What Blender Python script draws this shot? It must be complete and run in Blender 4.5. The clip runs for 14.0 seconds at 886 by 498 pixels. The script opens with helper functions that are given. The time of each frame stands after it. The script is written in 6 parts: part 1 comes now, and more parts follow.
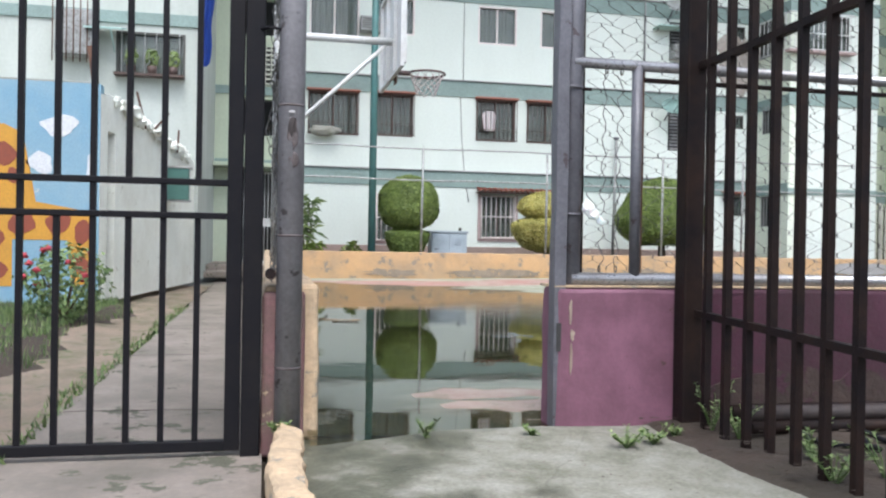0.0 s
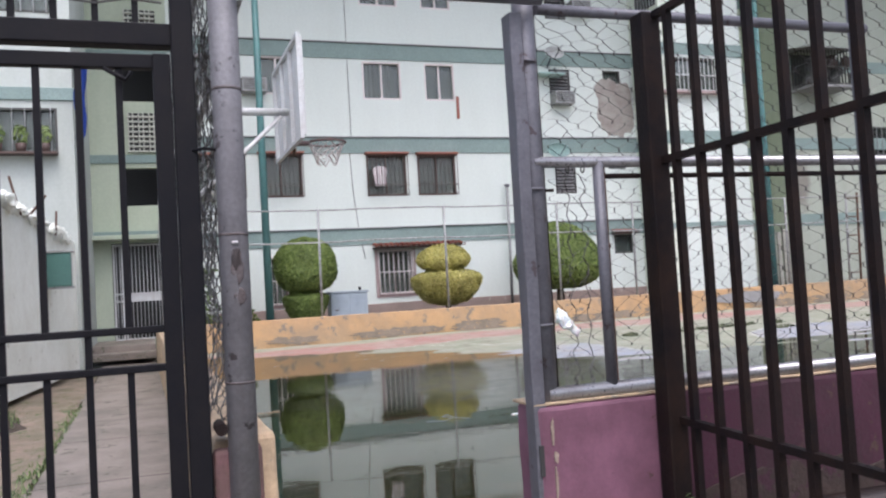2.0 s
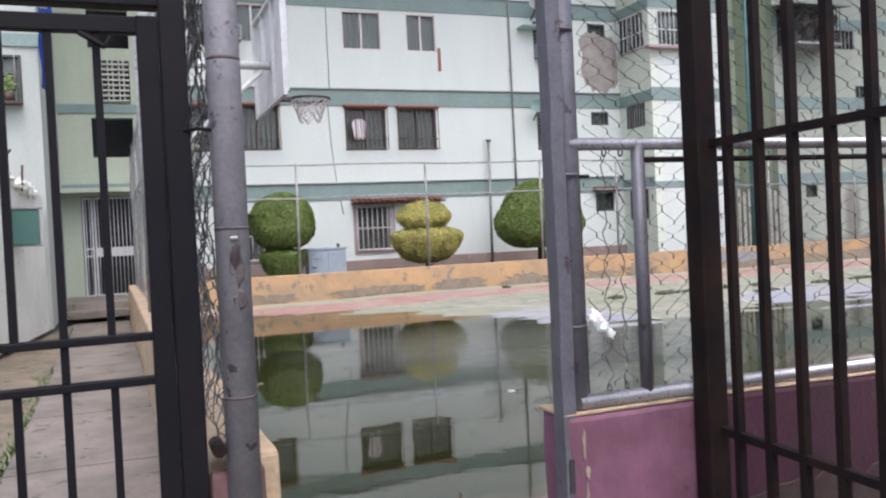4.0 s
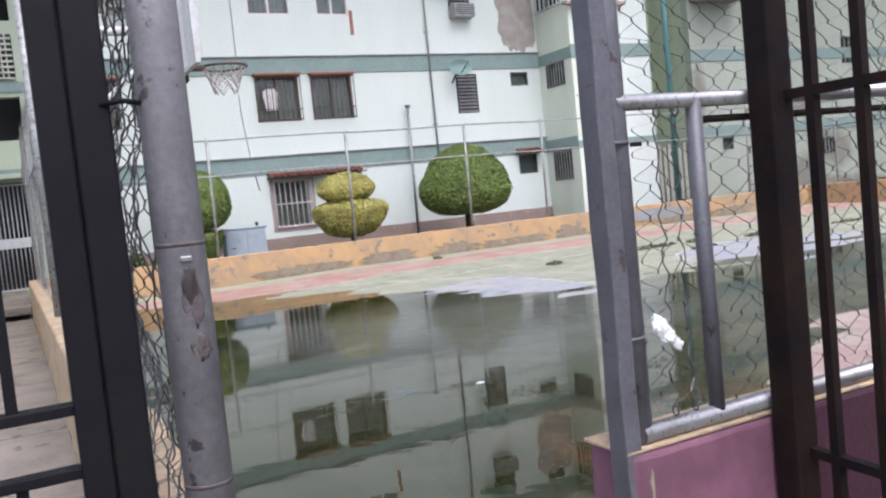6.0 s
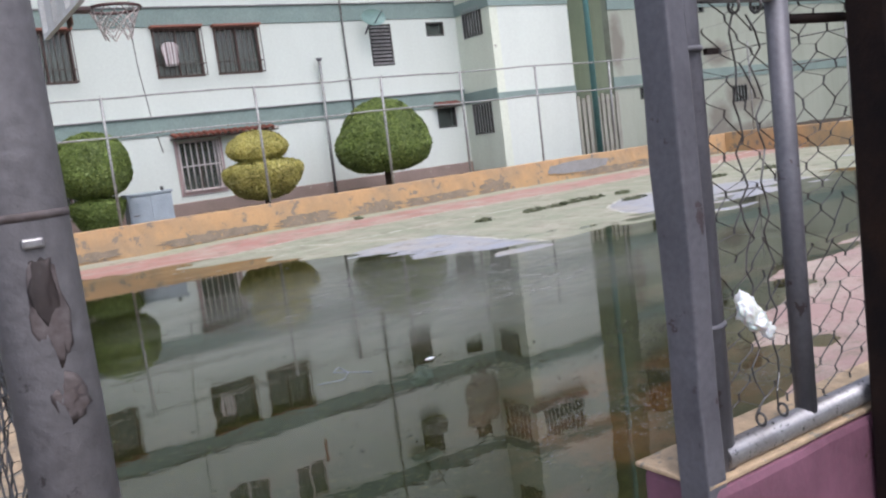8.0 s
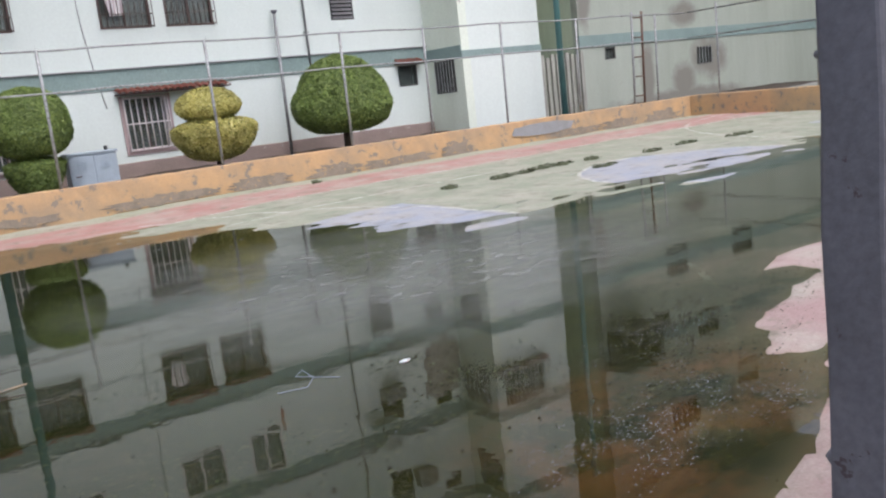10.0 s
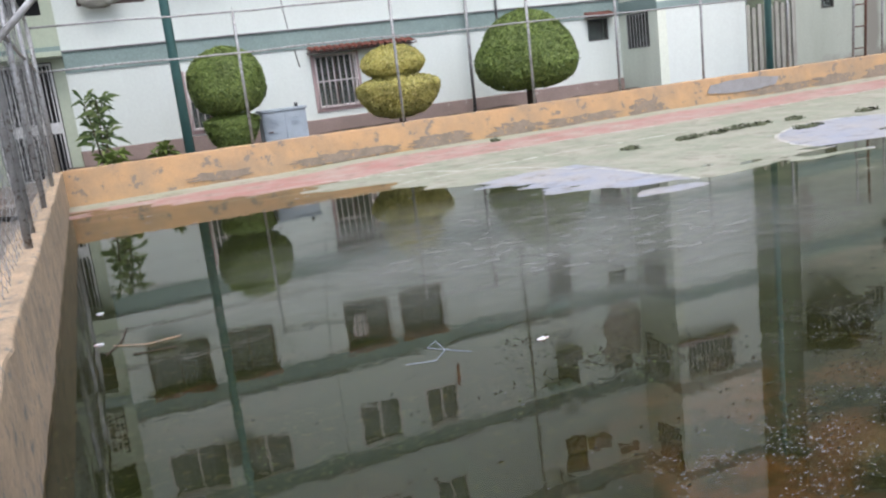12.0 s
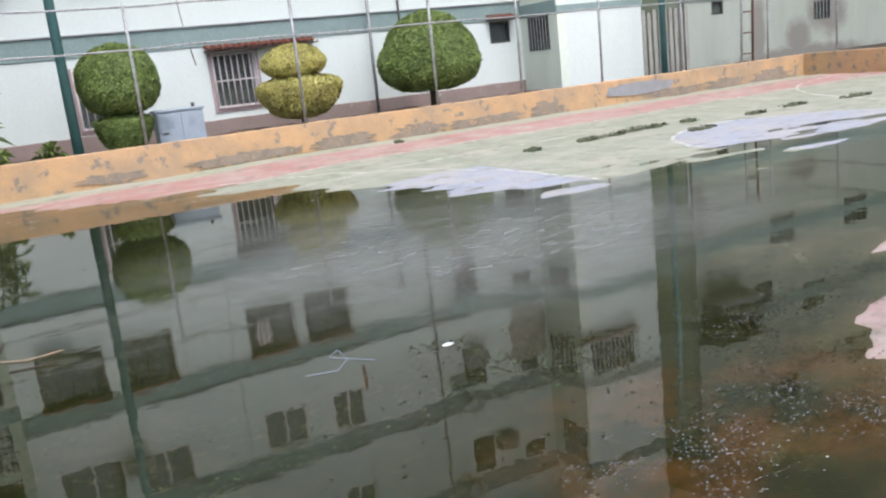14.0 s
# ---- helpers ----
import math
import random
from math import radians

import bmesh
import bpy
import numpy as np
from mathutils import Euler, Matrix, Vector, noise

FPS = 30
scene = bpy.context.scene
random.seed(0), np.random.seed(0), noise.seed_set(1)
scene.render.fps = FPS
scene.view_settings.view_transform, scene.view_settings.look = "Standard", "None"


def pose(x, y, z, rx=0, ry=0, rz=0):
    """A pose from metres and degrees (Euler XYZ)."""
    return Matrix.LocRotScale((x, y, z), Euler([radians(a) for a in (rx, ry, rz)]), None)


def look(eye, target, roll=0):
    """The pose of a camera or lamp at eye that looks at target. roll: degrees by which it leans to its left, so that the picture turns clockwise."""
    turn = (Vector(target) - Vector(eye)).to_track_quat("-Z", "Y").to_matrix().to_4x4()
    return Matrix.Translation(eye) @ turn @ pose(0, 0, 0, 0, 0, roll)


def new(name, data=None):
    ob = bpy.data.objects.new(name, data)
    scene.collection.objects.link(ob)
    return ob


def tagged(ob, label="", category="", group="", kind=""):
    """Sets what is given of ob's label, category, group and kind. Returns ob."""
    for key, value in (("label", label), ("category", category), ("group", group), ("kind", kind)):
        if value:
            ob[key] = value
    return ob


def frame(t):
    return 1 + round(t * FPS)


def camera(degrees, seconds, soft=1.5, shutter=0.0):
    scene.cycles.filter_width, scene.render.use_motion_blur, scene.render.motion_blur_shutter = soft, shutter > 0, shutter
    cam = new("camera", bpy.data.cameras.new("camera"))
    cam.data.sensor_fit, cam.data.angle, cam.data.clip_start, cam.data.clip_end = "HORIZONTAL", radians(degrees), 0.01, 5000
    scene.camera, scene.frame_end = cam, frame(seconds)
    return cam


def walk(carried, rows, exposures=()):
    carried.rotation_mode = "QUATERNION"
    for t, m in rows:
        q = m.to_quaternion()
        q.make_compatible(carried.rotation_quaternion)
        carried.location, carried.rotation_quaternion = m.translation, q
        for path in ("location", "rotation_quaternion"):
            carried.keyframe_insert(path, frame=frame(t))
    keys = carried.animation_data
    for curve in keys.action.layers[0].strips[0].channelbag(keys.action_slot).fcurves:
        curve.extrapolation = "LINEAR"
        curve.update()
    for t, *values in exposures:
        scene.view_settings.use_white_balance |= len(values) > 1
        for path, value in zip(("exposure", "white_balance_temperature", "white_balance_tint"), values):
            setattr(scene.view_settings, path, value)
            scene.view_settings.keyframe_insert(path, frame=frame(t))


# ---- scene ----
cam = camera(55.5, 14.0, soft=2.2)

PATH = [
    (0, (1.437, -3.389, 0.774), (1.852, -1.433, 0.764), 1.0),
    (0.5, (1.38, -3.38, 0.863), (1.922, -1.455, 0.879), 0.2),
    (1, (1.28, -3.268, 0.998), (1.849, -1.352, 1.09), -1.4),
    (1.2, (1.276, -3.2, 1.052), (1.876, -1.293, 1.092), -3.4),
    (1.5, (1.229, -3.205, 1.099), (1.922, -1.341, 1.312), -4.2),
    (2, (1.226, -3.006, 1.096), (1.901, -1.125, 1.183), -3.4),
    (2.5, (1.278, -2.876, 1.157), (1.928, -0.987, 1.251), -3.1),
    (3, (1.272, -2.82, 1.14), (1.929, -0.932, 1.082), -2.6),
    (3.5, (1.223, -2.737, 1.16), (1.901, -0.856, 1.13), -3.5),
    (3.7, (1.19, -2.692, 1.213), (1.889, -0.818, 1.185), -3.3),
    (5.8, (1.212, -1.891, 1.364), (2.096, -0.102, 1.227), -4.7),
    (6, (1.212, -1.81, 1.368), (2.121, -0.034, 1.24), -5.8),
    (6.5, (1.315, -1.574, 1.357), (2.18, 0.221, 1.188), -8.6),
    (7, (1.383, -1.409, 1.375), (2.248, 0.39, 1.252), -8.3),
    (7.5, (1.379, -1.245, 1.37), (2.377, 0.479, 1.191), -8.5),
    (8, (1.406, -1.073, 1.344), (2.476, 0.598, 1.095), -7.3),
    (8.2, (1.446, -1.014, 1.337), (2.514, 0.663, 1.115), -6.7),
    (10.3, (1.722, -0.425, 1.485), (2.858, 1.176, 1.102), -6.4),
    (10.5, (1.777, -0.397, 1.491), (2.864, 1.241, 1.123), -5.7),
    (11, (1.952, -0.373, 1.471), (2.835, 1.396, 1.168), -5.4),
    (11.5, (2.069, -0.358, 1.439), (2.814, 1.466, 1.094), -6.7),
    (11.7, (2.087, -0.35, 1.425), (2.802, 1.485, 1.075), -6.6),
    (12, (2.072, -0.331, 1.429), (2.802, 1.486, 1.02), -7.0),
    (12.5, (1.995, -0.286, 1.433), (2.954, 1.431, 1.067), -5.6),
    (13, (2.038, -0.257, 1.445), (3.039, 1.427, 1.044), -4.7),
    (13.5, (2.093, -0.26, 1.432), (3.032, 1.458, 1.023), -5.9),
    (14, (2.146, -0.219, 1.415), (3.074, 1.499, 0.984), -6.4),
]
EXPOSURES = [(0, 1.18, 6050, 9), (1.5, 1.16, 6050, 18), (2, 0.93, 6100, 17), (3, 0.93, 6150, 18), (6.5, 1.08, 6050, 16), (8, 0.86, 6150, 16), (11, 0.93, 6100, 15), (14, 1.16, 6050, 14)]
walk(cam, [(t, look(eye, target, roll)) for t, eye, target, roll in PATH], exposures=EXPOSURES)

# ---- light ----
world = bpy.data.worlds.new("overcast_sky")
scene.world = world
world.use_nodes = True
wn, wl = world.node_tree.nodes, world.node_tree.links
sky = wn.new("ShaderNodeTexSky")
sky.sky_type = "NISHITA"
sky.sun_disc = False
sky.sun_elevation = radians(58)
sky.sun_rotation = radians(182)
sky.dust_density = 4.0
sky.air_density = 1.0
grey = wn.new("ShaderNodeHueSaturation")
grey.inputs["Saturation"].default_value = 0.55
wl.new(sky.outputs[0], grey.inputs["Color"])
wl.new(grey.outputs[0], wn["Background"].inputs["Color"])
wn["Background"].inputs["Strength"].default_value = 0.15
sun_data = bpy.data.lights.new("sun", "SUN")
sun_data.energy, sun_data.angle, sun_data.color = 0.55, radians(30), (1.0, 0.97, 0.92)
sun = new("sun", sun_data)
sun.matrix_world = look((0, 0, 30), (0.5, 16, -8))


# ---- materials ----
def node_mat(name):
    m = bpy.data.materials.new(name)
    m.use_nodes = True
    return m, m.node_tree.nodes, m.node_tree.links, m.node_tree.nodes["Principled BSDF"]


def noise_tex(n, l, scale, detail=6.0, rough=0.6, coord=None):
    tex = n.new("ShaderNodeTexNoise")
    tex.inputs["Scale"].default_value = scale
    tex.inputs["Detail"].default_value = detail
    tex.inputs["Roughness"].default_value = rough
    if coord is not None:
        l.new(coord, tex.inputs["Vector"])
    return tex


def ramp(n, l, src, stops):
    r = n.new("ShaderNodeValToRGB")
    el = r.color_ramp.elements
    while len(el) < len(stops):
        el.new(0.5)
    for e, (p, c) in zip(el, stops):
        e.position = p
        e.color = (*c, 1) if len(c) == 3 else c
    l.new(src, r.inputs["Fac"])
    return r


def mix(n, l, fac, a, b, blend="MIX"):
    x = n.new("ShaderNodeMix")
    x.data_type, x.blend_type = "RGBA", blend
    for sock, v in ((x.inputs["Factor"], fac), (x.inputs["A"], a), (x.inputs["B"], b)):
        if isinstance(v, (int, float)):
            sock.default_value = v
        elif isinstance(v, tuple):
            sock.default_value = (*v, 1)
        else:
            l.new(v, sock)
    return x.outputs["Result"]


def world_pos(n):
    return n.new("ShaderNodeNewGeometry").outputs["Position"]


def surface(name, base, dark, rough=0.8, metal=0.0, grain=60.0, stain=1.2, amount=0.5, bump=0.15, third=None, third_at=0.62, stretch=None, fleck=0.22):
    """Paint, plaster, concrete or metal with stains at one scale and grain at another."""
    m, n, l, b = node_mat(name)
    pos = world_pos(n)
    src = pos
    if stretch:
        mp = n.new("ShaderNodeMapping")
        mp.inputs["Scale"].default_value = stretch
        l.new(pos, mp.inputs["Vector"])
        src = mp.outputs[0]
    big = noise_tex(n, l, stain, 8, 0.65, src)
    small = noise_tex(n, l, grain, 4, 0.6, pos)
    r1 = ramp(n, l, big.outputs["Fac"], [(0.38, (0, 0, 0)), (0.72, (1, 1, 1))])
    sc = n.new("ShaderNodeMath")
    sc.operation = "MULTIPLY"
    sc.inputs[1].default_value = amount
    l.new(r1.outputs[0], sc.inputs[0])
    col = mix(n, l, sc.outputs[0], base, dark)
    r2 = ramp(n, l, small.outputs["Fac"], [(0.3, (1 - fleck,) * 3), (0.7, (1 + fleck * 0.35,) * 3)])
    col = mix(n, l, 1.0, col, r2.outputs[0], "MULTIPLY")
    if third:
        spot = noise_tex(n, l, stain * 2.7, 9, 0.7, pos)
        r3 = ramp(n, l, spot.outputs["Fac"], [(third_at, (0, 0, 0)), (third_at + 0.03, (1, 1, 1))])
        col = mix(n, l, r3.outputs[0], col, third)
    l.new(col, b.inputs["Base Color"])
    b.inputs["Metallic"].default_value = metal
    rr = ramp(n, l, small.outputs["Fac"], [(0.3, (rough - 0.12,) * 3), (0.7, (min(1, rough + 0.1),) * 3)])
    l.new(rr.outputs[0], b.inputs["Roughness"])
    bp = n.new("ShaderNodeBump")
    bp.inputs["Strength"].default_value = bump
    bp.inputs["Distance"].default_value = 0.01
    l.new(small.outputs["Fac"], bp.inputs["Height"])
    l.new(bp.outputs[0], b.inputs["Normal"])
    return m


PLASTER = surface("white_plaster", (0.665, 0.722, 0.68), (0.555, 0.605, 0.555), 0.85, stain=0.55, amount=0.4, grain=18, bump=0.03, stretch=(1.8, 1.8, 0.3), fleck=0.06)
PLASTER_RECESS = surface("recess_green_plaster", (0.53, 0.59, 0.46), (0.36, 0.41, 0.30), 0.88, stain=0.6, amount=0.8, grain=18, bump=0.05, stretch=(1.8, 1.8, 0.3), fleck=0.08)
PLASTER_GREEN = surface("pale_green_plaster", (0.47, 0.53, 0.415), (0.35, 0.40, 0.30), 0.85, stain=0.6, amount=0.6, grain=18, bump=0.04, stretch=(1.8, 1.8, 0.3), fleck=0.08)
PLASTER_HOUSE = surface("grey_white_plaster", (0.50, 0.54, 0.505), (0.36, 0.39, 0.35), 0.88, stain=0.7, amount=0.7, grain=18, bump=0.06, stretch=(1.8, 1.8, 0.35), fleck=0.08)
PLASTER_SIDE = surface("cream_green_plaster", (0.72, 0.775, 0.67), (0.54, 0.58, 0.48), 0.85, stain=0.5, amount=0.6, grain=18, bump=0.04, stretch=(1.8, 1.8, 0.3), fleck=0.08, third=(0.34, 0.34, 0.29), third_at=0.66)
# Base is darker than the wing's pale paint, with shade put into it.
PLASTER_WING = surface("weathered_shaded_grey_green_plaster", (0.40, 0.435, 0.37), (0.285, 0.31, 0.255), 0.88, stain=0.45, amount=0.7, grain=18, bump=0.05, stretch=(1.8, 1.8, 0.3), fleck=0.10, third=(0.33, 0.33, 0.28), third_at=0.66)


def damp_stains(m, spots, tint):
    """Damp stains with ragged, soft edges: (x, z, half width, half height)."""
    n, l, b = m.node_tree.nodes, m.node_tree.links, m.node_tree.nodes["Principled BSDF"]
    pos = world_pos(n)
    old = b.inputs["Base Color"].links[0].from_socket
    wob = noise_tex(n, l, 1.7, 8, 0.7, pos)
    total = None
    for x, z, rx, rz in spots:
        mp = n.new("ShaderNodeMapping")
        mp.vector_type = "TEXTURE"
        mp.inputs["Location"].default_value = (x, 17.5, z)
        mp.inputs["Scale"].default_value = (rx, 50, rz)
        l.new(pos, mp.inputs["Vector"])
        ln = n.new("ShaderNodeVectorMath")
        ln.operation = "LENGTH"
        l.new(mp.outputs[0], ln.inputs[0])
        ad = n.new("ShaderNodeMath")
        ad.operation = "MULTIPLY_ADD"
        ad.inputs[1].default_value = 1.3
        l.new(wob.outputs["Fac"], ad.inputs[0])
        l.new(ln.outputs["Value"], ad.inputs[2])
        mr = n.new("ShaderNodeMapRange")
        mr.inputs["From Min"].default_value, mr.inputs["From Max"].default_value = 1.85, 1.25
        mr.inputs["To Max"].default_value = 0.85
        l.new(ad.outputs[0], mr.inputs["Value"])
        if total is None:
            total = mr.outputs[0]
        else:
            mxm = n.new("ShaderNodeMath")
            mxm.operation = "MAXIMUM"
            l.new(total, mxm.inputs[0])
            l.new(mr.outputs[0], mxm.inputs[1])
            total = mxm.outputs[0]
    l.new(mix(n, l, total, old, tint), b.inputs["Base Color"])


damp_stains(PLASTER_WING, ((26.3, 1.65, 1.0, 0.75), (24.9, 0.9, 0.6, 0.7), (23.1, 1.3, 0.35, 1.3), (25.0, 0.45, 3.2, 0.3), (25.0, 3.1, 0.8, 0.4), (20.4, 3.6, 0.3, 0.9)), (0.20, 0.185, 0.16))
PLASTER_OLD = surface("peeling_white_plaster", (0.82, 0.85, 0.795), (0.64, 0.65, 0.575), 0.88, stain=1.3, amount=0.7, grain=18, bump=0.25, fleck=0.08, third=(0.45, 0.45, 0.38), third_at=0.63)
# Grime plus shade: a darker copy of the purple paint.
PURPLE_DAMP_SHADED = surface("damp_grimy_shaded_purple_paint", (0.065, 0.018, 0.036), (0.03, 0.015, 0.017), 0.8, stain=2.2, amount=0.95, grain=45, bump=0.35, third=(0.07, 0.045, 0.03), third_at=0.60)
BAND = surface("grey_green_paint", (0.25, 0.335, 0.315), (0.18, 0.24, 0.225), 0.8, stain=1.0, amount=0.6, grain=30)
PLINTH = surface("brown_plinth_paint", (0.33, 0.25, 0.22), (0.22, 0.18, 0.155), 0.85, stain=1.5, amount=0.7, third=(0.42, 0.38, 0.34), third_at=0.64)
ORANGE = surface("orange_kerb_paint", (0.51, 0.325, 0.165), (0.31, 0.24, 0.165), 0.85, stain=1.3, amount=0.95, grain=30, bump=0.3, fleck=0.12, third=(0.24, 0.20, 0.155), third_at=0.565)
ORANGE_PALE = surface("worn_cream_orange_paint", (0.58, 0.43, 0.28), (0.34, 0.27, 0.19), 0.88, stain=4.5, amount=0.95, grain=40, bump=0.5, third=(0.27, 0.245, 0.20), third_at=0.57)
PATCH = surface("bare_render", (0.30, 0.30, 0.31), (0.22, 0.22, 0.21), 0.9, stain=4, amount=0.7, bump=0.4)
PURPLE = surface("purple_wall_paint", (0.255, 0.115, 0.17), (0.12, 0.052, 0.075), 0.7, stain=3.2, amount=0.9, grain=50, bump=0.2, third=(0.115, 0.06, 0.06), third_at=0.625, fleck=0.12)
CONCRETE = surface("worn_concrete", (0.35, 0.345, 0.31), (0.17, 0.175, 0.13), 0.8, stain=0.9, amount=0.95, grain=45, bump=0.35, third=(0.11, 0.125, 0.075), third_at=0.585)
PATHMAT = surface("alley_concrete", (0.275, 0.235, 0.205), (0.125, 0.115, 0.095), 0.8, stain=1.6, amount=0.95, grain=40, bump=0.3, third=(0.085, 0.085, 0.06), third_at=0.585)
SHOULDER = surface("earthy_broken_concrete", (0.26, 0.20, 0.155), (0.12, 0.115, 0.07), 0.92, stain=2.4, amount=0.95, grain=35, bump=0.5, third=(0.09, 0.105, 0.045), third_at=0.57)
EARTH = surface("damp_earth", (0.06, 0.043, 0.032), (0.03, 0.028, 0.018), 0.95, stain=2.5, amount=0.8, grain=30, bump=0.8)
GROUND = surface("far_ground", (0.22, 0.21, 0.18), (0.15, 0.16, 0.11), 0.95, stain=0.3, amount=0.7, grain=8)
BLACK = surface("black_gate_paint", (0.009, 0.009, 0.012), (0.016, 0.014, 0.015), 0.58, stain=6, amount=0.8, grain=90, bump=0.08)
RUSTBLACK = surface("rusty_black_paint", (0.012, 0.009, 0.010), (0.032, 0.018, 0.013), 0.62, stain=5, amount=0.95, grain=90, bump=0.2)
for worn_paint in (BLACK, RUSTBLACK):
    worn_paint.node_tree.nodes["Principled BSDF"].inputs["Specular IOR Level"].default_value = 0.15
GALV = surface("grey_painted_steel", (0.165, 0.165, 0.19), (0.10, 0.098, 0.112), 0.5, 0.2, stain=5, amount=0.85, grain=70, bump=0.12, third=(0.07, 0.055, 0.06), third_at=0.605)
POSTPAINT = surface("blotched_grey_post_paint", (0.24, 0.235, 0.252), (0.155, 0.15, 0.162), 0.6, 0.1, stain=3.6, amount=0.95, grain=55, bump=0.25, third=(0.07, 0.062, 0.066), third_at=0.59)
RUSTHALO = surface("rust_bleed", (0.085, 0.066, 0.064), (0.15, 0.135, 0.14), 0.75, stain=30, amount=0.9)
PIPE = surface("bright_galvanised_pipe", (0.42, 0.42, 0.44), (0.26, 0.24, 0.23), 0.36, 0.7, stain=7, amount=0.8, grain=80, bump=0.08)
FENCEGREY = surface("weathered_fence_tube", (0.40, 0.41, 0.41), (0.22, 0.22, 0.21), 0.55, 0.4, stain=9, amount=0.9, third=(0.13, 0.115, 0.10), third_at=0.56)
WIRE = surface("galvanised_wire", (0.13, 0.13, 0.132), (0.07, 0.05, 0.04), 0.5, 0.6, stain=8, amount=0.8)
RUST = surface("rusted_steel", (0.13, 0.065, 0.04), (0.06, 0.04, 0.035), 0.8, 0.2, stain=9, amount=0.8)
WHITESTEEL = surface("white_painted_steel", (0.66, 0.68, 0.68), (0.45, 0.42, 0.39), 0.5, stain=5, amount=0.6)
GREENPOLE = surface("green_painted_pole", (0.075, 0.20, 0.195), (0.06, 0.13, 0.13), 0.5, stain=3, amount=0.6)
RIM = surface("rim_paint", (0.10, 0.07, 0.07), (0.16, 0.06, 0.05), 0.55, 0.3, stain=8, amount=0.7)
NETMAT = surface("white_net_cord", (0.66, 0.62, 0.60), (0.45, 0.36, 0.34), 0.9, stain=9, amount=0.6)
BROWNFRAME = surface("brown_window_frame", (0.09, 0.055, 0.045), (0.06, 0.04, 0.035), 0.6, stain=4, amount=0.6)
DARKFRAME = surface("dark_steel_frame", (0.05, 0.055, 0.05), (0.08, 0.07, 0.06), 0.6, stain=4, amount=0.6)
GRILLE = surface("pink_white_grille_paint", (0.78, 0.72, 0.70), (0.6, 0.52, 0.5), 0.6, stain=4, amount=0.4)
TILE = surface("red_clay_tile", (0.36, 0.13, 0.09), (0.24, 0.12, 0.10), 0.85, stain=6, amount=0.8)
BOXMAT = surface("pale_blue_cabinet_paint", (0.40, 0.47, 0.53), (0.30, 0.35, 0.38), 0.55, stain=2.5, amount=0.7)
TRUNK = surface("bark", (0.10, 0.075, 0.05), (0.05, 0.04, 0.03), 0.95, stain=9, amount=0.8, bump=0.9)
SHIRT, _n, _l, _b = node_mat("white_cloth_with_pink_stripes")
_w = _n.new("ShaderNodeTexWave")
_w.inputs["Scale"].default_value, _w.inputs["Distortion"].default_value = 4.5, 0.6
_l.new(world_pos(_n), _w.inputs["Vector"])
_r = ramp(_n, _l, _w.outputs["Fac"], [(0.45, (0.70, 0.68, 0.68)), (0.65, (0.42, 0.34, 0.35))])
_l.new(_r.outputs[0], _b.inputs["Base Color"])
_b.inputs["Roughness"].default_value = 0.95
TEAL = surface("teal_sheet_metal", (0.42, 0.60, 0.57), (0.30, 0.44, 0.42), 0.5, stain=3, amount=0.6)
TEALDARK = surface("dark_green_sheet", (0.07, 0.18, 0.15), (0.05, 0.11, 0.10), 0.5, stain=3, amount=0.6)
BLUECLOTH = surface("blue_cloth", (0.03, 0.09, 0.42), (0.02, 0.05, 0.25), 0.9, stain=5, amount=0.6)
SIGN = surface("dirty_sign_panel", (0.52, 0.50, 0.52), (0.40, 0.38, 0.39), 0.55, stain=2, amount=0.6)
SIGNBLUE = surface("blue_sign_paint", (0.10, 0.30, 0.62), (0.14, 0.36, 0.62), 0.6, stain=5, amount=0.6)
INK = surface("dark_letters", (0.05, 0.05, 0.06), (0.08, 0.07, 0.07), 0.7)
MURALBLUE = surface("mural_blue", (0.20, 0.36, 0.48), (0.30, 0.42, 0.48), 0.8, stain=1.6, amount=0.7, third=(0.42, 0.46, 0.46), third_at=0.66)
MURALYELLOW = surface("mural_ochre", (0.58, 0.30, 0.04), (0.46, 0.24, 0.05), 0.8, stain=3, amount=0.6)
MURALBROWN = surface("mural_brown", (0.26, 0.07, 0.04), (0.2, 0.06, 0.04), 0.8, stain=3, amount=0.6)
MURALWHITE = surface("mural_white", (0.66, 0.68, 0.70), (0.5, 0.52, 0.55), 0.8, stain=3, amount=0.6)
BLOCKMAT = surface("pale_vent_block", (0.60, 0.62, 0.54), (0.45, 0.46, 0.4), 0.85, stain=3, amount=0.6)
DEBRIS = surface("wet_leaf_debris", (0.10, 0.115, 0.06), (0.05, 0.058, 0.03), 0.9, stain=12, amount=0.8)
ALGAE = surface("dark_algae", (0.035, 0.04, 0.02), (0.06, 0.06, 0.03), 0.7, stain=12, amount=0.8)
SCAR = surface("brown_scorched_paint", (0.035, 0.028, 0.028), (0.06, 0.042, 0.038), 0.7, stain=20, amount=0.8)
BAREKERB = surface("bare_kerb_cement", (0.29, 0.235, 0.18), (0.19, 0.16, 0.125), 0.9, stain=5, amount=0.9, bump=0.4, third=(0.42, 0.27, 0.14), third_at=0.58)
FRAMEPINK = surface("pinkish_window_surround", (0.42, 0.32, 0.31), (0.34, 0.26, 0.25), 0.8, stain=3, amount=0.6)
# Pale tone also paints the sky glint on floating bubbles and leaves.
SCUM = surface("pale_flakes_with_painted_glint", (0.33, 0.345, 0.35), (0.12, 0.12, 0.09), 0.5, stain=12, amount=0.8)
FLOWER = surface("red_flower_petals", (0.42, 0.05, 0.07), (0.3, 0.03, 0.05), 0.7)
STAINED = surface("sooty_brick_patch", (0.31, 0.27, 0.245), (0.48, 0.47, 0.43), 0.9, stain=2.5, amount=0.8)
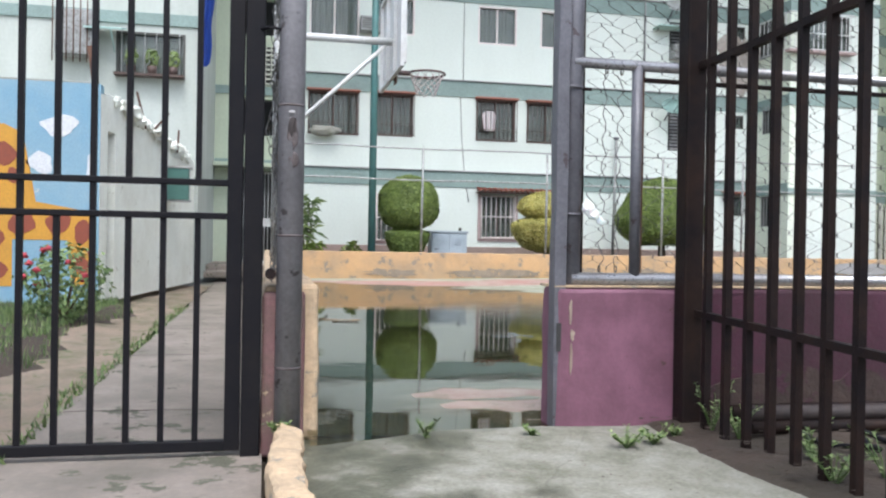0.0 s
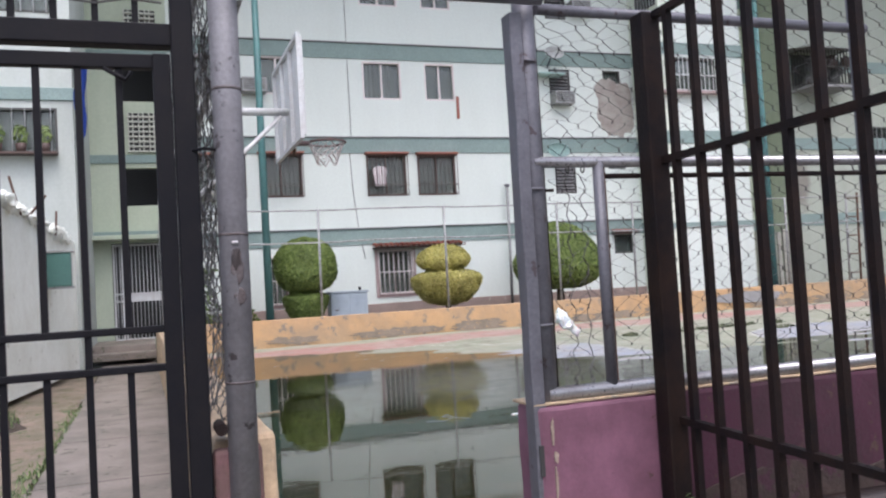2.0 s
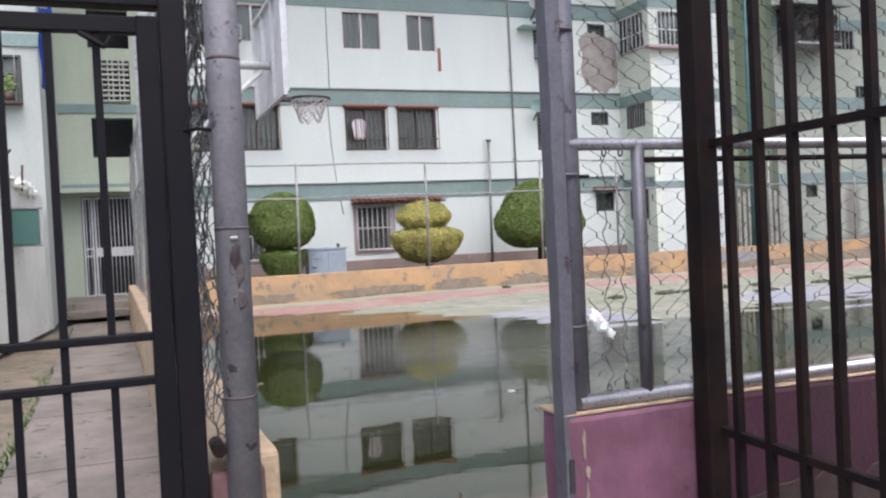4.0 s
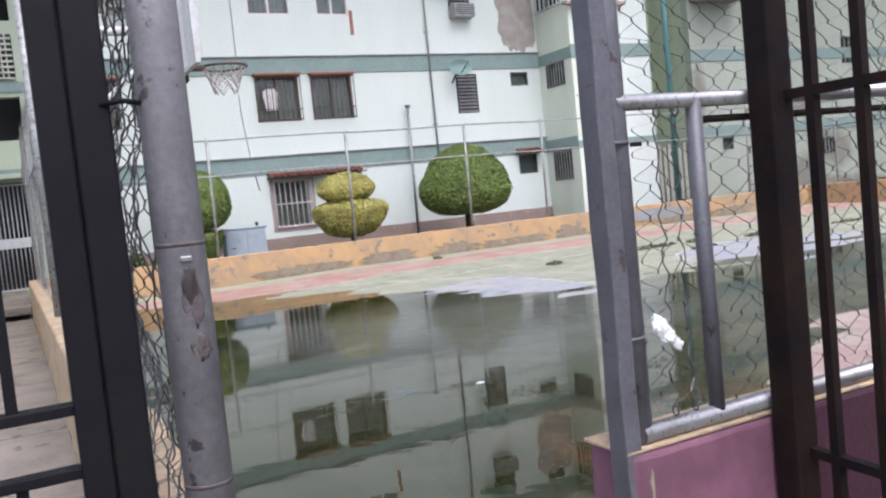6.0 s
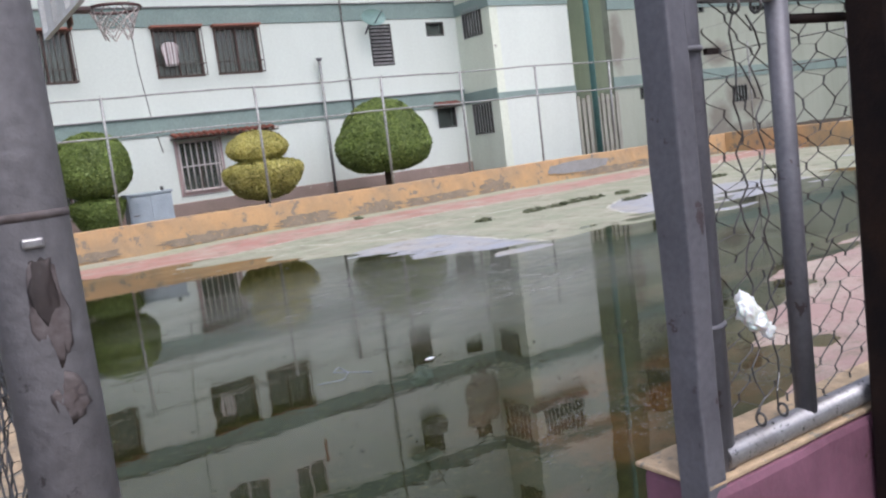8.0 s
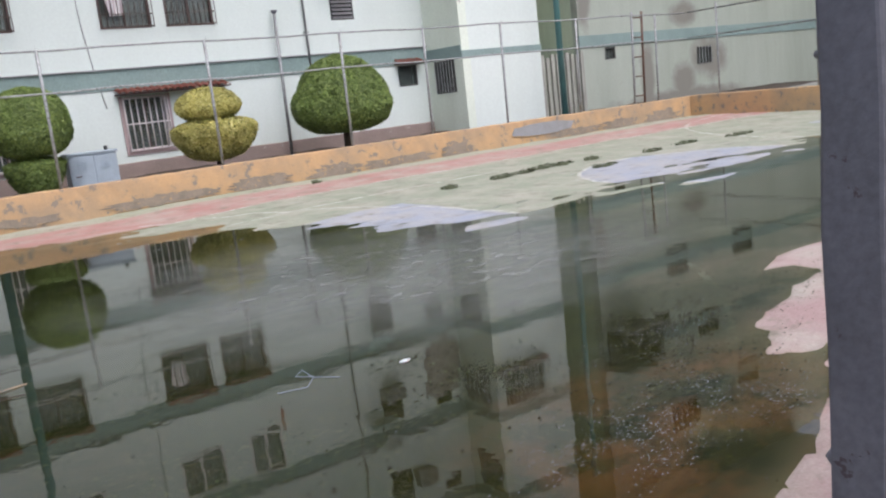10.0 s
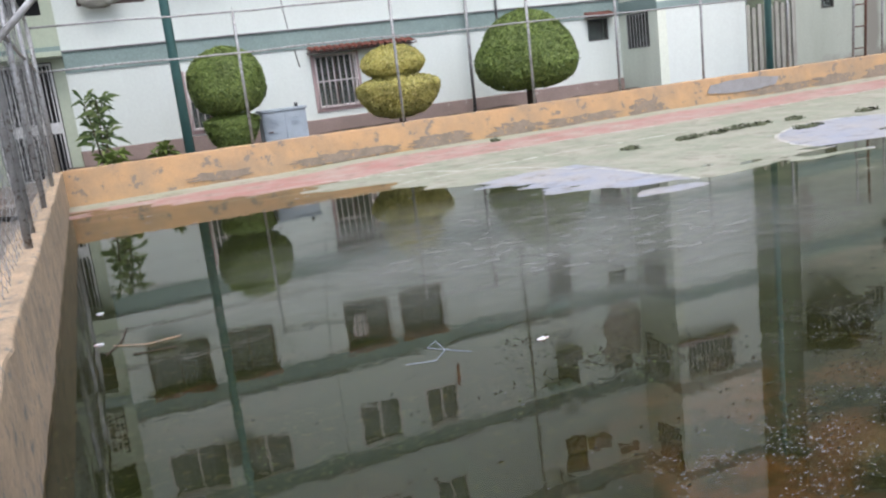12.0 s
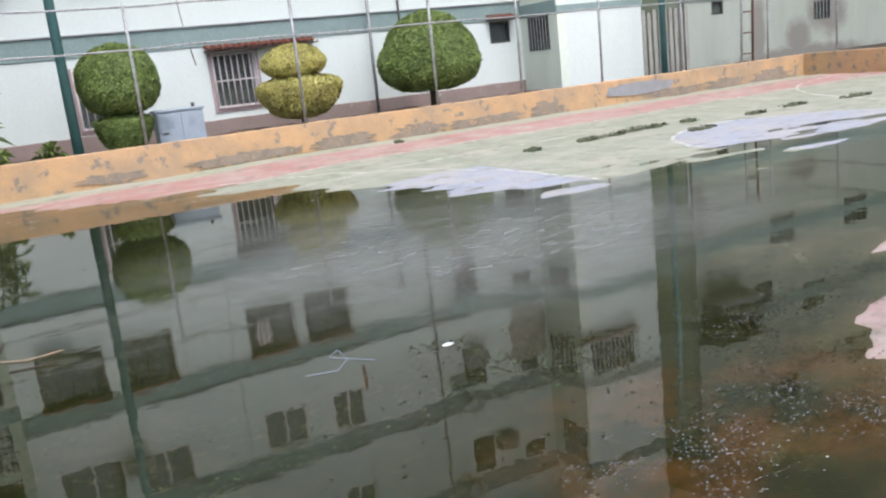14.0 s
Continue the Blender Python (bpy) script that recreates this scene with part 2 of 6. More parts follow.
# Near-black for dark cloth, and for shade painted into rooms and hollows.
DARK_AND_SHADE = surface("dark_cloth_and_painted_room_shade", (0.05, 0.05, 0.05), (0.035, 0.035, 0.035), 0.9)
BAGMAT, _n, _l, _b = node_mat("white_plastic_bag")
_b.inputs["Base Color"].default_value = (0.78, 0.80, 0.80, 1)
_b.inputs["Roughness"].default_value = 0.35
_b.inputs["Subsurface Weight"].default_value = 0.2


def leaf_mat(name, a, b2, c):
    m, n, l, b = node_mat(name)
    geo = n.new("ShaderNodeNewGeometry")
    r = ramp(n, l, geo.outputs["Random Per Island"], [(0.0, a), (0.55, b2), (1.0, c)])
    big = noise_tex(n, l, 2.2, 4, 0.6, geo.outputs["Position"])
    r2 = ramp(n, l, big.outputs["Fac"], [(0.3, (0.7, 0.7, 0.7)), (0.7, (1.15, 1.15, 1.15))])
    l.new(mix(n, l, 1.0, r.outputs[0], r2.outputs[0], "MULTIPLY"), b.inputs["Base Color"])
    b.inputs["Roughness"].default_value = 0.55
    b.inputs["Subsurface Weight"].default_value = 0.0
    return m


LEAF = leaf_mat("clipped_green_leaves", (0.085, 0.13, 0.026), (0.14, 0.205, 0.04), (0.22, 0.29, 0.07))
LEAFYELLOW = leaf_mat("golden_leaves", (0.28, 0.27, 0.055), (0.47, 0.43, 0.11), (0.64, 0.58, 0.22))
LEAFPALE = leaf_mat("pale_weed_leaves", (0.10, 0.16, 0.05), (0.19, 0.27, 0.09), (0.30, 0.37, 0.16))
LEAFWILD = leaf_mat("weed_leaves", (0.06, 0.11, 0.035), (0.12, 0.19, 0.06), (0.22, 0.29, 0.11))
# Darker leaf colours that paint the shade between the leaves.
LEAFCORE = surface("foliage_with_painted_shade", (0.055, 0.09, 0.022), (0.07, 0.11, 0.03), 0.95, stain=8, amount=0.8)
LEAFCOREYELLOW = surface("golden_foliage_with_painted_shade", (0.14, 0.14, 0.025), (0.09, 0.10, 0.02), 0.95, stain=8, amount=0.8)


def gloss_sheet(name, ior, rough, tint, wave=None):
    """A clear sheet (pane or water): what lies under it shows, tinted, and Fresnel sets the gloss."""
    m, n, l, b = node_mat(name)
    n.remove(b)
    fr = n.new("ShaderNodeFresnel")
    fr.inputs["IOR"].default_value = ior
    tr = n.new("ShaderNodeBsdfTransparent")
    tr.inputs["Color"].default_value = (*tint, 1)
    gl = n.new("ShaderNodeBsdfGlossy")
    gl.inputs["Roughness"].default_value = rough
    mx = n.new("ShaderNodeMixShader")
    l.new(fr.outputs[0], mx.inputs[0])
    l.new(tr.outputs[0], mx.inputs[1])
    l.new(gl.outputs[0], mx.inputs[2])
    l.new(mx.outputs[0], n["Material Output"].inputs["Surface"])
    if not wave:
        # grey veil painted on the pane, in place of its reflections and haze
        veil = n.new("ShaderNodeBsdfDiffuse")
        veil.inputs["Color"].default_value = (0.30, 0.34, 0.31, 1)
        veil_noise = noise_tex(n, l, 3.0, 7, 0.65, world_pos(n))
        amount = ramp(n, l, veil_noise.outputs["Fac"], [(0.35, (0.10,) * 3), (0.7, (0.32,) * 3)])
        m2 = n.new("ShaderNodeMixShader")
        l.new(amount.outputs[0], m2.inputs[0])
        l.new(tr.outputs[0], m2.inputs[1])
        l.new(veil.outputs[0], m2.inputs[2])
        l.new(m2.outputs[0], mx.inputs[1])
    if wave:
        pos = world_pos(n)
        tex = noise_tex(n, l, wave[0], 3, 0.5, pos)
        bp = n.new("ShaderNodeBump")
        bp.inputs["Strength"].default_value = wave[1]
        bp.inputs["Distance"].default_value = 0.01
        l.new(tex.outputs["Fac"], bp.inputs["Height"])
        l.new(bp.outputs[0], gl.inputs["Normal"])
        # silt drifts cloud the water, and a dull scum film lies over the shallow middle of the pool
        mp = n.new("ShaderNodeMapping")
        mp.inputs["Scale"].default_value = (0.7, 1.6, 1.0)
        l.new(pos, mp.inputs["Vector"])

        def calc(op, a, c=None):
            x = n.new("ShaderNodeMath")
            x.operation, x.use_clamp = op, op == "MULTIPLY"
            for i, v in enumerate((a, c)):
                if isinstance(v, (int, float)):
                    x.inputs[i].default_value = v
                elif v is not None:
                    l.new(v, x.inputs[i])
            return x.outputs[0]
        place = n.new("ShaderNodeMapping")
        place.vector_type = "TEXTURE"
        place.inputs["Location"].default_value = (5.6, 5.9, 0)
        place.inputs["Rotation"].default_value = (0, 0, radians(-28))
        place.inputs["Scale"].default_value = (3.0, 2.8, 1)
        l.new(pos, place.inputs["Vector"])
        length = n.new("ShaderNodeVectorMath")
        length.operation = "LENGTH"
        l.new(place.outputs[0], length.inputs[0])
        ragged = noise_tex(n, l, 0.9, 6, 0.65, mp.outputs[0])
        span = ramp(n, l, calc("ADD", length.outputs["Value"], calc("SUBTRACT", ragged.outputs["Fac"], 0.5)), [(0.45, (1, 1, 1)), (1.05, (0, 0, 0))])
        mottle = noise_tex(n, l, 5.5, 8, 0.72, mp.outputs[0])
        grain = ramp(n, l, mottle.outputs["Fac"], [(0.36, (0.25,) * 3), (0.62, (1, 1, 1))])
        scum = calc("MULTIPLY", span.outputs[0], grain.outputs[0])
        film = noise_tex(n, l, 1.1, 7, 0.65, mp.outputs[0])
        fr2 = ramp(n, l, film.outputs["Fac"], [(0.42, (0.012,) * 3), (0.6, (0.035,) * 3), (0.72, (0.08,) * 3)])
        l.new(calc("ADD", fr2.outputs[0], calc("MULTIPLY", span.outputs[0], 0.07)), gl.inputs["Roughness"])
        df = n.new("ShaderNodeBsdfDiffuse")
        tone = noise_tex(n, l, 9, 7, 0.72, pos)
        shades = ramp(n, l, tone.outputs["Fac"], [(0.34, (0.10, 0.105, 0.08)), (0.5, (0.155, 0.16, 0.145)), (0.68, (0.21, 0.212, 0.205))])
        l.new(shades.outputs[0], df.inputs["Color"])
        m2 = n.new("ShaderNodeMixShader")
        cloud = noise_tex(n, l, 1.7, 8, 0.7, mp.outputs[0])
        fc = ramp(n, l, cloud.outputs["Fac"], [(0.48, (0.0,) * 3), (0.62, (0.06,) * 3), (0.74, (0.18,) * 3)])
        l.new(calc("MAXIMUM", fc.outputs[0], calc("MULTIPLY", scum, 0.85)), m2.inputs[0])
        l.new(tr.outputs[0], m2.inputs[1])
        l.new(df.outputs[0], m2.inputs[2])
        l.new(m2.outputs[0], mx.inputs[1])
        l.new(calc("MULTIPLY", fr.outputs[0], calc("SUBTRACT", 1.0, calc("MULTIPLY", scum, 0.55))), mx.inputs[0])
    return m


GLASS = gloss_sheet("window_glass", 1.5, 0.03, (0.75, 0.8, 0.78))
WATER = gloss_sheet("puddle_water", 1.85, 0.02, (0.66, 0.68, 0.48), (4.0, 0.08))


def court_material():
    m, n, l, b = node_mat("painted_court_floor")
    pos = world_pos(n)
    sep = n.new("ShaderNodeSeparateXYZ")
    wob = noise_tex(n, l, 1.5, 5, 0.6, pos)
    l.new(pos, sep.inputs[0])

    def math_node(op, a, c=None, clamp=False):
        x = n.new("ShaderNodeMath")
        x.operation, x.use_clamp = op, clamp
        for i, v in enumerate((a, c)):
            if v is None:
                continue
            if isinstance(v, (int, float)):
                x.inputs[i].default_value = v
            else:
                l.new(v, x.inputs[i])
        return x.outputs[0]

    X, Y = sep.outputs[0], sep.outputs[1]

    def above(v, at):
        return math_node("GREATER_THAN", v, at)

    def both(a, c):
        return math_node("MULTIPLY", a, c)

    def dist(cx, cy):
        dx, dy = math_node("SUBTRACT", X, cx), math_node("SUBTRACT", Y, cy)
        return math_node("SQRT", math_node("ADD", both(dx, dx), both(dy, dy)))

    green, red, blue = (0.27, 0.295, 0.215), (0.40, 0.205, 0.18), (0.31, 0.335, 0.395)
    col = mix(n, l, above(Y, 12.0), green, red)
    col = mix(n, l, above(Y, 13.75), col, (0.33, 0.35, 0.25))
    near_red = both(math_node("LESS_THAN", Y, 3.6), above(X, 3.2))
    col = mix(n, l, near_red, col, (0.37, 0.25, 0.232))
    sill = both(math_node("LESS_THAN", Y, 1.2), math_node("LESS_THAN", X, 3.2))
    col = mix(n, l, sill, col, (0.33, 0.225, 0.195))
    # the two keys, the free-throw circles and the centre circle
    def box(x0, x1, y0, y1):
        return both(both(above(X, x0), math_node("LESS_THAN", X, x1)), both(above(Y, y0), math_node("LESS_THAN", Y, y1)))
    key = math_node("MAXIMUM", box(1.5, 7.95, 5.2, 9.25), box(18.0, 22.5, 5.2, 9.2))
    key = math_node("MAXIMUM", key, math_node("LESS_THAN", dist(12.2, 7.2), 2.0))
    col = mix(n, l, key, col, blue)
    # red band of the three-point field and its white line
    def line_at(d, r, w=0.03):
        return math_node("LESS_THAN", math_node("ABSOLUTE", math_node("SUBTRACT", d, r)), w)
    d2 = dist(21.5, 7.2)
    white = math_node("MAXIMUM", both(line_at(d2, 6.1), math_node("LESS_THAN", X, 22)), line_at(dist(12.2, 7.2), 2.0))
    white = math_node("MAXIMUM", white, line_at(Y, 12.0, 0.028))
    white = math_node("MAXIMUM", white, both(line_at(dist(1.9, 7.2), 6.1), math_node("LESS_THAN", Y, 12.3)))
    white = math_node("MAXIMUM", white, both(line_at(Y, 10.6, 0.025), math_node("LESS_THAN", X, 11)))
    worn = ramp(n, l, noise_tex(n, l, 6, 6, 0.7, pos).outputs["Fac"], [(0.42, (0, 0, 0)), (0.55, (1, 1, 1))])
    col = mix(n, l, both(white, worn.outputs[0]), col, (0.62, 0.61, 0.56))
    # bleached and dirty patches
    p1 = ramp(n, l, noise_tex(n, l, 1.3, 10, 0.74, pos).outputs["Fac"], [(0.42, (0, 0, 0)), (0.68, (0.85, 0.85, 0.85))])
    col = mix(n, l, p1.outputs[0], col, (0.44, 0.40, 0.34))
    p2 = ramp(n, l, noise_tex(n, l, 3.1, 9, 0.7, pos).outputs["Fac"], [(0.53, (0, 0, 0)), (0.68, (0.85, 0.85, 0.85))])
    col = mix(n, l, p2.outputs[0], col, (0.19, 0.18, 0.13))
    # silt and algae where the floor lies low
    low = n.new("ShaderNodeMapRange")
    low.inputs["From Min"].default_value, low.inputs["From Max"].default_value = 0.004, -0.015
    l.new(sep.outputs[2], low.inputs["Value"])
    silt = ramp(n, l, noise_tex(n, l, 1.3, 8, 0.7, pos).outputs["Fac"], [(0.30, (0.018, 0.028, 0.004)), (0.47, (0.046, 0.062, 0.016)), (0.56, (0.032, 0.042, 0.007)), (0.63, (0.075, 0.064, 0.02)), (0.72, (0.022, 0.028, 0.005))])
    mud = ramp(n, l, noise_tex(n, l, 2.2, 7, 0.65, pos).outputs["Fac"], [(0.44, (0, 0, 0)), (0.58, (1, 1, 1))])
    reach = math_node("SUBTRACT", 2.3, math_node("ADD", dist(4.6, 1.1), math_node("MULTIPLY", wob.outputs["Fac"], 1.4)), True)
    inmud = both(math_node("MULTIPLY", reach, 1.6, True), mud.outputs[0])
    flecks = ramp(n, l, noise_tex(n, l, 24, 5, 0.75, pos).outputs["Fac"], [(0.56, (0, 0, 0)), (0.62, (1, 1, 1))])
    speck = mix(n, l, flecks.outputs[0], silt.outputs[0], (0.15, 0.15, 0.045))
    silt_col = mix(n, l, inmud, speck, (0.30, 0.135, 0.055))
    lowmix = math_node("MULTIPLY", low.outputs[0], 0.9)
    col = mix(n, l, lowmix, col, silt_col)
    fine = noise_tex(n, l, 70, 4, 0.6, pos)
    r2 = ramp(n, l, fine.outputs["Fac"], [(0.3, (0.8, 0.8, 0.8)), (0.7, (1.08, 1.08, 1.08))])
    col = mix(n, l, 1.0, col, r2.outputs[0], "MULTIPLY")
    l.new(col, b.inputs["Base Color"])
    b.inputs["Roughness"].default_value = 0.72
    bp = n.new("ShaderNodeBump")
    bp.inputs["Strength"].default_value, bp.inputs["Distance"].default_value = 0.3, 0.006
    l.new(fine.outputs["Fac"], bp.inputs["Height"])
    l.new(bp.outputs[0], b.inputs["Normal"])
    return m


COURT = court_material()


def apron_material():
    """Old concrete, pale where trodden and mossy where the water stands."""
    m, n, l, b = node_mat("mossy_concrete")
    pos = world_pos(n)
    sep = n.new("ShaderNodeSeparateXYZ")
    l.new(pos, sep.inputs[0])
    big = noise_tex(n, l, 1.6, 9, 0.68, pos)
    slope = n.new("ShaderNodeMath")
    slope.operation = "MULTIPLY_ADD"
    slope.inputs[1].default_value, slope.inputs[2].default_value = -0.42, 0.95
    l.new(sep.outputs[0], slope.inputs[0])
    add = n.new("ShaderNodeMath")
    add.operation = "ADD"
    l.new(slope.outputs[0], add.inputs[0])
    l.new(big.outputs["Fac"], add.inputs[1])
    moss = ramp(n, l, add.outputs[0], [(0.50, (0, 0, 0)), (0.60, (1, 1, 1))])
    patch = noise_tex(n, l, 4.5, 9, 0.7, pos)
    pale = ramp(n, l, patch.outputs["Fac"], [(0.35, (0.165, 0.165, 0.12)), (0.50, (0.255, 0.25, 0.205)), (0.66, (0.34, 0.33, 0.285))])
    green = ramp(n, l, patch.outputs["Fac"], [(0.35, (0.06, 0.06, 0.042)), (0.52, (0.125, 0.125, 0.088)), (0.66, (0.25, 0.235, 0.20))])
    col = mix(n, l, moss.outputs[0], pale.outputs[0], green.outputs[0])
    crack = n.new("ShaderNodeTexVoronoi")
    crack.feature = "DISTANCE_TO_EDGE"
    crack.inputs["Scale"].default_value = 1.1
    bend = noise_tex(n, l, 3.0, 4, 0.6, pos)
    l.new(mix(n, l, 0.12, pos, bend.outputs["Color"], "ADD"), crack.inputs["Vector"])
    cr = ramp(n, l, crack.outputs["Distance"], [(0.0, (0.8, 0.8, 0.8)), (0.008, (1, 1, 1))])
    col = mix(n, l, 1.0, col, cr.outputs[0], "MULTIPLY")
    fine = noise_tex(n, l, 60, 4, 0.6, pos)
    r2 = ramp(n, l, fine.outputs["Fac"], [(0.3, (0.72, 0.72, 0.72)), (0.7, (1.1, 1.1, 1.1))])
    l.new(mix(n, l, 1.0, col, r2.outputs[0], "MULTIPLY"), b.inputs["Base Color"])
    rr = ramp(n, l, moss.outputs[0], [(0.0, (0.85, 0.85, 0.85)), (1.0, (0.45, 0.45, 0.45))])
    l.new(rr.outputs[0], b.inputs["Roughness"])
    bp = n.new("ShaderNodeBump")
    bp.inputs["Strength"].default_value, bp.inputs["Distance"].default_value = 0.5, 0.008
    l.new(fine.outputs["Fac"], bp.inputs["Height"])
    l.new(bp.outputs[0], b.inputs["Normal"])
    return m


APRON = apron_material()


# ---- mesh helpers ----
def bm_box(bm, x0, x1, y0, y1, z0, z1, bevel=0.0):
    made = bmesh.ops.create_cube(bm, size=1.0, matrix=Matrix.LocRotScale(((x0 + x1) / 2, (y0 + y1) / 2, (z0 + z1) / 2), None, (x1 - x0, y1 - y0, z1 - z0)))
    if bevel:
        es = {e for v in made["verts"] for e in v.link_edges}
        bmesh.ops.bevel(bm, geom=list(es), offset=bevel, segments=2, affect="EDGES", profile=0.5)
    return bm


def box(x0, x1, y0, y1, z0, z1, bevel=0.0):
    return bm_box(bmesh.new(), x0, x1, y0, y1, z0, z1, bevel)


def tube_into(bm, pts, r, n=10, caps=True):
    """A round tube through pts; r is one radius or one for each point."""
    pts = [Vector(p) for p in pts]
    rs = r if isinstance(r, (list, tuple)) else [r] * len(pts)
    rings, side = [], None
    for i, p in enumerate(pts):
        d = (pts[min(i + 1, len(pts) - 1)] - pts[max(i - 1, 0)]).normalized()
        if side is None:
            side = d.orthogonal().normalized()
        side = (side - d * side.dot(d)).normalized()
        up = d.cross(side)
        rings.append([bm.verts.new(p + rs[i] * (math.cos(a) * side + math.sin(a) * up)) for a in (2 * math.pi * k / n for k in range(n))])
    for a, b in zip(rings, rings[1:]):
        for k in range(n):
            f = bm.faces.new((a[k], a[(k + 1) % n], b[(k + 1) % n], b[k]))
            f.smooth = n > 5
    if caps:
        bm.faces.new(rings[0][::-1])
        bm.faces.new(rings[-1])
    return bm


def tube(pts, r, n=10, caps=True):
    return tube_into(bmesh.new(), pts, r, n, caps)


def thing(name, loc, label, category, group="", kind=""):
    ob = new(name)
    ob.empty_display_size = 0.1
    ob.location = loc
    return tagged(ob, label, category, group, kind)


def origin_of(ob):
    p = Vector((0, 0, 0))
    while ob is not None:
        p += ob.location
        ob = ob.parent
    return p


def link_mesh(name, bm, material):
    me = bpy.data.meshes.new(name)
    bm.normal_update()
    bm.to_mesh(me)
    bm.free()
    me.materials.append(material)
    return me


def part(name, bm, material, parent, label=""):
    """Links a bmesh, built in world metres, as one mesh under a thing or part."""
    bmesh.ops.translate(bm, vec=-origin_of(parent), verts=bm.verts)
    ob = new(name, link_mesh(name, bm, material))
    ob.parent = parent
    return tagged(ob, label)


def solid(name, bm, material, label, category, kind="", group=""):
    """A top-level thing, or piece of the setting, that is one mesh."""
    return tagged(new(name, link_mesh(name, bm, material)), label, category, group, kind)


def share(name, ob, parent, offset):
    """Another object on the mesh of ob, under parent."""
    o = new(name, ob.data)
    o.parent = parent
    o.location = offset
    return o


def roughen(bm, amp, scale, cuts=0, axis=None):
    for v in bm.verts:
        d = noise.noise_vector(v.co * scale) * amp
        v.co += d if axis is None else Vector([d[i] if i in axis else 0 for i in range(3)])
    return bm


def holed_wall(x0, x1, z0, z1, y0, y1, holes):
    """A wall of thickness y0 to y1 in the xz plane, with openings that go through it."""
    bm = bmesh.new()
    xs = sorted({x0, x1, *[h for q in holes for h in q[:2]]})
    zs = sorted({z0, z1, *[h for q in holes for h in q[2:]]})

    def is_open(i, k):
        if not (0 <= i < len(xs) - 1 and 0 <= k < len(zs) - 1):
            return True
        cx, cz = (xs[i] + xs[i + 1]) / 2, (zs[k] + zs[k + 1]) / 2
        return any(a < cx < b and c < cz < d for a, b, c, d in holes)
    cache = {}

    def v(x, y, z):
        key = (round(x, 4), round(y, 4), round(z, 4))
        if key not in cache:
            cache[key] = bm.verts.new((x, y, z))
        return cache[key]
    for i in range(len(xs) - 1):
        for k in range(len(zs) - 1):
            if is_open(i, k):
                continue
            a, b, c, d = xs[i], xs[i + 1], zs[k], zs[k + 1]
            bm.faces.new((v(a, y0, c), v(b, y0, c), v(b, y0, d), v(a, y0, d)))
            bm.faces.new((v(b, y1, c), v(a, y1, c), v(a, y1, d), v(b, y1, d)))
            if is_open(i - 1, k):
                bm.faces.new((v(a, y1, c), v(a, y0, c), v(a, y0, d), v(a, y1, d)))
            if is_open(i + 1, k):
                bm.faces.new((v(b, y0, c), v(b, y1, c), v(b, y1, d), v(b, y0, d)))
            if is_open(i, k - 1):
                bm.faces.new((v(a, y1, c), v(b, y1, c), v(b, y0, c), v(a, y0, c)))
            if is_open(i, k + 1):
                bm.faces.new((v(a, y0, d), v(b, y0, d), v(b, y1, d), v(a, y1, d)))
    return bm


def lump(center, radii, seed, amp, sub=3):
    bm = bmesh.new()
    bmesh.ops.create_icosphere(bm, subdivisions=sub, radius=1.0)
    for v in bm.verts:
        f = 1 + amp * noise.fractal(v.co * 1.6 + Vector((seed, seed * 2, 0)), 1.0, 2.0, 4)
        v.co = Vector((v.co.x * radii[0] * f, v.co.y * radii[1] * f, v.co.z * radii[2] * f)) + Vector(center)
    for f in bm.faces:
        f.smooth = True
    return bm




# ---- ground, court floor and water ----
def edge_far(x):
    """The far bank of the puddle."""
    knots = ((0, 13.3), (2.8, 13.0), (3.8, 12.4), (4.9, 11.8), (5.6, 11.0), (6.1, 9.6), (6.7, 8.2), (7.4, 6.8), (8.8, 6.95), (12.5, 7.1), (22, 7.8))
    for (a, p), (b, q) in zip(knots, knots[1:]):
        if x <= b:
            return p + (q - p) * max(0.0, (x - a) / (b - a))
    return 8.5


def floor_height(x, y):
    far = 0.012 * (y - edge_far(x))
    near = 0.022 * ((x - 3.3) * 0.62 - (y - 0.9) * 0.85 - 0.61)
    near = min(near, 0.03 * (3.25 - y)) + 0.010 * noise.fractal(Vector((x * 1.1, y * 3.2, 3.3)), 1.0, 2.0, 5)
    near -= 0.014 * max(0.0, 1 - math.hypot(x - 4.55, y - 1.8) / 0.75)
    sill = 0.008 - 0.08 * max(0.0, abs(y - 0.64) - 0.2) - 0.06 * max(0.0, 2.4 - x) if y < 1.5 else -1
    sill += 0.014 * noise.fractal(Vector((x * 2.6, y * 6.0, 1.7)), 1.0, 2.0, 5)
    h = max(far, near, sill)
    h = max(-0.05, min(h, 0.07))
    p = Vector((x, y, 0))
    return h + 0.019 * noise.fractal(Vector((x * 0.7, y * 2.2, 0)), 1.0, 2.0, 5) + 0.004 * noise.fractal(p * 3.1, 1.0, 2.0, 4)


def grid_sheet(x0, x1, y0, y1, step, height):
    nx, ny = round((x1 - x0) / step), round((y1 - y0) / step)
    vs = [(x0 + (x1 - x0) * i / nx, y0 + (y1 - y0) * k / ny) for k in range(ny + 1) for i in range(nx + 1)]
    me_v = [(x, y, height(x, y)) for x, y in vs]
    me_f = [(k * (nx + 1) + i, k * (nx + 1) + i + 1, (k + 1) * (nx + 1) + i + 1, (k + 1) * (nx + 1) + i) for k in range(ny) for i in range(nx)]
    return me_v, me_f


def sheet_object(name, data, material, label, category, kind="structure"):
    me = bpy.data.meshes.new(name)
    me.from_pydata(*[data[0], [], data[1]])
    for p in me.polygons:
        p.use_smooth = True
    me.materials.append(material)
    return tagged(new(name, me), label, category, kind=kind)


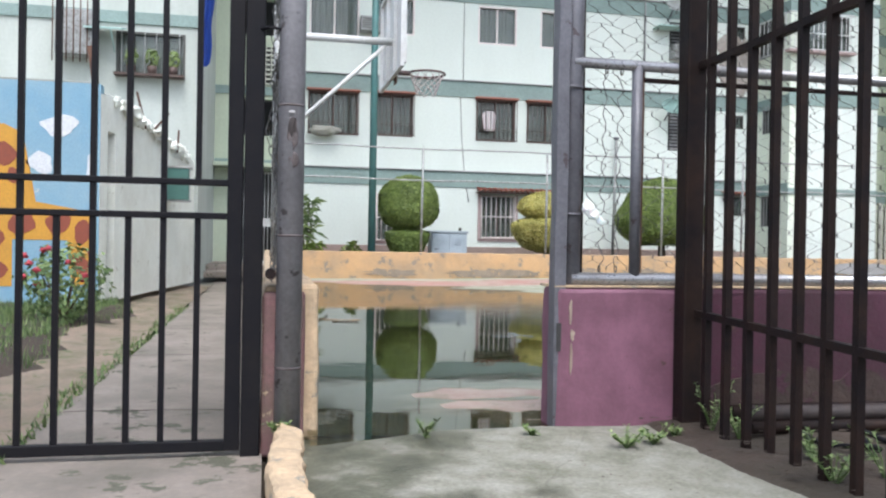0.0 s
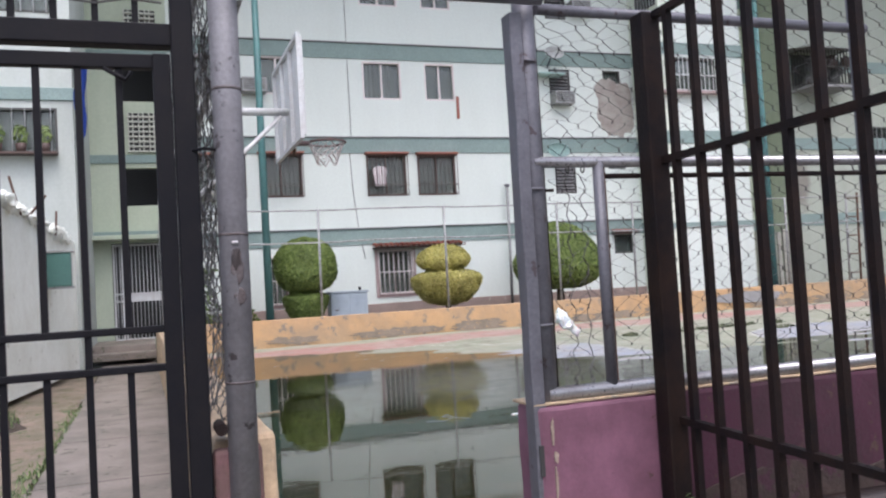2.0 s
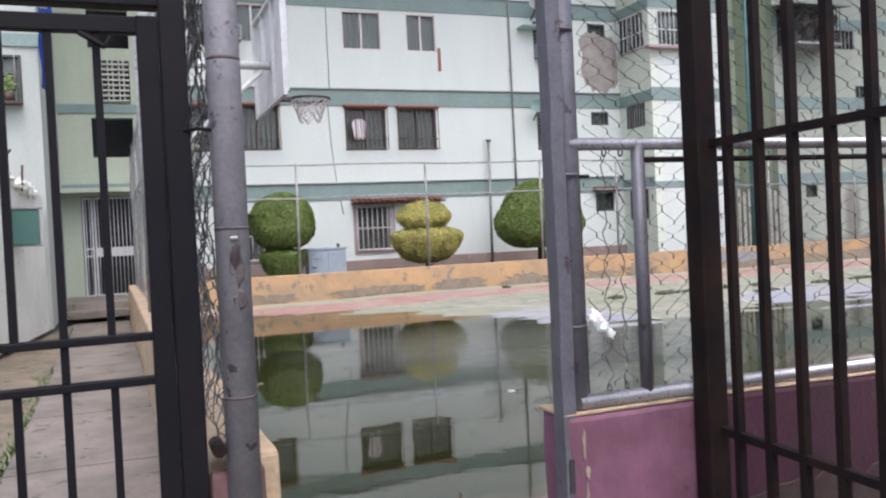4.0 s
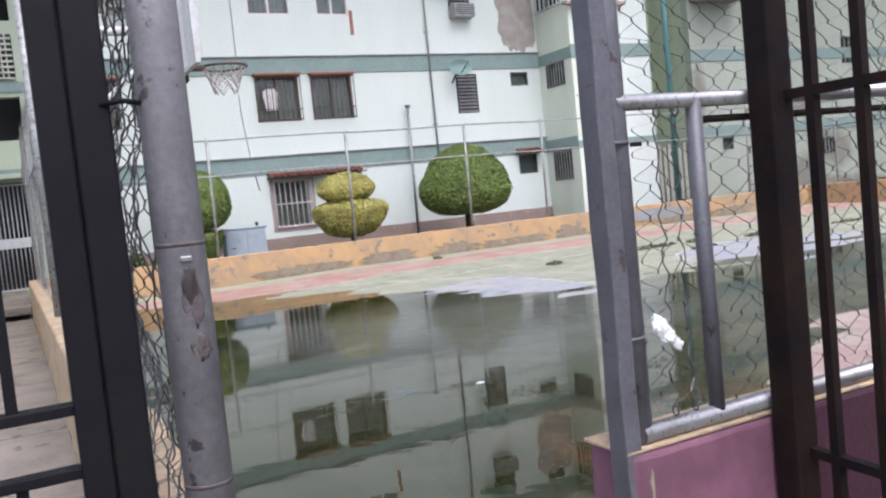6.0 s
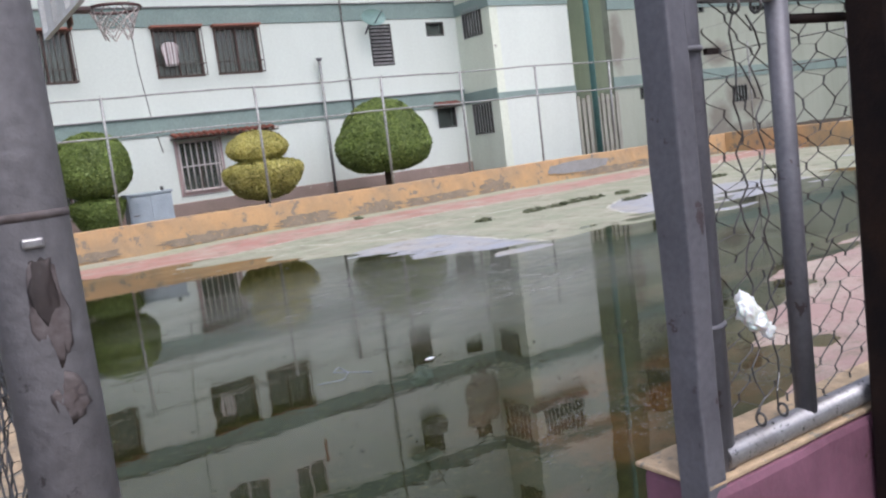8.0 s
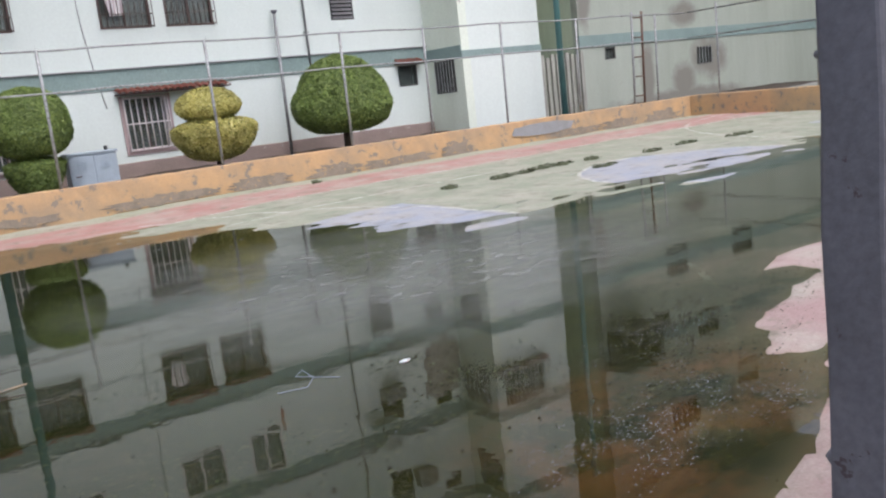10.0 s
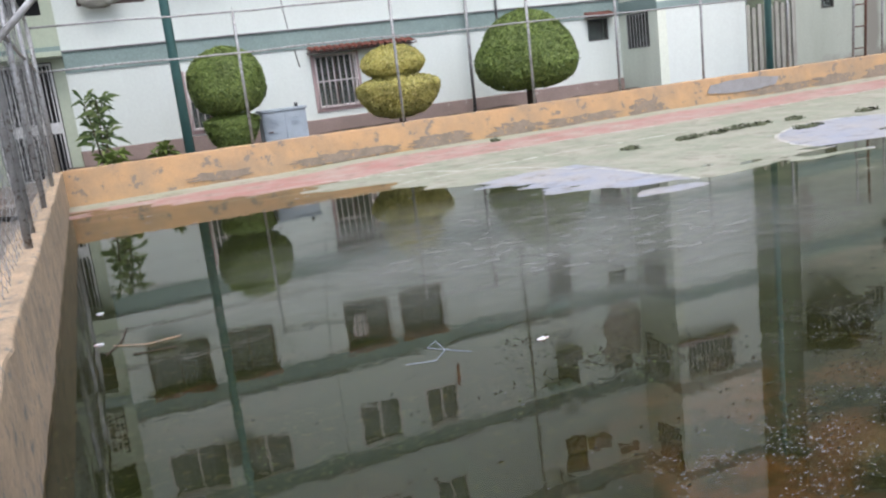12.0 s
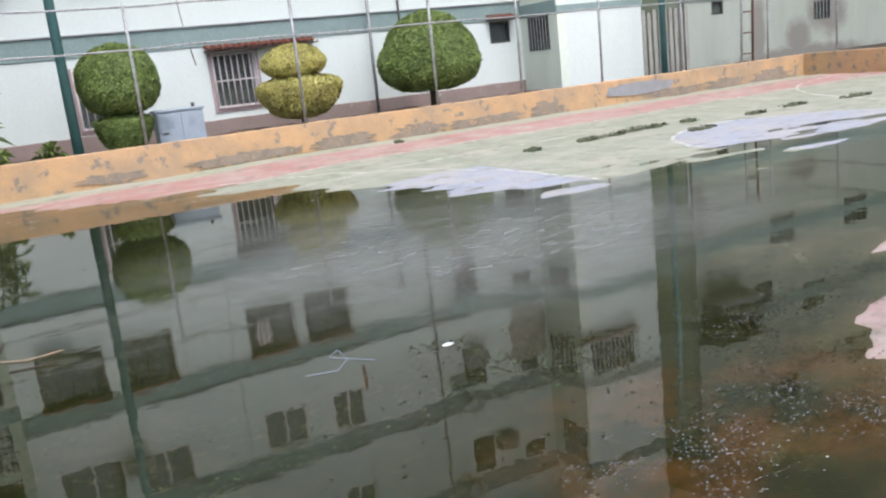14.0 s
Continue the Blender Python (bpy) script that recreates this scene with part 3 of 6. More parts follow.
sheet_object("floor", grid_sheet(1.6, 21.3, 0.1, 14.6, 0.1, floor_height), COURT, "worn green, red and blue painted concrete court floor", "court floor")
me_water = ([(1.62, -0.35, 0), (21.25, -0.35, 0), (21.25, 14.55, 0), (1.62, 14.55, 0)], [(0, 1, 2, 3)])
sheet_object("water", me_water, WATER, "shallow murky green rainwater flooding the court", "puddle")


def yard_height(x, y):
    p = Vector((x, y, 3.3))
    h = 0.015 + 0.012 * noise.fractal(p * 0.9, 1.0, 2.0, 4)
    # it dips into the water at the gate, earlier on the alley side
    h -= 0.05 * max(0.0, min(1.0, (y + 0.02 + 0.35 * max(0.0, 2.15 - x)) / 0.16))
    return h


sheet_object("pavement", grid_sheet(1.55, 3.3, -5.5, 0.1, 0.06, yard_height), APRON, "mossy worn concrete apron outside the gate", "concrete apron")


def dirt_height(x, y):
    return 0.028 + 0.35 * min(0.0, x - 3.1) + 0.03 * noise.fractal(Vector((x, y, 1)) * 2.5, 1.0, 2.0, 5)


sheet_object("ground", grid_sheet(2.7, 9.0, -5.5, 0.02, 0.06, dirt_height), EARTH, "damp bare earth strip along the purple wall", "earth")
path = sheet_object("path", grid_sheet(0.42, 1.46, -5.5, 18.0, 0.5, lambda x, y: -0.115), EARTH, "concrete slab alley path", "path")
y0 = -5.4
for k in range(11):
    y1 = y0 + (2.15, 1.9, 2.4)[k % 3]
    slab = sheet_object("slab", grid_sheet(0.46 + 0.03 * math.sin(k * 1.9), 1.44, y0, y1 - 0.018, 0.1, lambda x, y: -0.085 + 0.008 * noise.fractal(Vector((x, y, 5)) * 0.8, 1.0, 2.0, 4)), PATHMAT, "", "")
    del slab["kind"]
    slab.parent = path
    y0 = y1
sheet_object("shoulder", grid_sheet(-1.3, 0.46, -5.5, 13.0, 0.08, lambda x, y: -0.075 + 0.035 * noise.fractal(Vector((x, y, 2)) * 2.6, 1.0, 2.0, 5)), SHOULDER, "broken concrete and earth shoulder beside the alley", "shoulder")
sheet_object("verge", grid_sheet(-6.0, 0.2, -5.5, 7.4, 0.1, lambda x, y: 0.0 - 0.13 * max(0, min(1, (x + 0.35 + 0.12 * math.sin(y * 1.7)) / 0.4)) + 0.03 * noise.fractal(Vector((x, y, 5)) * 1.2, 1.0, 2.0, 4)), EARTH, "grassy earth verge beside the alley", "verge")
solid("far_ground", box(-400, 400, -400, 500, -0.6, -0.12), GROUND, "plain ground around the housing block", "ground", "structure")
sheet_object("planting_strip", grid_sheet(1.7, 30, 14.62, 18.1, 0.15, lambda x, y: 0.44 + 0.05 * noise.fractal(Vector((x, y, 9)) * 1.1, 1.0, 2.0, 4)), EARTH, "bare earth planting strip below the facade", "planting bed")


# ---- kerb walls round the court ----
def long_wall(x0, x1, y0, y1, z0, z1, step=0.12, amp=0.012, bevel=0.02):
    """A low wall with an uneven, chipped surface."""
    bm = bmesh.new()
    bm_box(bm, x0, x1, y0, y1, z0, z1, bevel)
    n = max(2, round(max(x1 - x0, y1 - y0) / step))
    ax = 0 if x1 - x0 > y1 - y0 else 1
    lo, hi = (x0, x1) if ax == 0 else (y0, y1)
    for k in range(1, n):
        co, no = [0, 0, 0], [0, 0, 0]
        co[ax], no[ax] = lo + (hi - lo) * k / n, 1
        bmesh.ops.bisect_plane(bm, geom=bm.verts[:] + bm.edges[:] + bm.faces[:], plane_co=co, plane_no=no)
    for k in range(1, 4):
        z = z0 + (z1 - z0) * k / 4
        bmesh.ops.bisect_plane(bm, geom=bm.verts[:] + bm.edges[:] + bm.faces[:], plane_co=(0, 0, z), plane_no=(0, 0, 1))
    for v in bm.verts:
        v.co += amp * noise.noise_vector(v.co * 3.5) + amp * 0.6 * noise.noise_vector(v.co * 11)
    return bm


far_kerb = solid("kerb_wall_far", long_wall(1.45, 21.35, 14.5, 14.68, -0.1, 0.60), ORANGE, "orange-painted low kerb wall with peeling paint", "kerb wall", "structure")
left_kerb = solid("kerb_wall_alley", long_wall(1.44, 1.665, 0.115, 14.5, -0.1, 0.60), ORANGE_PALE, "worn cream and orange low kerb wall beside the alley", "kerb wall", "structure")
right_kerb = solid("kerb_wall_end", long_wall(21.2, 21.4, 0.1, 14.5, -0.1, 0.62, 0.3), ORANGE, "orange low kerb wall at the far end of the court", "kerb wall", "structure")
patch_bm = bmesh.new()
ring = [patch_bm.verts.new((15.6 + 0.98 * math.copysign(abs(math.cos(a)) ** 0.5, math.cos(a)) + 0.04 * math.sin(7 * a), 14.478, 0.36 + 0.13 * math.copysign(abs(math.sin(a)) ** 0.6, math.sin(a)) + 0.015 * math.sin(5 * a))) for a in (2 * math.pi * k / 28 for k in range(28))]
pf = patch_bm.faces.new(ring[::-1])
ext = bmesh.ops.extrude_face_region(patch_bm, geom=[pf])
bmesh.ops.translate(patch_bm, vec=(0, -0.012, 0), verts=[v for v in ext["geom"] if isinstance(v, bmesh.types.BMVert)])
bmesh.ops.recalc_face_normals(patch_bm, faces=patch_bm.faces)
part("render_patch", patch_bm, PATCH, far_kerb, "bare grey cement repair patch")
purple_wall = solid("wall_purple", long_wall(2.655, 3.31, 0.0, 0.2, -0.05, 0.60, 0.1, 0.006), PURPLE, "purple-painted low wall with worn edges", "low wall", "structure")
part("wall_cap", long_wall(2.645, 9.0, 0.006, 0.206, 0.601, 0.612, 0.1, 0.003, 0.003), ORANGE_PALE, purple_wall, "pale orange cement cap")
CHIP = surface("cream_undercoat", (0.42, 0.34, 0.27), (0.27, 0.20, 0.17), 0.9, stain=14, amount=0.9)
for cx, cz, rx, rz, sd in ((2.715, 0.50, 0.006, 0.05, 1.1), (2.725, 0.40, 0.007, 0.024, 2.3), (2.72, 0.30, 0.006, 0.06, 3.7)):
    chip = bmesh.new()
    cf = chip.faces.new([chip.verts.new((cx + rx * math.cos(q) * (1 + 0.6 * noise.noise(Vector((2 * math.cos(q), 2 * math.sin(q), sd)))), -0.006, cz + rz * math.sin(q) * (1 + 0.6 * noise.noise(Vector((2 * math.cos(q), 2 * math.sin(q), sd + 5)))))) for q in (2 * math.pi * k / 22 for k in range(22))][::-1])
    ext = bmesh.ops.extrude_face_region(chip, geom=[cf])
    bmesh.ops.translate(chip, vec=(0, 0.008, 0), verts=[v for v in ext["geom"] if isinstance(v, bmesh.types.BMVert)])
    bmesh.ops.recalc_face_normals(chip, faces=chip.faces)
    part("paint_chip", chip, CHIP, purple_wall, "chipped paint showing the cream undercoat")
# Same wall behind the gate; its shade is painted into the darker purple.
damp_shaded_wall = solid("wall_purple_damp_shaded", long_wall(3.312, 9.0, 0.0, 0.2, -0.05, 0.60, 0.12, 0.008), PURPLE_DAMP_SHADED, "grimy damp purple low wall behind the open gate, shade in its colour", "low wall", "structure")
foot = bmesh.new()
crest = [(3.33 + 5.6 * k / 90, 0.20 + 0.13 * noise.fractal(Vector((k * 0.23, 2.2, 0)), 1.0, 2.0, 5)) for k in range(91)]
ff = foot.faces.new([foot.verts.new((x, -0.004, z)) for x, z in [(3.33, -0.04)] + crest + [(8.93, -0.04)]][::-1])
ext = bmesh.ops.extrude_face_region(foot, geom=[ff])
bmesh.ops.translate(foot, vec=(0, -0.014, 0), verts=[v for v in ext["geom"] if isinstance(v, bmesh.types.BMVert)])
bmesh.ops.recalc_face_normals(foot, faces=foot.faces)
part("bare_foot", foot, surface("muddy_bare_render", (0.06, 0.04, 0.034), (0.03, 0.022, 0.018), 0.95, stain=5, amount=0.95, grain=30, bump=0.8, third=(0.05, 0.018, 0.03), third_at=0.54), damp_shaded_wall, "bare muddy render where the paint has gone")
end_wall = solid("wall_end_stub", long_wall(1.43, 1.605, 0.06, 0.114, -0.1, 0.575, 0.03, 0.008), surface("purple_paint_worn_to_brown", (0.19, 0.10, 0.105), (0.13, 0.095, 0.075), 0.9, stain=6, amount=0.95, grain=45, bump=0.4, third=(0.33, 0.25, 0.17), third_at=0.60), "purple end of the alley kerb wall", "low wall", "structure")
low_kerb = solid("low_kerb", roughen(long_wall(1.475, 1.58, -3.6, -0.02, -0.12, 0.055, 0.025, 0.026), 0.010, 24), ORANGE_PALE, "crumbling cream concrete edging on the ground", "kerb", "structure")


# ---- apartment building ----
FY = 17.94
STOREY = 2.48
TOP = 13.2
front_holes = []
windows = []
for k in range(5):
    z = STOREY * k
    if k == 0:
        windows += [("grille", 6.95, 7.88, 0.96, 2.10, k), ("grille", 4.2, 5.0, 0.85, 2.05, k), ("small", 13.95, 14.55, 1.72, 2.25, k)]
    else:
        up = "barred" if k == 1 else "sliding"
        dz = 0 if k == 1 else 0.12
        windows += [(up, 2.45, 3.7, 3.5 + z - STOREY, 4.58 + z - STOREY, k), (up, 4.05, 5.12, 3.52 + z - STOREY + dz, 4.6 + z - STOREY, k)]
        windows += [(up, 6.78, 7.85, 3.5 + z - STOREY + dz, 4.58 + z - STOREY, k), (up, 8.16, 9.23, 3.5 + z - STOREY + dz, 4.57 + z - STOREY, k)] if k == 1 else [(up, 6.8, 7.85, 3.55 + z - STOREY, 4.55 + z - STOREY, k), (up, 8.5, 9.35, 3.55 + z - STOREY, 4.55 + z - STOREY, k)]
        windows += [("louvre", 12.2, 12.85, 3.47 + z - STOREY, 4.51 + z - STOREY, k), ("small", 13.92, 14.49, 4.15 + z - STOREY, 4.52 + z - STOREY, k)]
wall_front = solid("wall_facade", holed_wall(2.0, 14.9, 0.3, TOP, FY, FY + 0.25, [w[1:5] for w in windows]), PLASTER, "white rendered apartment facade with faint rain stains", "facade", "structure")
for k in range(5):
    zb = (2.27, 4.62, 7.08, 9.56, 12.04)[k]
    solid(f"band_lip_{k + 1}", long_wall(2.0, 14.9, FY - 0.075, FY - 0.001, zb + 0.402, zb + 0.43, 0.25, 0.006, 0.006), PATCH, "thin cement drip edge along the band", "drip edge", "structure")
    solid(f"band_{k + 1}", box(2.0, 14.9, FY - 0.03, FY + 0.02, zb, zb + 0.4, 0.006), BAND, "grey-green painted band along the floor slab", "facade band", "structure")
solid("plinth", long_wall(2.0, 14.9, FY - 0.04, FY + 0.02, 0.25, 0.74, 0.3, 0.01), PLINTH, "brown painted plinth with flaking patches", "plinth", "structure")
solid("wall_rooms_back", box(2.0, 30.0, 24.0, 24.25, 0.3, TOP), PLASTER, "plain rear wall of the apartment block", "wall", "structure")
solid("roof", box(-0.4, 30.4, 13.0, 24.4, TOP, TOP + 0.2), PLASTER, "flat roof slab of the apartment block", "roof", "structure")
# Slabs and partition are painted near-black to stand in for unlit rooms.
for k in range(5):
    solid(f"slab_{k + 1}", box(2.0, 17.3, FY + 0.26, 24.0, 2.3 + STOREY * k, 2.42 + STOREY * k), DARK_AND_SHADE, "floor slab inside the block, painted near-black as room shade", "floor slab", "structure")
solid("wall_rooms_inner", box(2.0, 17.3, FY + 1.6, FY + 1.7, 0.3, TOP), DARK_AND_SHADE, "inner partition behind the windows, painted near-black as room shade", "partition", "structure")


def window(i, style, x0, x1, z0, z1, k):
    w = thing(f"window_{i}", ((x0 + x1) / 2, FY, z0), {"grille": "ground-floor window behind a pinkish white bar grille", "barred": "dark barred window with a brown frame", "sliding": "dark sliding window with pale metal frame", "louvre": "grey louvred window", "small": "small dark bathroom window"}[style], "window", kind="structure")
    yo = FY - 0.05
    fr = BROWNFRAME if style in ("barred",) else (GRILLE if style in ("grille", "sliding") else DARKFRAME)
    t = 0.045
    for nm, b in (("frame_side", (x0, x0 + t, z0, z1)), ("frame_side", (x1 - t, x1, z0, z1)), ("frame_head", (x0 + t, x1 - t, z1 - t, z1)), ("frame_sill", (x0 + t, x1 - t, z0, z0 + t))):
        part(nm, box(b[0], b[1], yo + 0.055, yo + 0.16, b[2], b[3], 0.006), fr, w)
    pane = part("pane", box(x0 + t, x1 - t, FY + 0.10, FY + 0.105, z0 + t, z1 - t), GLASS, w)
    pane.visible_shadow = False
    # The room's shade is a near-black sheet behind the glass.
    part("room_shade_sheet", box(x0 - 0.05, x1 + 0.05, FY + 0.9, FY + 0.92, z0 - 0.1, z1 + 0.1), DARK_AND_SHADE, w, "near-black sheet painted as room shade")
    if style in ("barred", "grille"):
        r = 0.009 if style == "barred" else 0.013
        m = BROWNFRAME if style == "barred" else GRILLE
        yb = FY - (0.16 if style == "barred" else 0.06)
        n = round((x1 - x0) / 0.125)
        first = None
        for j in range(n + 1):
            x = x0 + (x1 - x0) * j / n
            if first is None:
                first = part("bar", tube([(x, yb, z0), (x, yb, z1)], r, 6), m, w)
                ox = x
            else:
                share("bar", first, w, (x - ox, 0, 0))
        for z in ((z0 + 0.02, (z0 + z1) / 2, z1 - 0.02) if style == "grille" else (z0 + 0.03, z0 + 0.28, z1 - 0.03)):
            part("crossbar", tube([(x0, yb, z), (x1, yb, z)], r, 6), m, w)
            for x in (x0, x1):
                part("bracket", tube([(x, yb, z), (x, FY + 0.02, z)], r, 6), m, w)
        if style == "grille":
            for nm, q in (("surround_side", (x0 - 0.08, x0, z0 - 0.08, z1 + 0.02)), ("surround_side", (x1, x1 + 0.08, z0 - 0.08, z1 + 0.02)), ("surround_sill", (x0, x1, z0 - 0.08, z0))):
                part(nm, box(q[0], q[1], FY - 0.025, FY + 0.03, q[2], q[3], 0.004), FRAMEPINK, w)
        part("centre_mullion", box((x0 + x1) / 2 - 0.02, (x0 + x1) / 2 + 0.02, FY + 0.06, FY + 0.1, z0 + t, z1 - t), BROWNFRAME, w)
    if style == "barred":
        part("hood", box(x0 - 0.04, x1 + 0.04, FY - 0.2, FY + 0.01, z1 + 0.0, z1 + 0.05, 0.01), TILE, w, "thin red window hood")
    if style == "sliding":
        part("mullion", box((x0 + x1) / 2 - 0.022, (x0 + x1) / 2 + 0.022, FY + 0.05, FY + 0.14, z0 + t, z1 - t), GRILLE, w)
        cb = bmesh.new()
        ns = 24
        xa, xb = x0 + 0.08, x0 + (x1 - x0) * (0.45 if i % 2 else 0.8)
        top = [cb.verts.new((xa + (xb - xa) * s / ns, FY + 0.3 + 0.03 * math.sin(s * 1.7), z1)) for s in range(ns + 1)]
        bot = [cb.verts.new((xa + (xb - xa) * s / ns, FY + 0.3 + 0.04 * math.sin(s * 1.7 + 0.4), z0)) for s in range(ns + 1)]
        for s in range(ns):
            cb.faces.new((bot[s], bot[s + 1], top[s + 1], top[s]))
        bmesh.ops.solidify(cb, geom=cb.faces[:], thickness=0.004)
        part("curtain", cb, DARK_AND_SHADE if i % 2 else BROWNFRAME, w, "dark hanging curtain")
    if style == "louvre":
        n = 11
        first = None
        for j in range(n):
            z = z0 + 0.06 + (z1 - z0 - 0.12) * j / (n - 1)
            if first is None:
                b = box(x0 + t, x1 - t, FY + 0.0, FY + 0.012, z - 0.04, z + 0.04)
                bmesh.ops.rotate(b, verts=b.verts, cent=(x0, FY + 0.006, z), matrix=Matrix.Rotation(radians(-38), 3, "X"))
                first = part("slat", b, PIPE, w)
                oz = z
            else:
                share("slat", first, w, (0, 0, z - oz))
    return w


made_windows = [window(i + 1, *w) for i, w in enumerate(windows)]

# projecting bay, recess and far wing
BX, BY = 14.9, 16.42
side_holes = [(BY + 0.35, BY + 1.2, STOREY * k + (1.43 if k == 0 else 1.5), STOREY * k + 2.25) for k in range(2)] + [(BY + 0.3, FY - 0.12, 6.08, 7.05), (BY + 0.12, FY - 0.4, 8.52, 9.5), (BY + 0.12, FY - 0.4, 11.0, 11.9)]
sw = holed_wall(BY, FY, 0.3, TOP, 0, 0.25, side_holes)
bmesh.ops.transform(sw, matrix=Matrix(((0, 1, 0, BX), (1, 0, 0, 0), (0, 0, 1, 0), (0, 0, 0, 1))), verts=sw.verts)
bmesh.ops.reverse_faces(sw, faces=sw.faces)
solid("wall_bay_side", sw, PLASTER_SIDE, "cream-green stained side wall of the projecting bay", "wall", "structure")
bay_holes = [(15.2, 16.62, 6.08, 7.02)]
solid("wall_bay_front", holed_wall(BX + 0.25, 17.55, 0.3, TOP, BY, BY + 0.25, bay_holes), PLASTER, "white rendered front of the projecting bay", "wall", "structure")
solid("wall_bay_return", box(17.3, 17.55, BY + 0.25, 19.2, 0.3, TOP), PLASTER_RECESS, "green rendered return wall of the bay", "wall", "structure")
solid("wall_recess", box(17.55, 20.15, 19.2, 19.45, 0.3, TOP), PLASTER_RECESS, "green rendered wall in the shaded recess", "wall", "structure")
wing_holes = [(21.2, 21.65, 1.88, 2.25), (25.6, 26.4, 1.45, 2.0), (23.4, 24.5, 4.45, 5.35), (27.0, 28.2, 4.45, 5.35), (22.6, 23.4, 6.5, 7.3), (24.9, 26.0, 6.95, 7.85), (23.2, 24.6, 9.9, 10.8), (27.0, 28.2, 9.4, 10.3)]
solid("wall_wing", holed_wall(20.15, 34.0, 0.3, TOP, 17.5, 17.75, wing_holes), PLASTER_WING, "cream-green rendered wall of the far wing with damp stains, shade in its colour", "wall", "structure")
solid("wall_wing_return", box(20.15, 20.4, 17.75, 19.45, 0.3, TOP), PLASTER_RECESS, "green rendered return wall of the wing", "wall", "structure")
for k in range(5):
    zb = (2.27, 4.62, 7.08, 9.56, 12.04)[k]
    solid(f"band_bay_{k + 1}", box(BX - 0.03, 17.57, BY - 0.03, BY + 0.02, zb, zb + (0.16 if k < 1 else 0.35), 0.006), BAND, "grey-green painted band round the bay", "facade band", "structure")
    solid(f"band_bay_side_{k + 1}", box(BX - 0.03, BX + 0.02, BY + 0.02, FY - 0.03, zb, zb + 0.3, 0.006), BAND, "grey-green painted band on the bay side", "facade band", "structure")
    solid(f"band_wing_{k + 1}", box(20.12, 34.0, 17.47, 17.52, zb, zb + 0.36, 0.006), BAND, "grey-green painted band along the wing", "facade band", "structure")
    solid(f"band_recess_{k + 1}", box(17.56, 20.14, 19.17, 19.22, zb, zb + 0.36, 0.006), BAND, "grey-green painted band in the recess", "facade band", "structure")


def plain_window(i, axis, at, a0, a1, z0, z1, bars, label, bar_material=FENCEGREY):
    """A small window in a wall that faces -y (axis y) or -x (axis x)."""
    loc = ((a0 + a1) / 2, at, z0) if axis == "y" else (at, (a0 + a1) / 2, z0)
    w = thing(f"window_{i}", loc, label, "window", kind="structure")

    def b(p0, p1, q0, q1, d0, d1):
        return box(p0, p1, at + d0, at + d1, q0, q1) if axis == "y" else box(at + d0, at + d1, p0, p1, q0, q1)
    t = 0.04
    part("frame_side", b(a0, a0 + t, z0, z1, -0.01, 0.1), DARKFRAME, w)
    part("frame_side", b(a1 - t, a1, z0, z1, -0.01, 0.1), DARKFRAME, w)
    part("frame_head", b(a0 + t, a1 - t, z1 - t, z1, -0.01, 0.1), DARKFRAME, w)
    part("frame_sill", b(a0 + t, a1 - t, z0, z0 + t, -0.01, 0.1), DARKFRAME, w)
    pane = part("pane", b(a0 + t, a1 - t, z0 + t, z1 - t, 0.08, 0.085), GLASS, w)
    pane.visible_shadow = False
    # A near-black sheet paints the shade of the room.
    part("room_shade_sheet", b(a0 - 0.1, a1 + 0.1, z0 - 0.1, z1 + 0.1, 0.4, 0.42), DARK_AND_SHADE, w, "near-black sheet painted as room shade")
    for j in range(bars):
        a = a0 + (a1 - a0) * (j + 0.5) / bars
        p = ((a, at - 0.05, z0), (a, at - 0.05, z1)) if axis == "y" else ((at - 0.05, a, z0), (at - 0.05, a, z1))
        part("bar", tube(p, 0.012, 5), bar_material, w)
    return w


wi = len(windows)
for h in side_holes:
    wi += 1
    plain_window(wi, "x", BX, *h, 7, "barred side window of the projecting bay")
for h in bay_holes:
    wi += 1
    wb = plain_window(wi, "y", BY, *h, 0, "wide corner window behind a jutting cage of white bars")
    yc, xc = BY - 0.2, BX - 0.16
    for z in (h[2] - 0.02, h[2] + 0.4, h[3]):
        part("cage_rail", tube([(xc, FY - 0.15, z), (xc, yc, z), (h[1] + 0.05, yc, z), (h[1] + 0.05, BY, z)], 0.018, 6), WHITESTEEL, wb)
    for k in range(15):
        x = xc + (h[1] + 0.05 - xc) * k / 14
        part("bar", tube([(x, yc, h[2]), (x, yc, h[3])], 0.012, 5), WHITESTEEL, wb)
    for k in range(1, 9):
        y = yc + (FY - 0.15 - yc) * k / 8
        part("bar", tube([(xc, y, h[2]), (xc, y, h[3])], 0.012, 5), WHITESTEEL, wb)
    part("ledge", box(xc - 0.03, h[1] + 0.08, yc - 0.03, BY - 0.002, h[2] - 0.10, h[2] - 0.03, 0.01), FRAMEPINK, wb, "worn pinkish cage floor")
for h in wing_holes:
    wi += 1
    plain_window(wi, "y", 17.5, *h, 0 if h[1] - h[0] < 0.6 else 5, "dark window in the stained far wing")


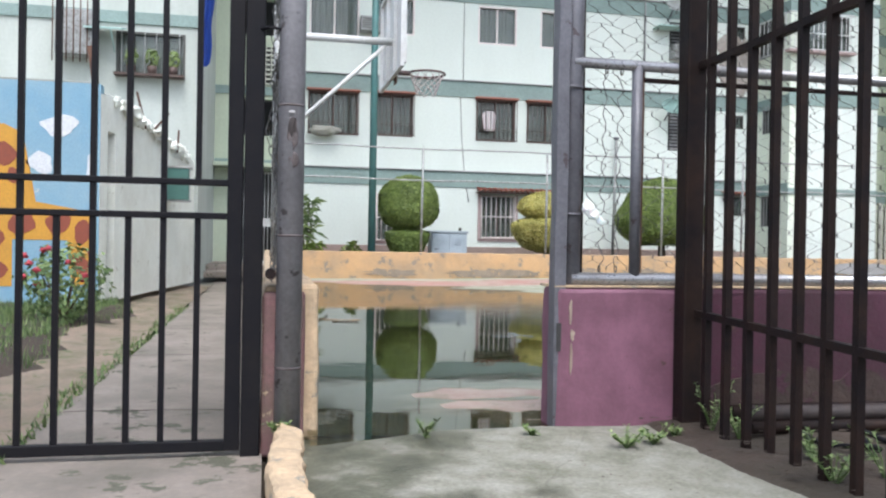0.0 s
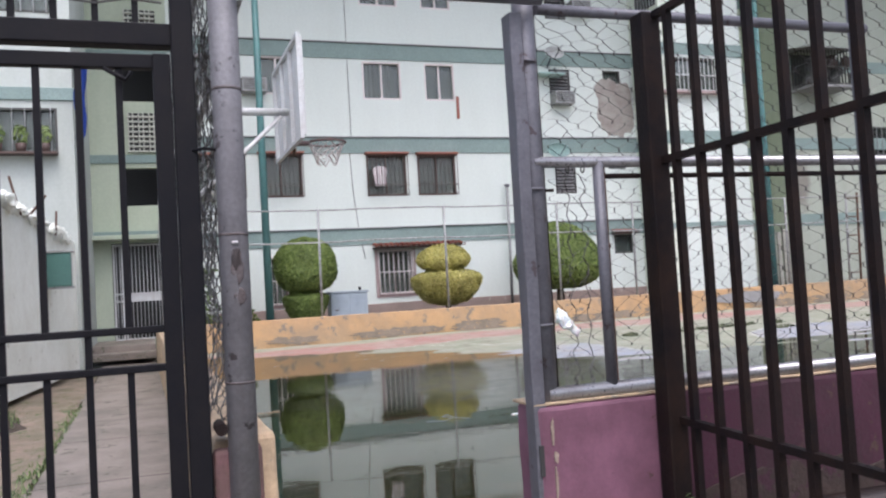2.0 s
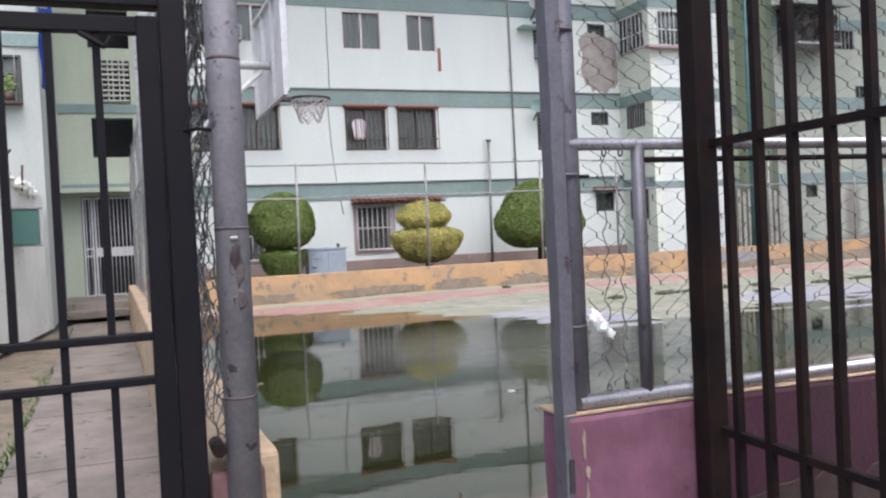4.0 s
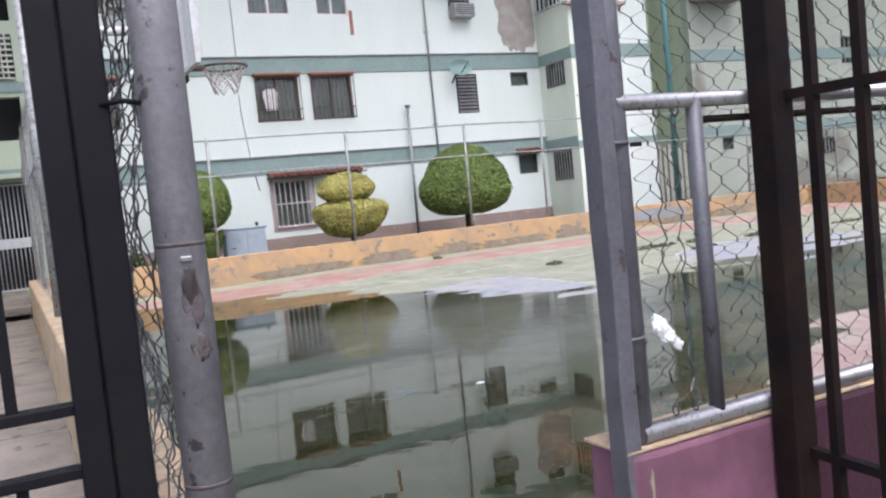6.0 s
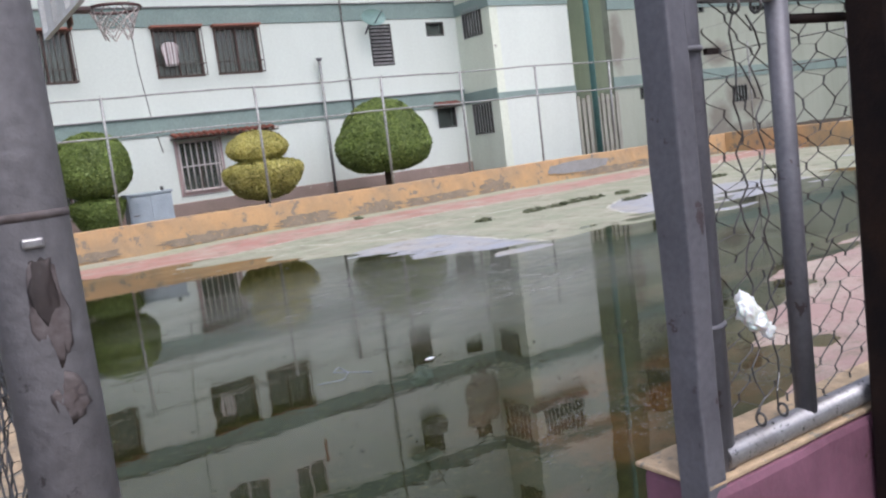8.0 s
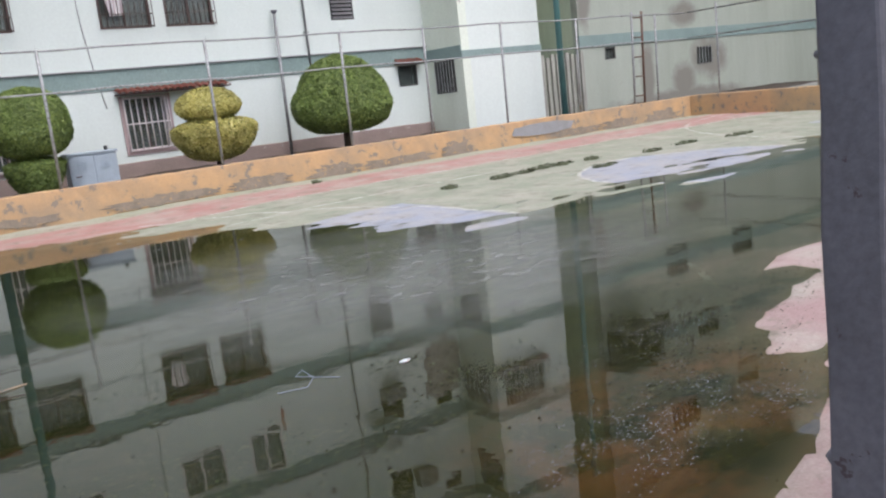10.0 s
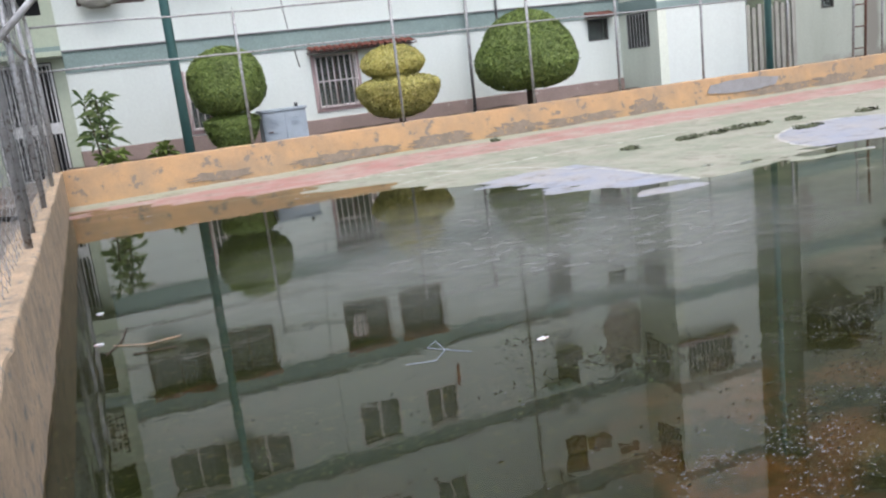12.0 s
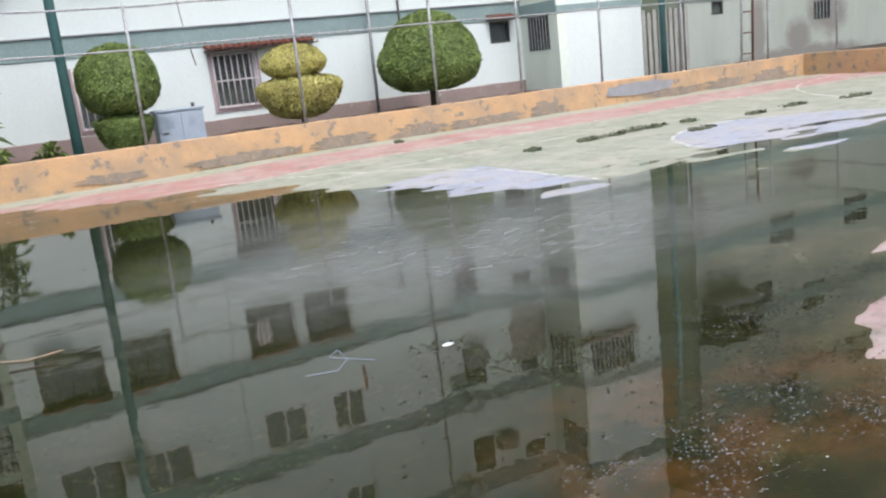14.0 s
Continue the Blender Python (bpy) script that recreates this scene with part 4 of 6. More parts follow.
# ---- fences of chain link ----
def wire_part(name, lines, r, material, parent, label=""):
    """Many thin wires, each a three-sided tube along a line of points, as one mesh."""
    vs, fs = [], []
    o = origin_of(parent)
    tri = [(math.cos(a) * r, math.sin(a) * r) for a in (0.5, 2.6, 4.7)]
    for pts in lines:
        base = len(vs)
        for p in pts:
            vs += [(p[0] - o.x + a, p[1] - o.y + b, p[2] - o.z) for a, b in tri]
        for k in range(len(pts) - 1):
            a, b = base + 3 * k, base + 3 * k + 3
            fs += [(a + j, a + (j + 1) % 3, b + (j + 1) % 3, b + j) for j in range(3)]
    me = bpy.data.meshes.new(name)
    me.from_pydata(vs, [], fs)
    me.materials.append(material)
    ob = new(name, me)
    ob.parent = parent
    return tagged(ob, label, kind="stuff")


def link_lines(a0, a1, z0, z1, pitch, place):
    """The bent wires of chain link, hooked round one another at each joint; place(a, z) puts them in the world."""
    out = []
    n, m = round((a1 - a0) / pitch), round((z1 - z0) / (pitch * 0.62))
    dz = (z1 - z0) / m
    for i in range(n):
        a = a0 + pitch * (i + 0.5)
        line = []
        for k in range(m + 1):
            side = 1 if (k + i) % 2 else -1
            z = z0 + dz * k
            line += [place(a + pitch * 0.47 * side, z - 0.2 * dz), place(a + pitch * 0.53 * side, z), place(a + pitch * 0.47 * side, z + 0.2 * dz)]
        out.append(line)
    return out


def sag(a, z, amp, s=2.3, seed=0.0):
    return amp * noise.noise(Vector((a * s, z * s, seed)))


gate_fence = thing("chain_link_fence", (5.5, 0.1, 0.62), "sagging chain-link fence on grey pipe frame above the purple wall", "fence")
for z, x1, m in ((0.638, 9.0, PIPE), (1.57, 9.0, PIPE), (2.2, 4.52, GALV), (3.0, 9.0, FENCEGREY)):
    part("rail", tube([(2.725 if z < 2 else 2.78, 0.04, z), (x1, 0.04, z)], 0.028 if z < 1 else 0.023, 12), m, gate_fence)
for x in (4.52, 6.1, 7.6, 9.0):
    part("post", tube([(x, 0.1, 0.6), (x, 0.1, 3.0)], 0.03, 12), GALV, gate_fence)
part("upright", tube([(3.02, 0.04, 0.645), (3.02, 0.04, 1.57)], 0.024, 12), GALV, gate_fence)
part("rail", tube([(3.05, 0.055, 1.512), (9.0, 0.055, 1.512)], 0.011, 8), RUSTBLACK, gate_fence, "thin dark inner rail")
part("upright", box(3.044, 3.056, 0.045, 0.07, 0.66, 1.55), RUST, gate_fence, "rusted flat bar")
for x in (2.875, 2.945):
    hook = tube([(x, 0.035 + 0.013 * math.cos(a), 1.540 + 0.015 * math.sin(a)) for a in (k * math.pi / 5 for k in range(11))], 0.0032, 5)
    part("tie_ring", hook, WIRE, gate_fence)
wire_part("wire_mesh", link_lines(2.80, 3.9, 0.66, 2.98, 0.056, lambda a, z: (a + sag(a, z, 0.045) + sag(a, z, 0.03, 9, 2) + sag(a, z, 0.012, 31, 9), 0.07 + sag(a, z, 0.04, 1.7, 4) + sag(a, z, 0.02, 9, 5), z + sag(a, z, 0.05, 2.1, 8) + sag(a, z, 0.03, 11, 6))), 0.0021, WIRE, gate_fence)
for x in (2.875, 2.945):
    pts = [(x + 0.014 * math.sin(k * 1.9 + x * 40) + 0.006 * math.sin(k * 4.1) - 0.01 * k / 24, 0.045 + 0.006 * math.cos(k * 2.3), 1.525 - (1.525 - 0.69) * k / 24) for k in range(25)]
    part("strand", tube(pts, 0.0022, 5), WIRE, gate_fence, "kinked tie strand")
    part("tie_ring", tube([(pts[-1][0], 0.035 + 0.012 * math.cos(q), 0.682 + 0.014 * math.sin(q)) for q in (k * math.pi / 5 for k in range(11))], 0.003, 5), WIRE, gate_fence)
wire_part("wire_mesh", link_lines(3.9, 9.0, 0.66, 2.98, 0.075, lambda a, z: (a + sag(a, z, 0.022), 0.08 + sag(a, z, 0.03, 1.7, 4), z + sag(a, z, 0.02, 2.1, 8))), 0.0026, WIRE, gate_fence)

alley_fence = thing("chain_link_fence", (1.57, 7.2, 0.6), "crumpled chain-link fence with weathered posts on the alley kerb wall", "fence")
for y in (3.2, 5.97, 8.75, 11.5, 14.3):
    part("post", tube([(1.6, y, 0.55), (1.6, y, 3.0)], 0.026, 10), FENCEGREY, alley_fence)
for z in (2.2, 2.95):
    part("rail", tube([(1.6, 0.1, z), (1.6, 14.4, z)], 0.019, 8), FENCEGREY, alley_fence)
wire_part("wire_mesh", link_lines(0.1, 4.0, 0.62, 2.95, 0.072, lambda a, z: (1.53 + sag(a, z, 0.075, 3.1) + 0.02 * math.sin(z * 9), a + sag(a, z, 0.03, 2.7, 3), z + sag(a, z, 0.04, 2.1, 8))), 0.0028, WIRE, alley_fence)
wire_part("wire_mesh", link_lines(0.1, 1.3, 0.62, 2.95, 0.09, lambda a, z: (1.50 + sag(a, z, 0.06, 4.1, 11) + 0.025 * math.sin(z * 7 + 1), a + sag(a, z, 0.05, 3.7, 5), z + sag(a, z, 0.04, 3.1, 9))), 0.0026, WIRE, alley_fence, "folded-over loose wire mesh")
wire_part("wire_mesh", link_lines(4.0, 14.4, 0.62, 2.95, 0.085, lambda a, z: (1.57 + sag(a, z, 0.05, 1.5), a, z)), 0.0024, FENCEGREY, alley_fence)

far_fence = thing("pipe_fence", (11.5, 14.55, 0.6), "pale metal post and rail fence on the orange kerb wall", "fence")
for x in (4.756, 7.59, 10.383, 12.42, 14.59, 17.0, 19.95, 1.62):
    lean = 0.01 * math.sin(x * 3)
    part("post", tube([(x, 14.56, 0.57), (x + lean, 14.52, 2.86)], 0.026, 10), FENCEGREY, far_fence)
for z in (2.85, 2.17):
    pts = [(1.6 + 19.6 * k / 28, 14.52, z + 0.012 * math.sin(k * 1.1) - 0.008 * (k % 2)) for k in range(29)]
    part("rail", tube(pts, 0.017, 8), FENCEGREY, far_fence)
wire_part("tie_wire", [[(x + 0.012 * math.sin(k), 14.5, z + 0.02 * k) for k in range(-3, 4)] for x in (4.75, 7.6, 10.4, 12.4, 14.6) for z in (2.17, 2.85)], 0.004, FENCEGREY, far_fence)
ladder = thing("steel_ladder", (19.22, 14.58, 0.6), "narrow rusty steel ladder standing on the orange kerb wall", "ladder")
for x in (19.03, 19.42):
    part("stile", tube([(x, 14.58, 0.57), (x + 0.08, 14.58, 2.95)], 0.03, 8), RUST if x > 19.2 else FENCEGREY, ladder)
for k in range(5):
    part("rung", tube([(19.04 + 0.016 * k, 14.58, 0.8 + 0.5 * k), (19.43 + 0.016 * k, 14.58, 0.8 + 0.5 * k)], 0.018, 6), RUST, ladder)
end_fence = thing("pipe_fence", (21.3, 7.2, 0.62), "pale metal post and rail fence on the end kerb wall", "fence")
for y in (1.5, 4.6, 7.7, 10.8, 13.6):
    part("post", tube([(21.3, y, 0.6), (21.3, y, 3.0)], 0.026, 8), FENCEGREY, end_fence)
for z in (2.17, 2.85):
    part("rail", tube([(21.3, 0.2, z), (21.3, 14.5, z)], 0.017, 8), FENCEGREY, end_fence)


# ---- gate posts, black gates and the sign ----
left_post = thing("gate_post", (1.537, 0.055, 0.0), "grey painted steel gate post with scuffs and rust", "post", "gate posts")
part("shaft", tube([(1.537, 0.055, 0.0), (1.537, 0.055, 3.3)], 0.052, 24), POSTPAINT, left_post)
for z in (0.27, 0.80, 1.32, 1.84, 2.36):
    part("collar", tube([(1.537, 0.055, z - 0.005), (1.537, 0.055, z + 0.005)], 0.0526, 24), RUSTHALO, left_post)
part("pipe_stub", tube([(1.463, 0.02, 0.645), (1.463, 0.14, 0.645)], [0.022, 0.022], 14), RUSTBLACK, left_post, "dark open pipe stub")
part("rust_halo", lump((1.540, 0.0045, 1.205), (0.019, 0.0022, 0.062), 2.4, 0.5), RUSTHALO, left_post, "brown rust bleed")
part("weld_scar", lump((1.538, 0.0035, 1.235), (0.014, 0.0028, 0.040), 4.4, 0.5), SCAR, left_post, "dark scorched weld scar")
part("weld_scar", lump((1.545, 0.0045, 1.10), (0.016, 0.0022, 0.024), 8.4, 0.8), RUSTHALO, left_post, "brown scorched weld scar")
part("weld_tab", box(1.523, 1.548, -0.004, 0.01, 1.283, 1.295, 0.003), PIPE, left_post)
part("tie", tube([(1.41, 0.05, 1.62), (1.45, 0.02, 1.625), (1.487, 0.03, 1.62)], 0.006, 6), BLACK, left_post)

right_post = thing("gate_post", (2.70, 0.07, 0.0), "grey steel gate post with dented stile and wire ties", "post", "gate posts")
part("shaft", tube([(2.733, 0.065, 0.0), (2.733, 0.065, 3.3)], 0.044, 20), GALV, right_post)
st = box(2.644, 2.70, 0.005, 0.085, 0.0, 2.17, 0.006)
for k in range(1, 14):
    bmesh.ops.bisect_plane(st, geom=st.verts[:] + st.edges[:] + st.faces[:], plane_co=(0, 0, 2.17 * k / 14), plane_no=(0, 0, 1))
part("stile", roughen(st, 0.006, 6, axis=(0, 1)), GALV, right_post, "dented grey box stile")
# Near-black box on the stile paints the shade of the slot.
part("lock_slot", box(2.655, 2.675, 0.0, 0.009, 0.33, 0.45), DARK_AND_SHADE, right_post, "empty lock slot, its shade painted near-black")
part("rod", tube([(2.785, 0.075, 0.6), (2.78, 0.075, 2.3)], 0.009, 8), RUSTBLACK, right_post, "thin dark rod")
for z in (0.915, 1.46, 1.98):
    part("strap", tube([(2.72 + 0.052 * math.cos(a), 0.065 + 0.052 * math.sin(a), z) for a in (k * math.pi / 6 for k in range(13))], 0.006, 6), GALV, right_post)
part("clip", box(2.765, 2.80, 0.02, 0.03, 1.447, 1.459), RUSTBLACK, right_post)

beam = solid("sign_beam", tube([(1.56, -0.03, 2.215), (2.1, -0.03, 2.21), (2.77, -0.03, 2.215)], 0.024, 12), GALV, "grey pipe beam over the gate opening", "beam")
sign = thing("sign", (2.1, -0.05, 2.25), "dirty pale sign panel with blue brush strokes", "sign")
part("panel", box(1.60, 2.615, -0.06, -0.04, 2.25, 2.95, 0.006), SIGN, sign)
for x in (1.70, 2.1, 2.5):
    part("hanger", tube([(x, -0.05, 2.26), (x, -0.03, 2.2)], 0.006, 6), RUST, sign)


def ribbon(pts, w, y):
    bm = bmesh.new()
    prev = None
    for i, (x, z) in enumerate(pts):
        a, b = pts[max(i - 1, 0)], pts[min(i + 1, len(pts) - 1)]
        d = Vector((b[0] - a[0], b[1] - a[1])).normalized()
        ww = w[i] if isinstance(w, (list, tuple)) else w
        cur = [bm.verts.new((x - d.y * ww * s, yy, z + d.x * ww * s)) for s in (-1, 1) for yy in (y, y - 0.002)]
        if prev:
            for q in ((0, 1, 3, 2),):
                bm.faces.new([prev[1], prev[3], cur[3], cur[1]])
                bm.faces.new([prev[0], cur[0], cur[2], prev[2]])
                bm.faces.new([prev[0], prev[1], cur[1], cur[0]])
                bm.faces.new([prev[2], cur[2], cur[3], prev[3]])
        prev = cur
    bmesh.ops.recalc_face_normals(bm, faces=bm.faces)
    return bm


for pts, w in (
    ([(1.69, 2.60), (1.68, 2.45), (1.72, 2.42), (1.80, 2.47), (1.90, 2.39), (1.98, 2.37), (2.04, 2.43), (2.07, 2.62)], 0.022),
    ([(2.12, 2.62), (2.15, 2.47), (2.19, 2.37)], [0.03, 0.02, 0.004]),
    ([(2.27, 2.62), (2.30, 2.45), (2.32, 2.34)], [0.04, 0.035, 0.004]),
    ([(2.32, 2.36), (2.36, 2.46), (2.44, 2.53), (2.58, 2.55)], [0.01, 0.02, 0.035, 0.05]),
    ([(1.75, 2.8), (2.0, 2.72), (2.3, 2.76), (2.5, 2.72)], 0.03),
    ([(2.5, 2.60), (2.54, 2.44)], [0.03, 0.02]),
):
    part("brush_stroke", ribbon(pts, w, -0.061), SIGNBLUE, sign, "blue painted brush stroke")


def lettering(text, size, m, material, parent, name="lettering"):
    cu = bpy.data.curves.new(name, "FONT")
    cu.body, cu.size, cu.extrude = text, size, 0.001
    tmp = bpy.data.objects.new(name + "_curve", cu)
    me = bpy.data.meshes.new_from_object(tmp)
    bpy.data.objects.remove(tmp)
    me.materials.clear()
    me.materials.append(material)
    ob = new(name, me)
    ob.parent = parent
    ob.matrix_basis = Matrix.Translation(-origin_of(parent)) @ m
    return ob


lettering("C", 0.062, pose(1.672, -0.0615, 2.325, 90), INK, sign)
lettering("ARACAS", 0.040, pose(1.71, -0.0615, 2.325, 90), INK, sign)


def bar_loop(parent, bars, size, material, name="bar"):
    """Square upright bars: (x, y, z0, z1)."""
    for x, y, z0, z1 in bars:
        part(name, box(x - size, x + size, y - size, y + size, z0, z1), material, parent)


GY = 0.09
frame_l = thing("gateway", (1.37, GY, -0.08), "black painted steel gate frame with barred transom", "gateway")
part("post", box(1.354, 1.43, GY - 0.045, GY + 0.03, -0.1, 3.1, 0.006), BLACK, frame_l)
part("beam", box(-1.0, 1.358, GY - 0.03, GY + 0.04, 1.995, 2.075, 0.005), BLACK, frame_l)
part("post", box(-1.1, -1.0, GY - 0.035, GY + 0.05, -0.1, 3.1, 0.006), BLACK, frame_l)
part("top_rail", box(-1.0, 1.358, GY - 0.02, GY + 0.02, 3.05, 3.1), BLACK, frame_l)
bar_loop(frame_l, [(1.24 - 0.131 * k, GY, 2.075, 3.05) for k in range(18)], 0.011, BLACK)
part("wire", tube([(1.33 - 0.11 * k, GY - 0.02, 2.15 + 0.012 * math.sin(k * 2.1)) for k in range(22)], 0.004, 5), WIRE, frame_l, "loose binding wire")
leaf_l = thing("gate_leaf", (0.2, GY, 0.03), "closed black barred steel gate leaf with double middle rail", "gate", "gate leaves")
part("stile", box(1.290, 1.3505, GY - 0.035, GY + 0.022, -0.06, 1.966, 0.004), BLACK, leaf_l)
part("stile", box(-0.98, -0.93, GY - 0.022, GY + 0.022, -0.06, 1.966, 0.004), BLACK, leaf_l)
for z0, z1 in ((-0.065, -0.022), (0.860, 0.885), (0.993, 1.018), (1.915, 1.966)):
    part("rail", box(-0.93, 1.303, GY - 0.02, GY + 0.02, z0, z1, 0.004), BLACK, leaf_l)
for k in range(18):
    x = 1.177 - 0.131 * k
    if k % 2 == 1:
        bar_loop(leaf_l, [(x, GY, -0.022, 1.915)], 0.0115, BLACK)
    else:
        bar_loop(leaf_l, [(x, GY, -0.022, 0.86), (x, GY, 1.018, 1.915)], 0.0115, BLACK)
part("latch", tube([(1.13, GY - 0.03, 1.91), (1.20, GY - 0.03, 1.87), (1.22, GY - 0.03, 1.90)], 0.008, 6), BLACK, leaf_l, "small closing hook")

hinge = thing("hinge_post", (3.24, -0.06, 0.0), "rusty black steel hinge post against the purple wall", "post")
part("post", box(3.187, 3.276, -0.10, -0.008, -0.05, 2.17, 0.008), RUSTBLACK, hinge)
leaf_r = thing("gate_leaf", (3.3, -0.1, 0.05), "open rusty black barred steel gate leaf swung outward", "gate", "gate leaves")
DIRX, DIRY = -0.02, -0.9998


def leaf_pt(s, z):
    return (3.250 + DIRX * s, -0.10 + DIRY * s, z)


def leaf_bar(s0, s1, z0, z1, t, name, drop=0.0):
    bm = bmesh.new()
    c = [leaf_pt(s, z - drop * s) for s in (s0, s1) for z in (z0, z1)]
    vs = []
    for dx in (-t, t):
        vs.append([bm.verts.new((x + dx, y, z)) for x, y, z in c])
    for q in ((0, 1, 3, 2),):
        bm.faces.new([vs[0][i] for i in q])
        bm.faces.new([vs[1][i] for i in q[::-1]])
    for i, j in ((0, 1), (1, 3), (3, 2), (2, 0)):
        bm.faces.new((vs[0][j], vs[0][i], vs[1][i], vs[1][j]))
    bmesh.ops.recalc_face_normals(bm, faces=bm.faces)
    part(name, bm, RUSTBLACK, leaf_r)


for k in range(13):
    s = 0.085 + 0.157 * k
    leaf_bar(s - 0.0145, s + 0.0145, -0.02, 2.15, 0.0145, "bar")
for z, drop in ((0.500, 0.030), (1.555, 0.0), (2.155, 0.0)):
    leaf_bar(0.0, 2.0, z - 0.014, z + 0.014, 0.015, "rail", drop)


# ---- plastic bag caught on the wire ----
def crumple(center, radii, seed, lean=0.0):
    """Thin plastic gathered into sharp folds."""
    bm = bmesh.new()
    bmesh.ops.create_icosphere(bm, subdivisions=4, radius=1.0)
    for v in bm.verts:
        p = v.co * 2.3 + Vector((seed, seed * 1.7, 0))
        f = 0.82 + 0.5 * noise.noise(p * 0.6) + 0.3 * noise.noise(p * 1.5) + 0.16 * noise.noise(p * 3.7)
        c = v.co * f
        v.co = Vector((center[0] + c.x * radii[0] + lean * c.z * radii[2], center[1] + c.y * radii[1], center[2] + c.z * radii[2]))
    for f in bm.faces:
        f.smooth = True
    return bm


bag = thing("plastic_bag", (2.79, 0.0, 0.9), "crumpled white plastic bag caught on the fence wire", "plastic bag")
part("crumple", crumple((2.788, -0.008, 0.936), (0.030, 0.020, 0.040), 3.1, -0.25), BAGMAT, bag)
part("crumple", crumple((2.806, -0.012, 0.910), (0.034, 0.018, 0.022), 7.7, -0.5), BAGMAT, bag)
part("tail", crumple((2.836, -0.012, 0.886), (0.020, 0.010, 0.024), 5.2, -0.4), BAGMAT, bag)

# ---- basketball hoop ----
hoop = thing("basketball_hoop", (1.6, 6.87, 0.6), "white steel basketball hoop with a torn net", "basketball hoop")
part("mast", tube([(1.555, 6.87, 0.57), (1.555, 6.87, 3.6)], 0.045, 14), FENCEGREY, hoop)
part("arm", tube([(1.555, 6.87, 3.25), (2.93, 6.87, 3.25)], 0.045, 14), WHITESTEEL, hoop)
part("brace", tube([(1.555, 6.87, 1.98), (2.85, 6.87, 3.2)], 0.026, 10), WHITESTEEL, hoop)
board = part("backboard", box(2.945, 2.97, 6.0, 7.75, 2.82, 3.9, 0.004), WHITESTEEL, hoop)
for y0, y1, z0, z1 in ((5.98, 6.03, 2.78, 3.94), (7.72, 7.77, 2.78, 3.94), (6.03, 7.72, 2.78, 2.82), (6.03, 7.72, 3.90, 3.94), (6.55, 6.59, 2.82, 3.9), (7.15, 7.19, 2.82, 3.9)):
    part("frame_bar", box(2.90, 2.944, y0, y1, z0, z1), WHITESTEEL, board)
part("target_line", box(2.971, 2.974, 6.57, 7.17, 3.0, 3.05), RIM, board)
part("rim_bracket", box(2.972, 3.16, 6.81, 6.95, 2.86, 2.90, 0.005), RIM, hoop)
part("bracket_plate", box(2.972, 2.99, 6.78, 6.98, 2.74, 2.97, 0.005), RUST, hoop)
RC = Vector((3.375, 6.91, 2.893))
part("rim", tube([(RC.x + 0.228 * math.cos(a), RC.y + 0.228 * math.sin(a), RC.z) for a in (k * math.pi / 16 for k in range(33))], 0.014, 8, False), RIM, hoop)
net = []
for k in range(12):
    for sgn in (1, -1):
        pts = []
        for j in range(7):
            if (k * 7 + (3 if sgn > 0 else 0)) % 5 == 0 and j > 4:
                break
            a = 2 * math.pi * (k + sgn * j * 0.5) / 12
            r = 0.228 - 0.115 * (j / 6) ** 0.7
            pts.append((RC.x + r * math.cos(a), RC.y + r * math.sin(a), RC.z - 0.045 * j))
        net.append(pts)
wire_part("net", net, 0.008, NETMAT, hoop, "torn white cord net")


# ---- planting ----
def leaves_into(bm, points, size, up=0.3):
    for p, nrm in points:
        s = size * random.uniform(0.6, 1.3)
        d = (nrm + Vector((random.uniform(-1, 1), random.uniform(-1, 1), random.uniform(-1, 1))) * 0.75 + Vector((0, 0, up))).normalized()
        side = d.orthogonal().normalized()
        side.rotate(Matrix.Rotation(random.uniform(0, 6.28), 3, d))
        tip = side.cross(d)
        q = [p - tip * s * 0.6, p + side * s * 0.36, p + tip * s * 0.7 + d * 0.15 * s, p - side * s * 0.36]
        bm.faces.new([bm.verts.new(c) for c in q])


def crown_points(center, radii, n, dome=0.0, amp=0.10):
    out = []
    c = Vector(center)
    for _ in range(n):
        v = Vector((random.gauss(0, 1), random.gauss(0, 1), random.gauss(0, 1))).normalized()
        r = (1 + amp * noise.fractal(v * 2.2 + c, 1.0, 2.0, 3)) * random.uniform(0.90, 1.045)
        z = v.z
        if dome and z < 0:
            z *= dome
        out.append((c + Vector((v.x * radii[0] * r, v.y * radii[1] * r, z * radii[2] * r)), v))
    return out


def profile_radius(prof, z):
    for (a, p), (b, q) in zip(prof, prof[1:]):
        if z <= b:
            u = (z - a) / (b - a)
            return p + (q - p) * u
    return prof[-1][1]


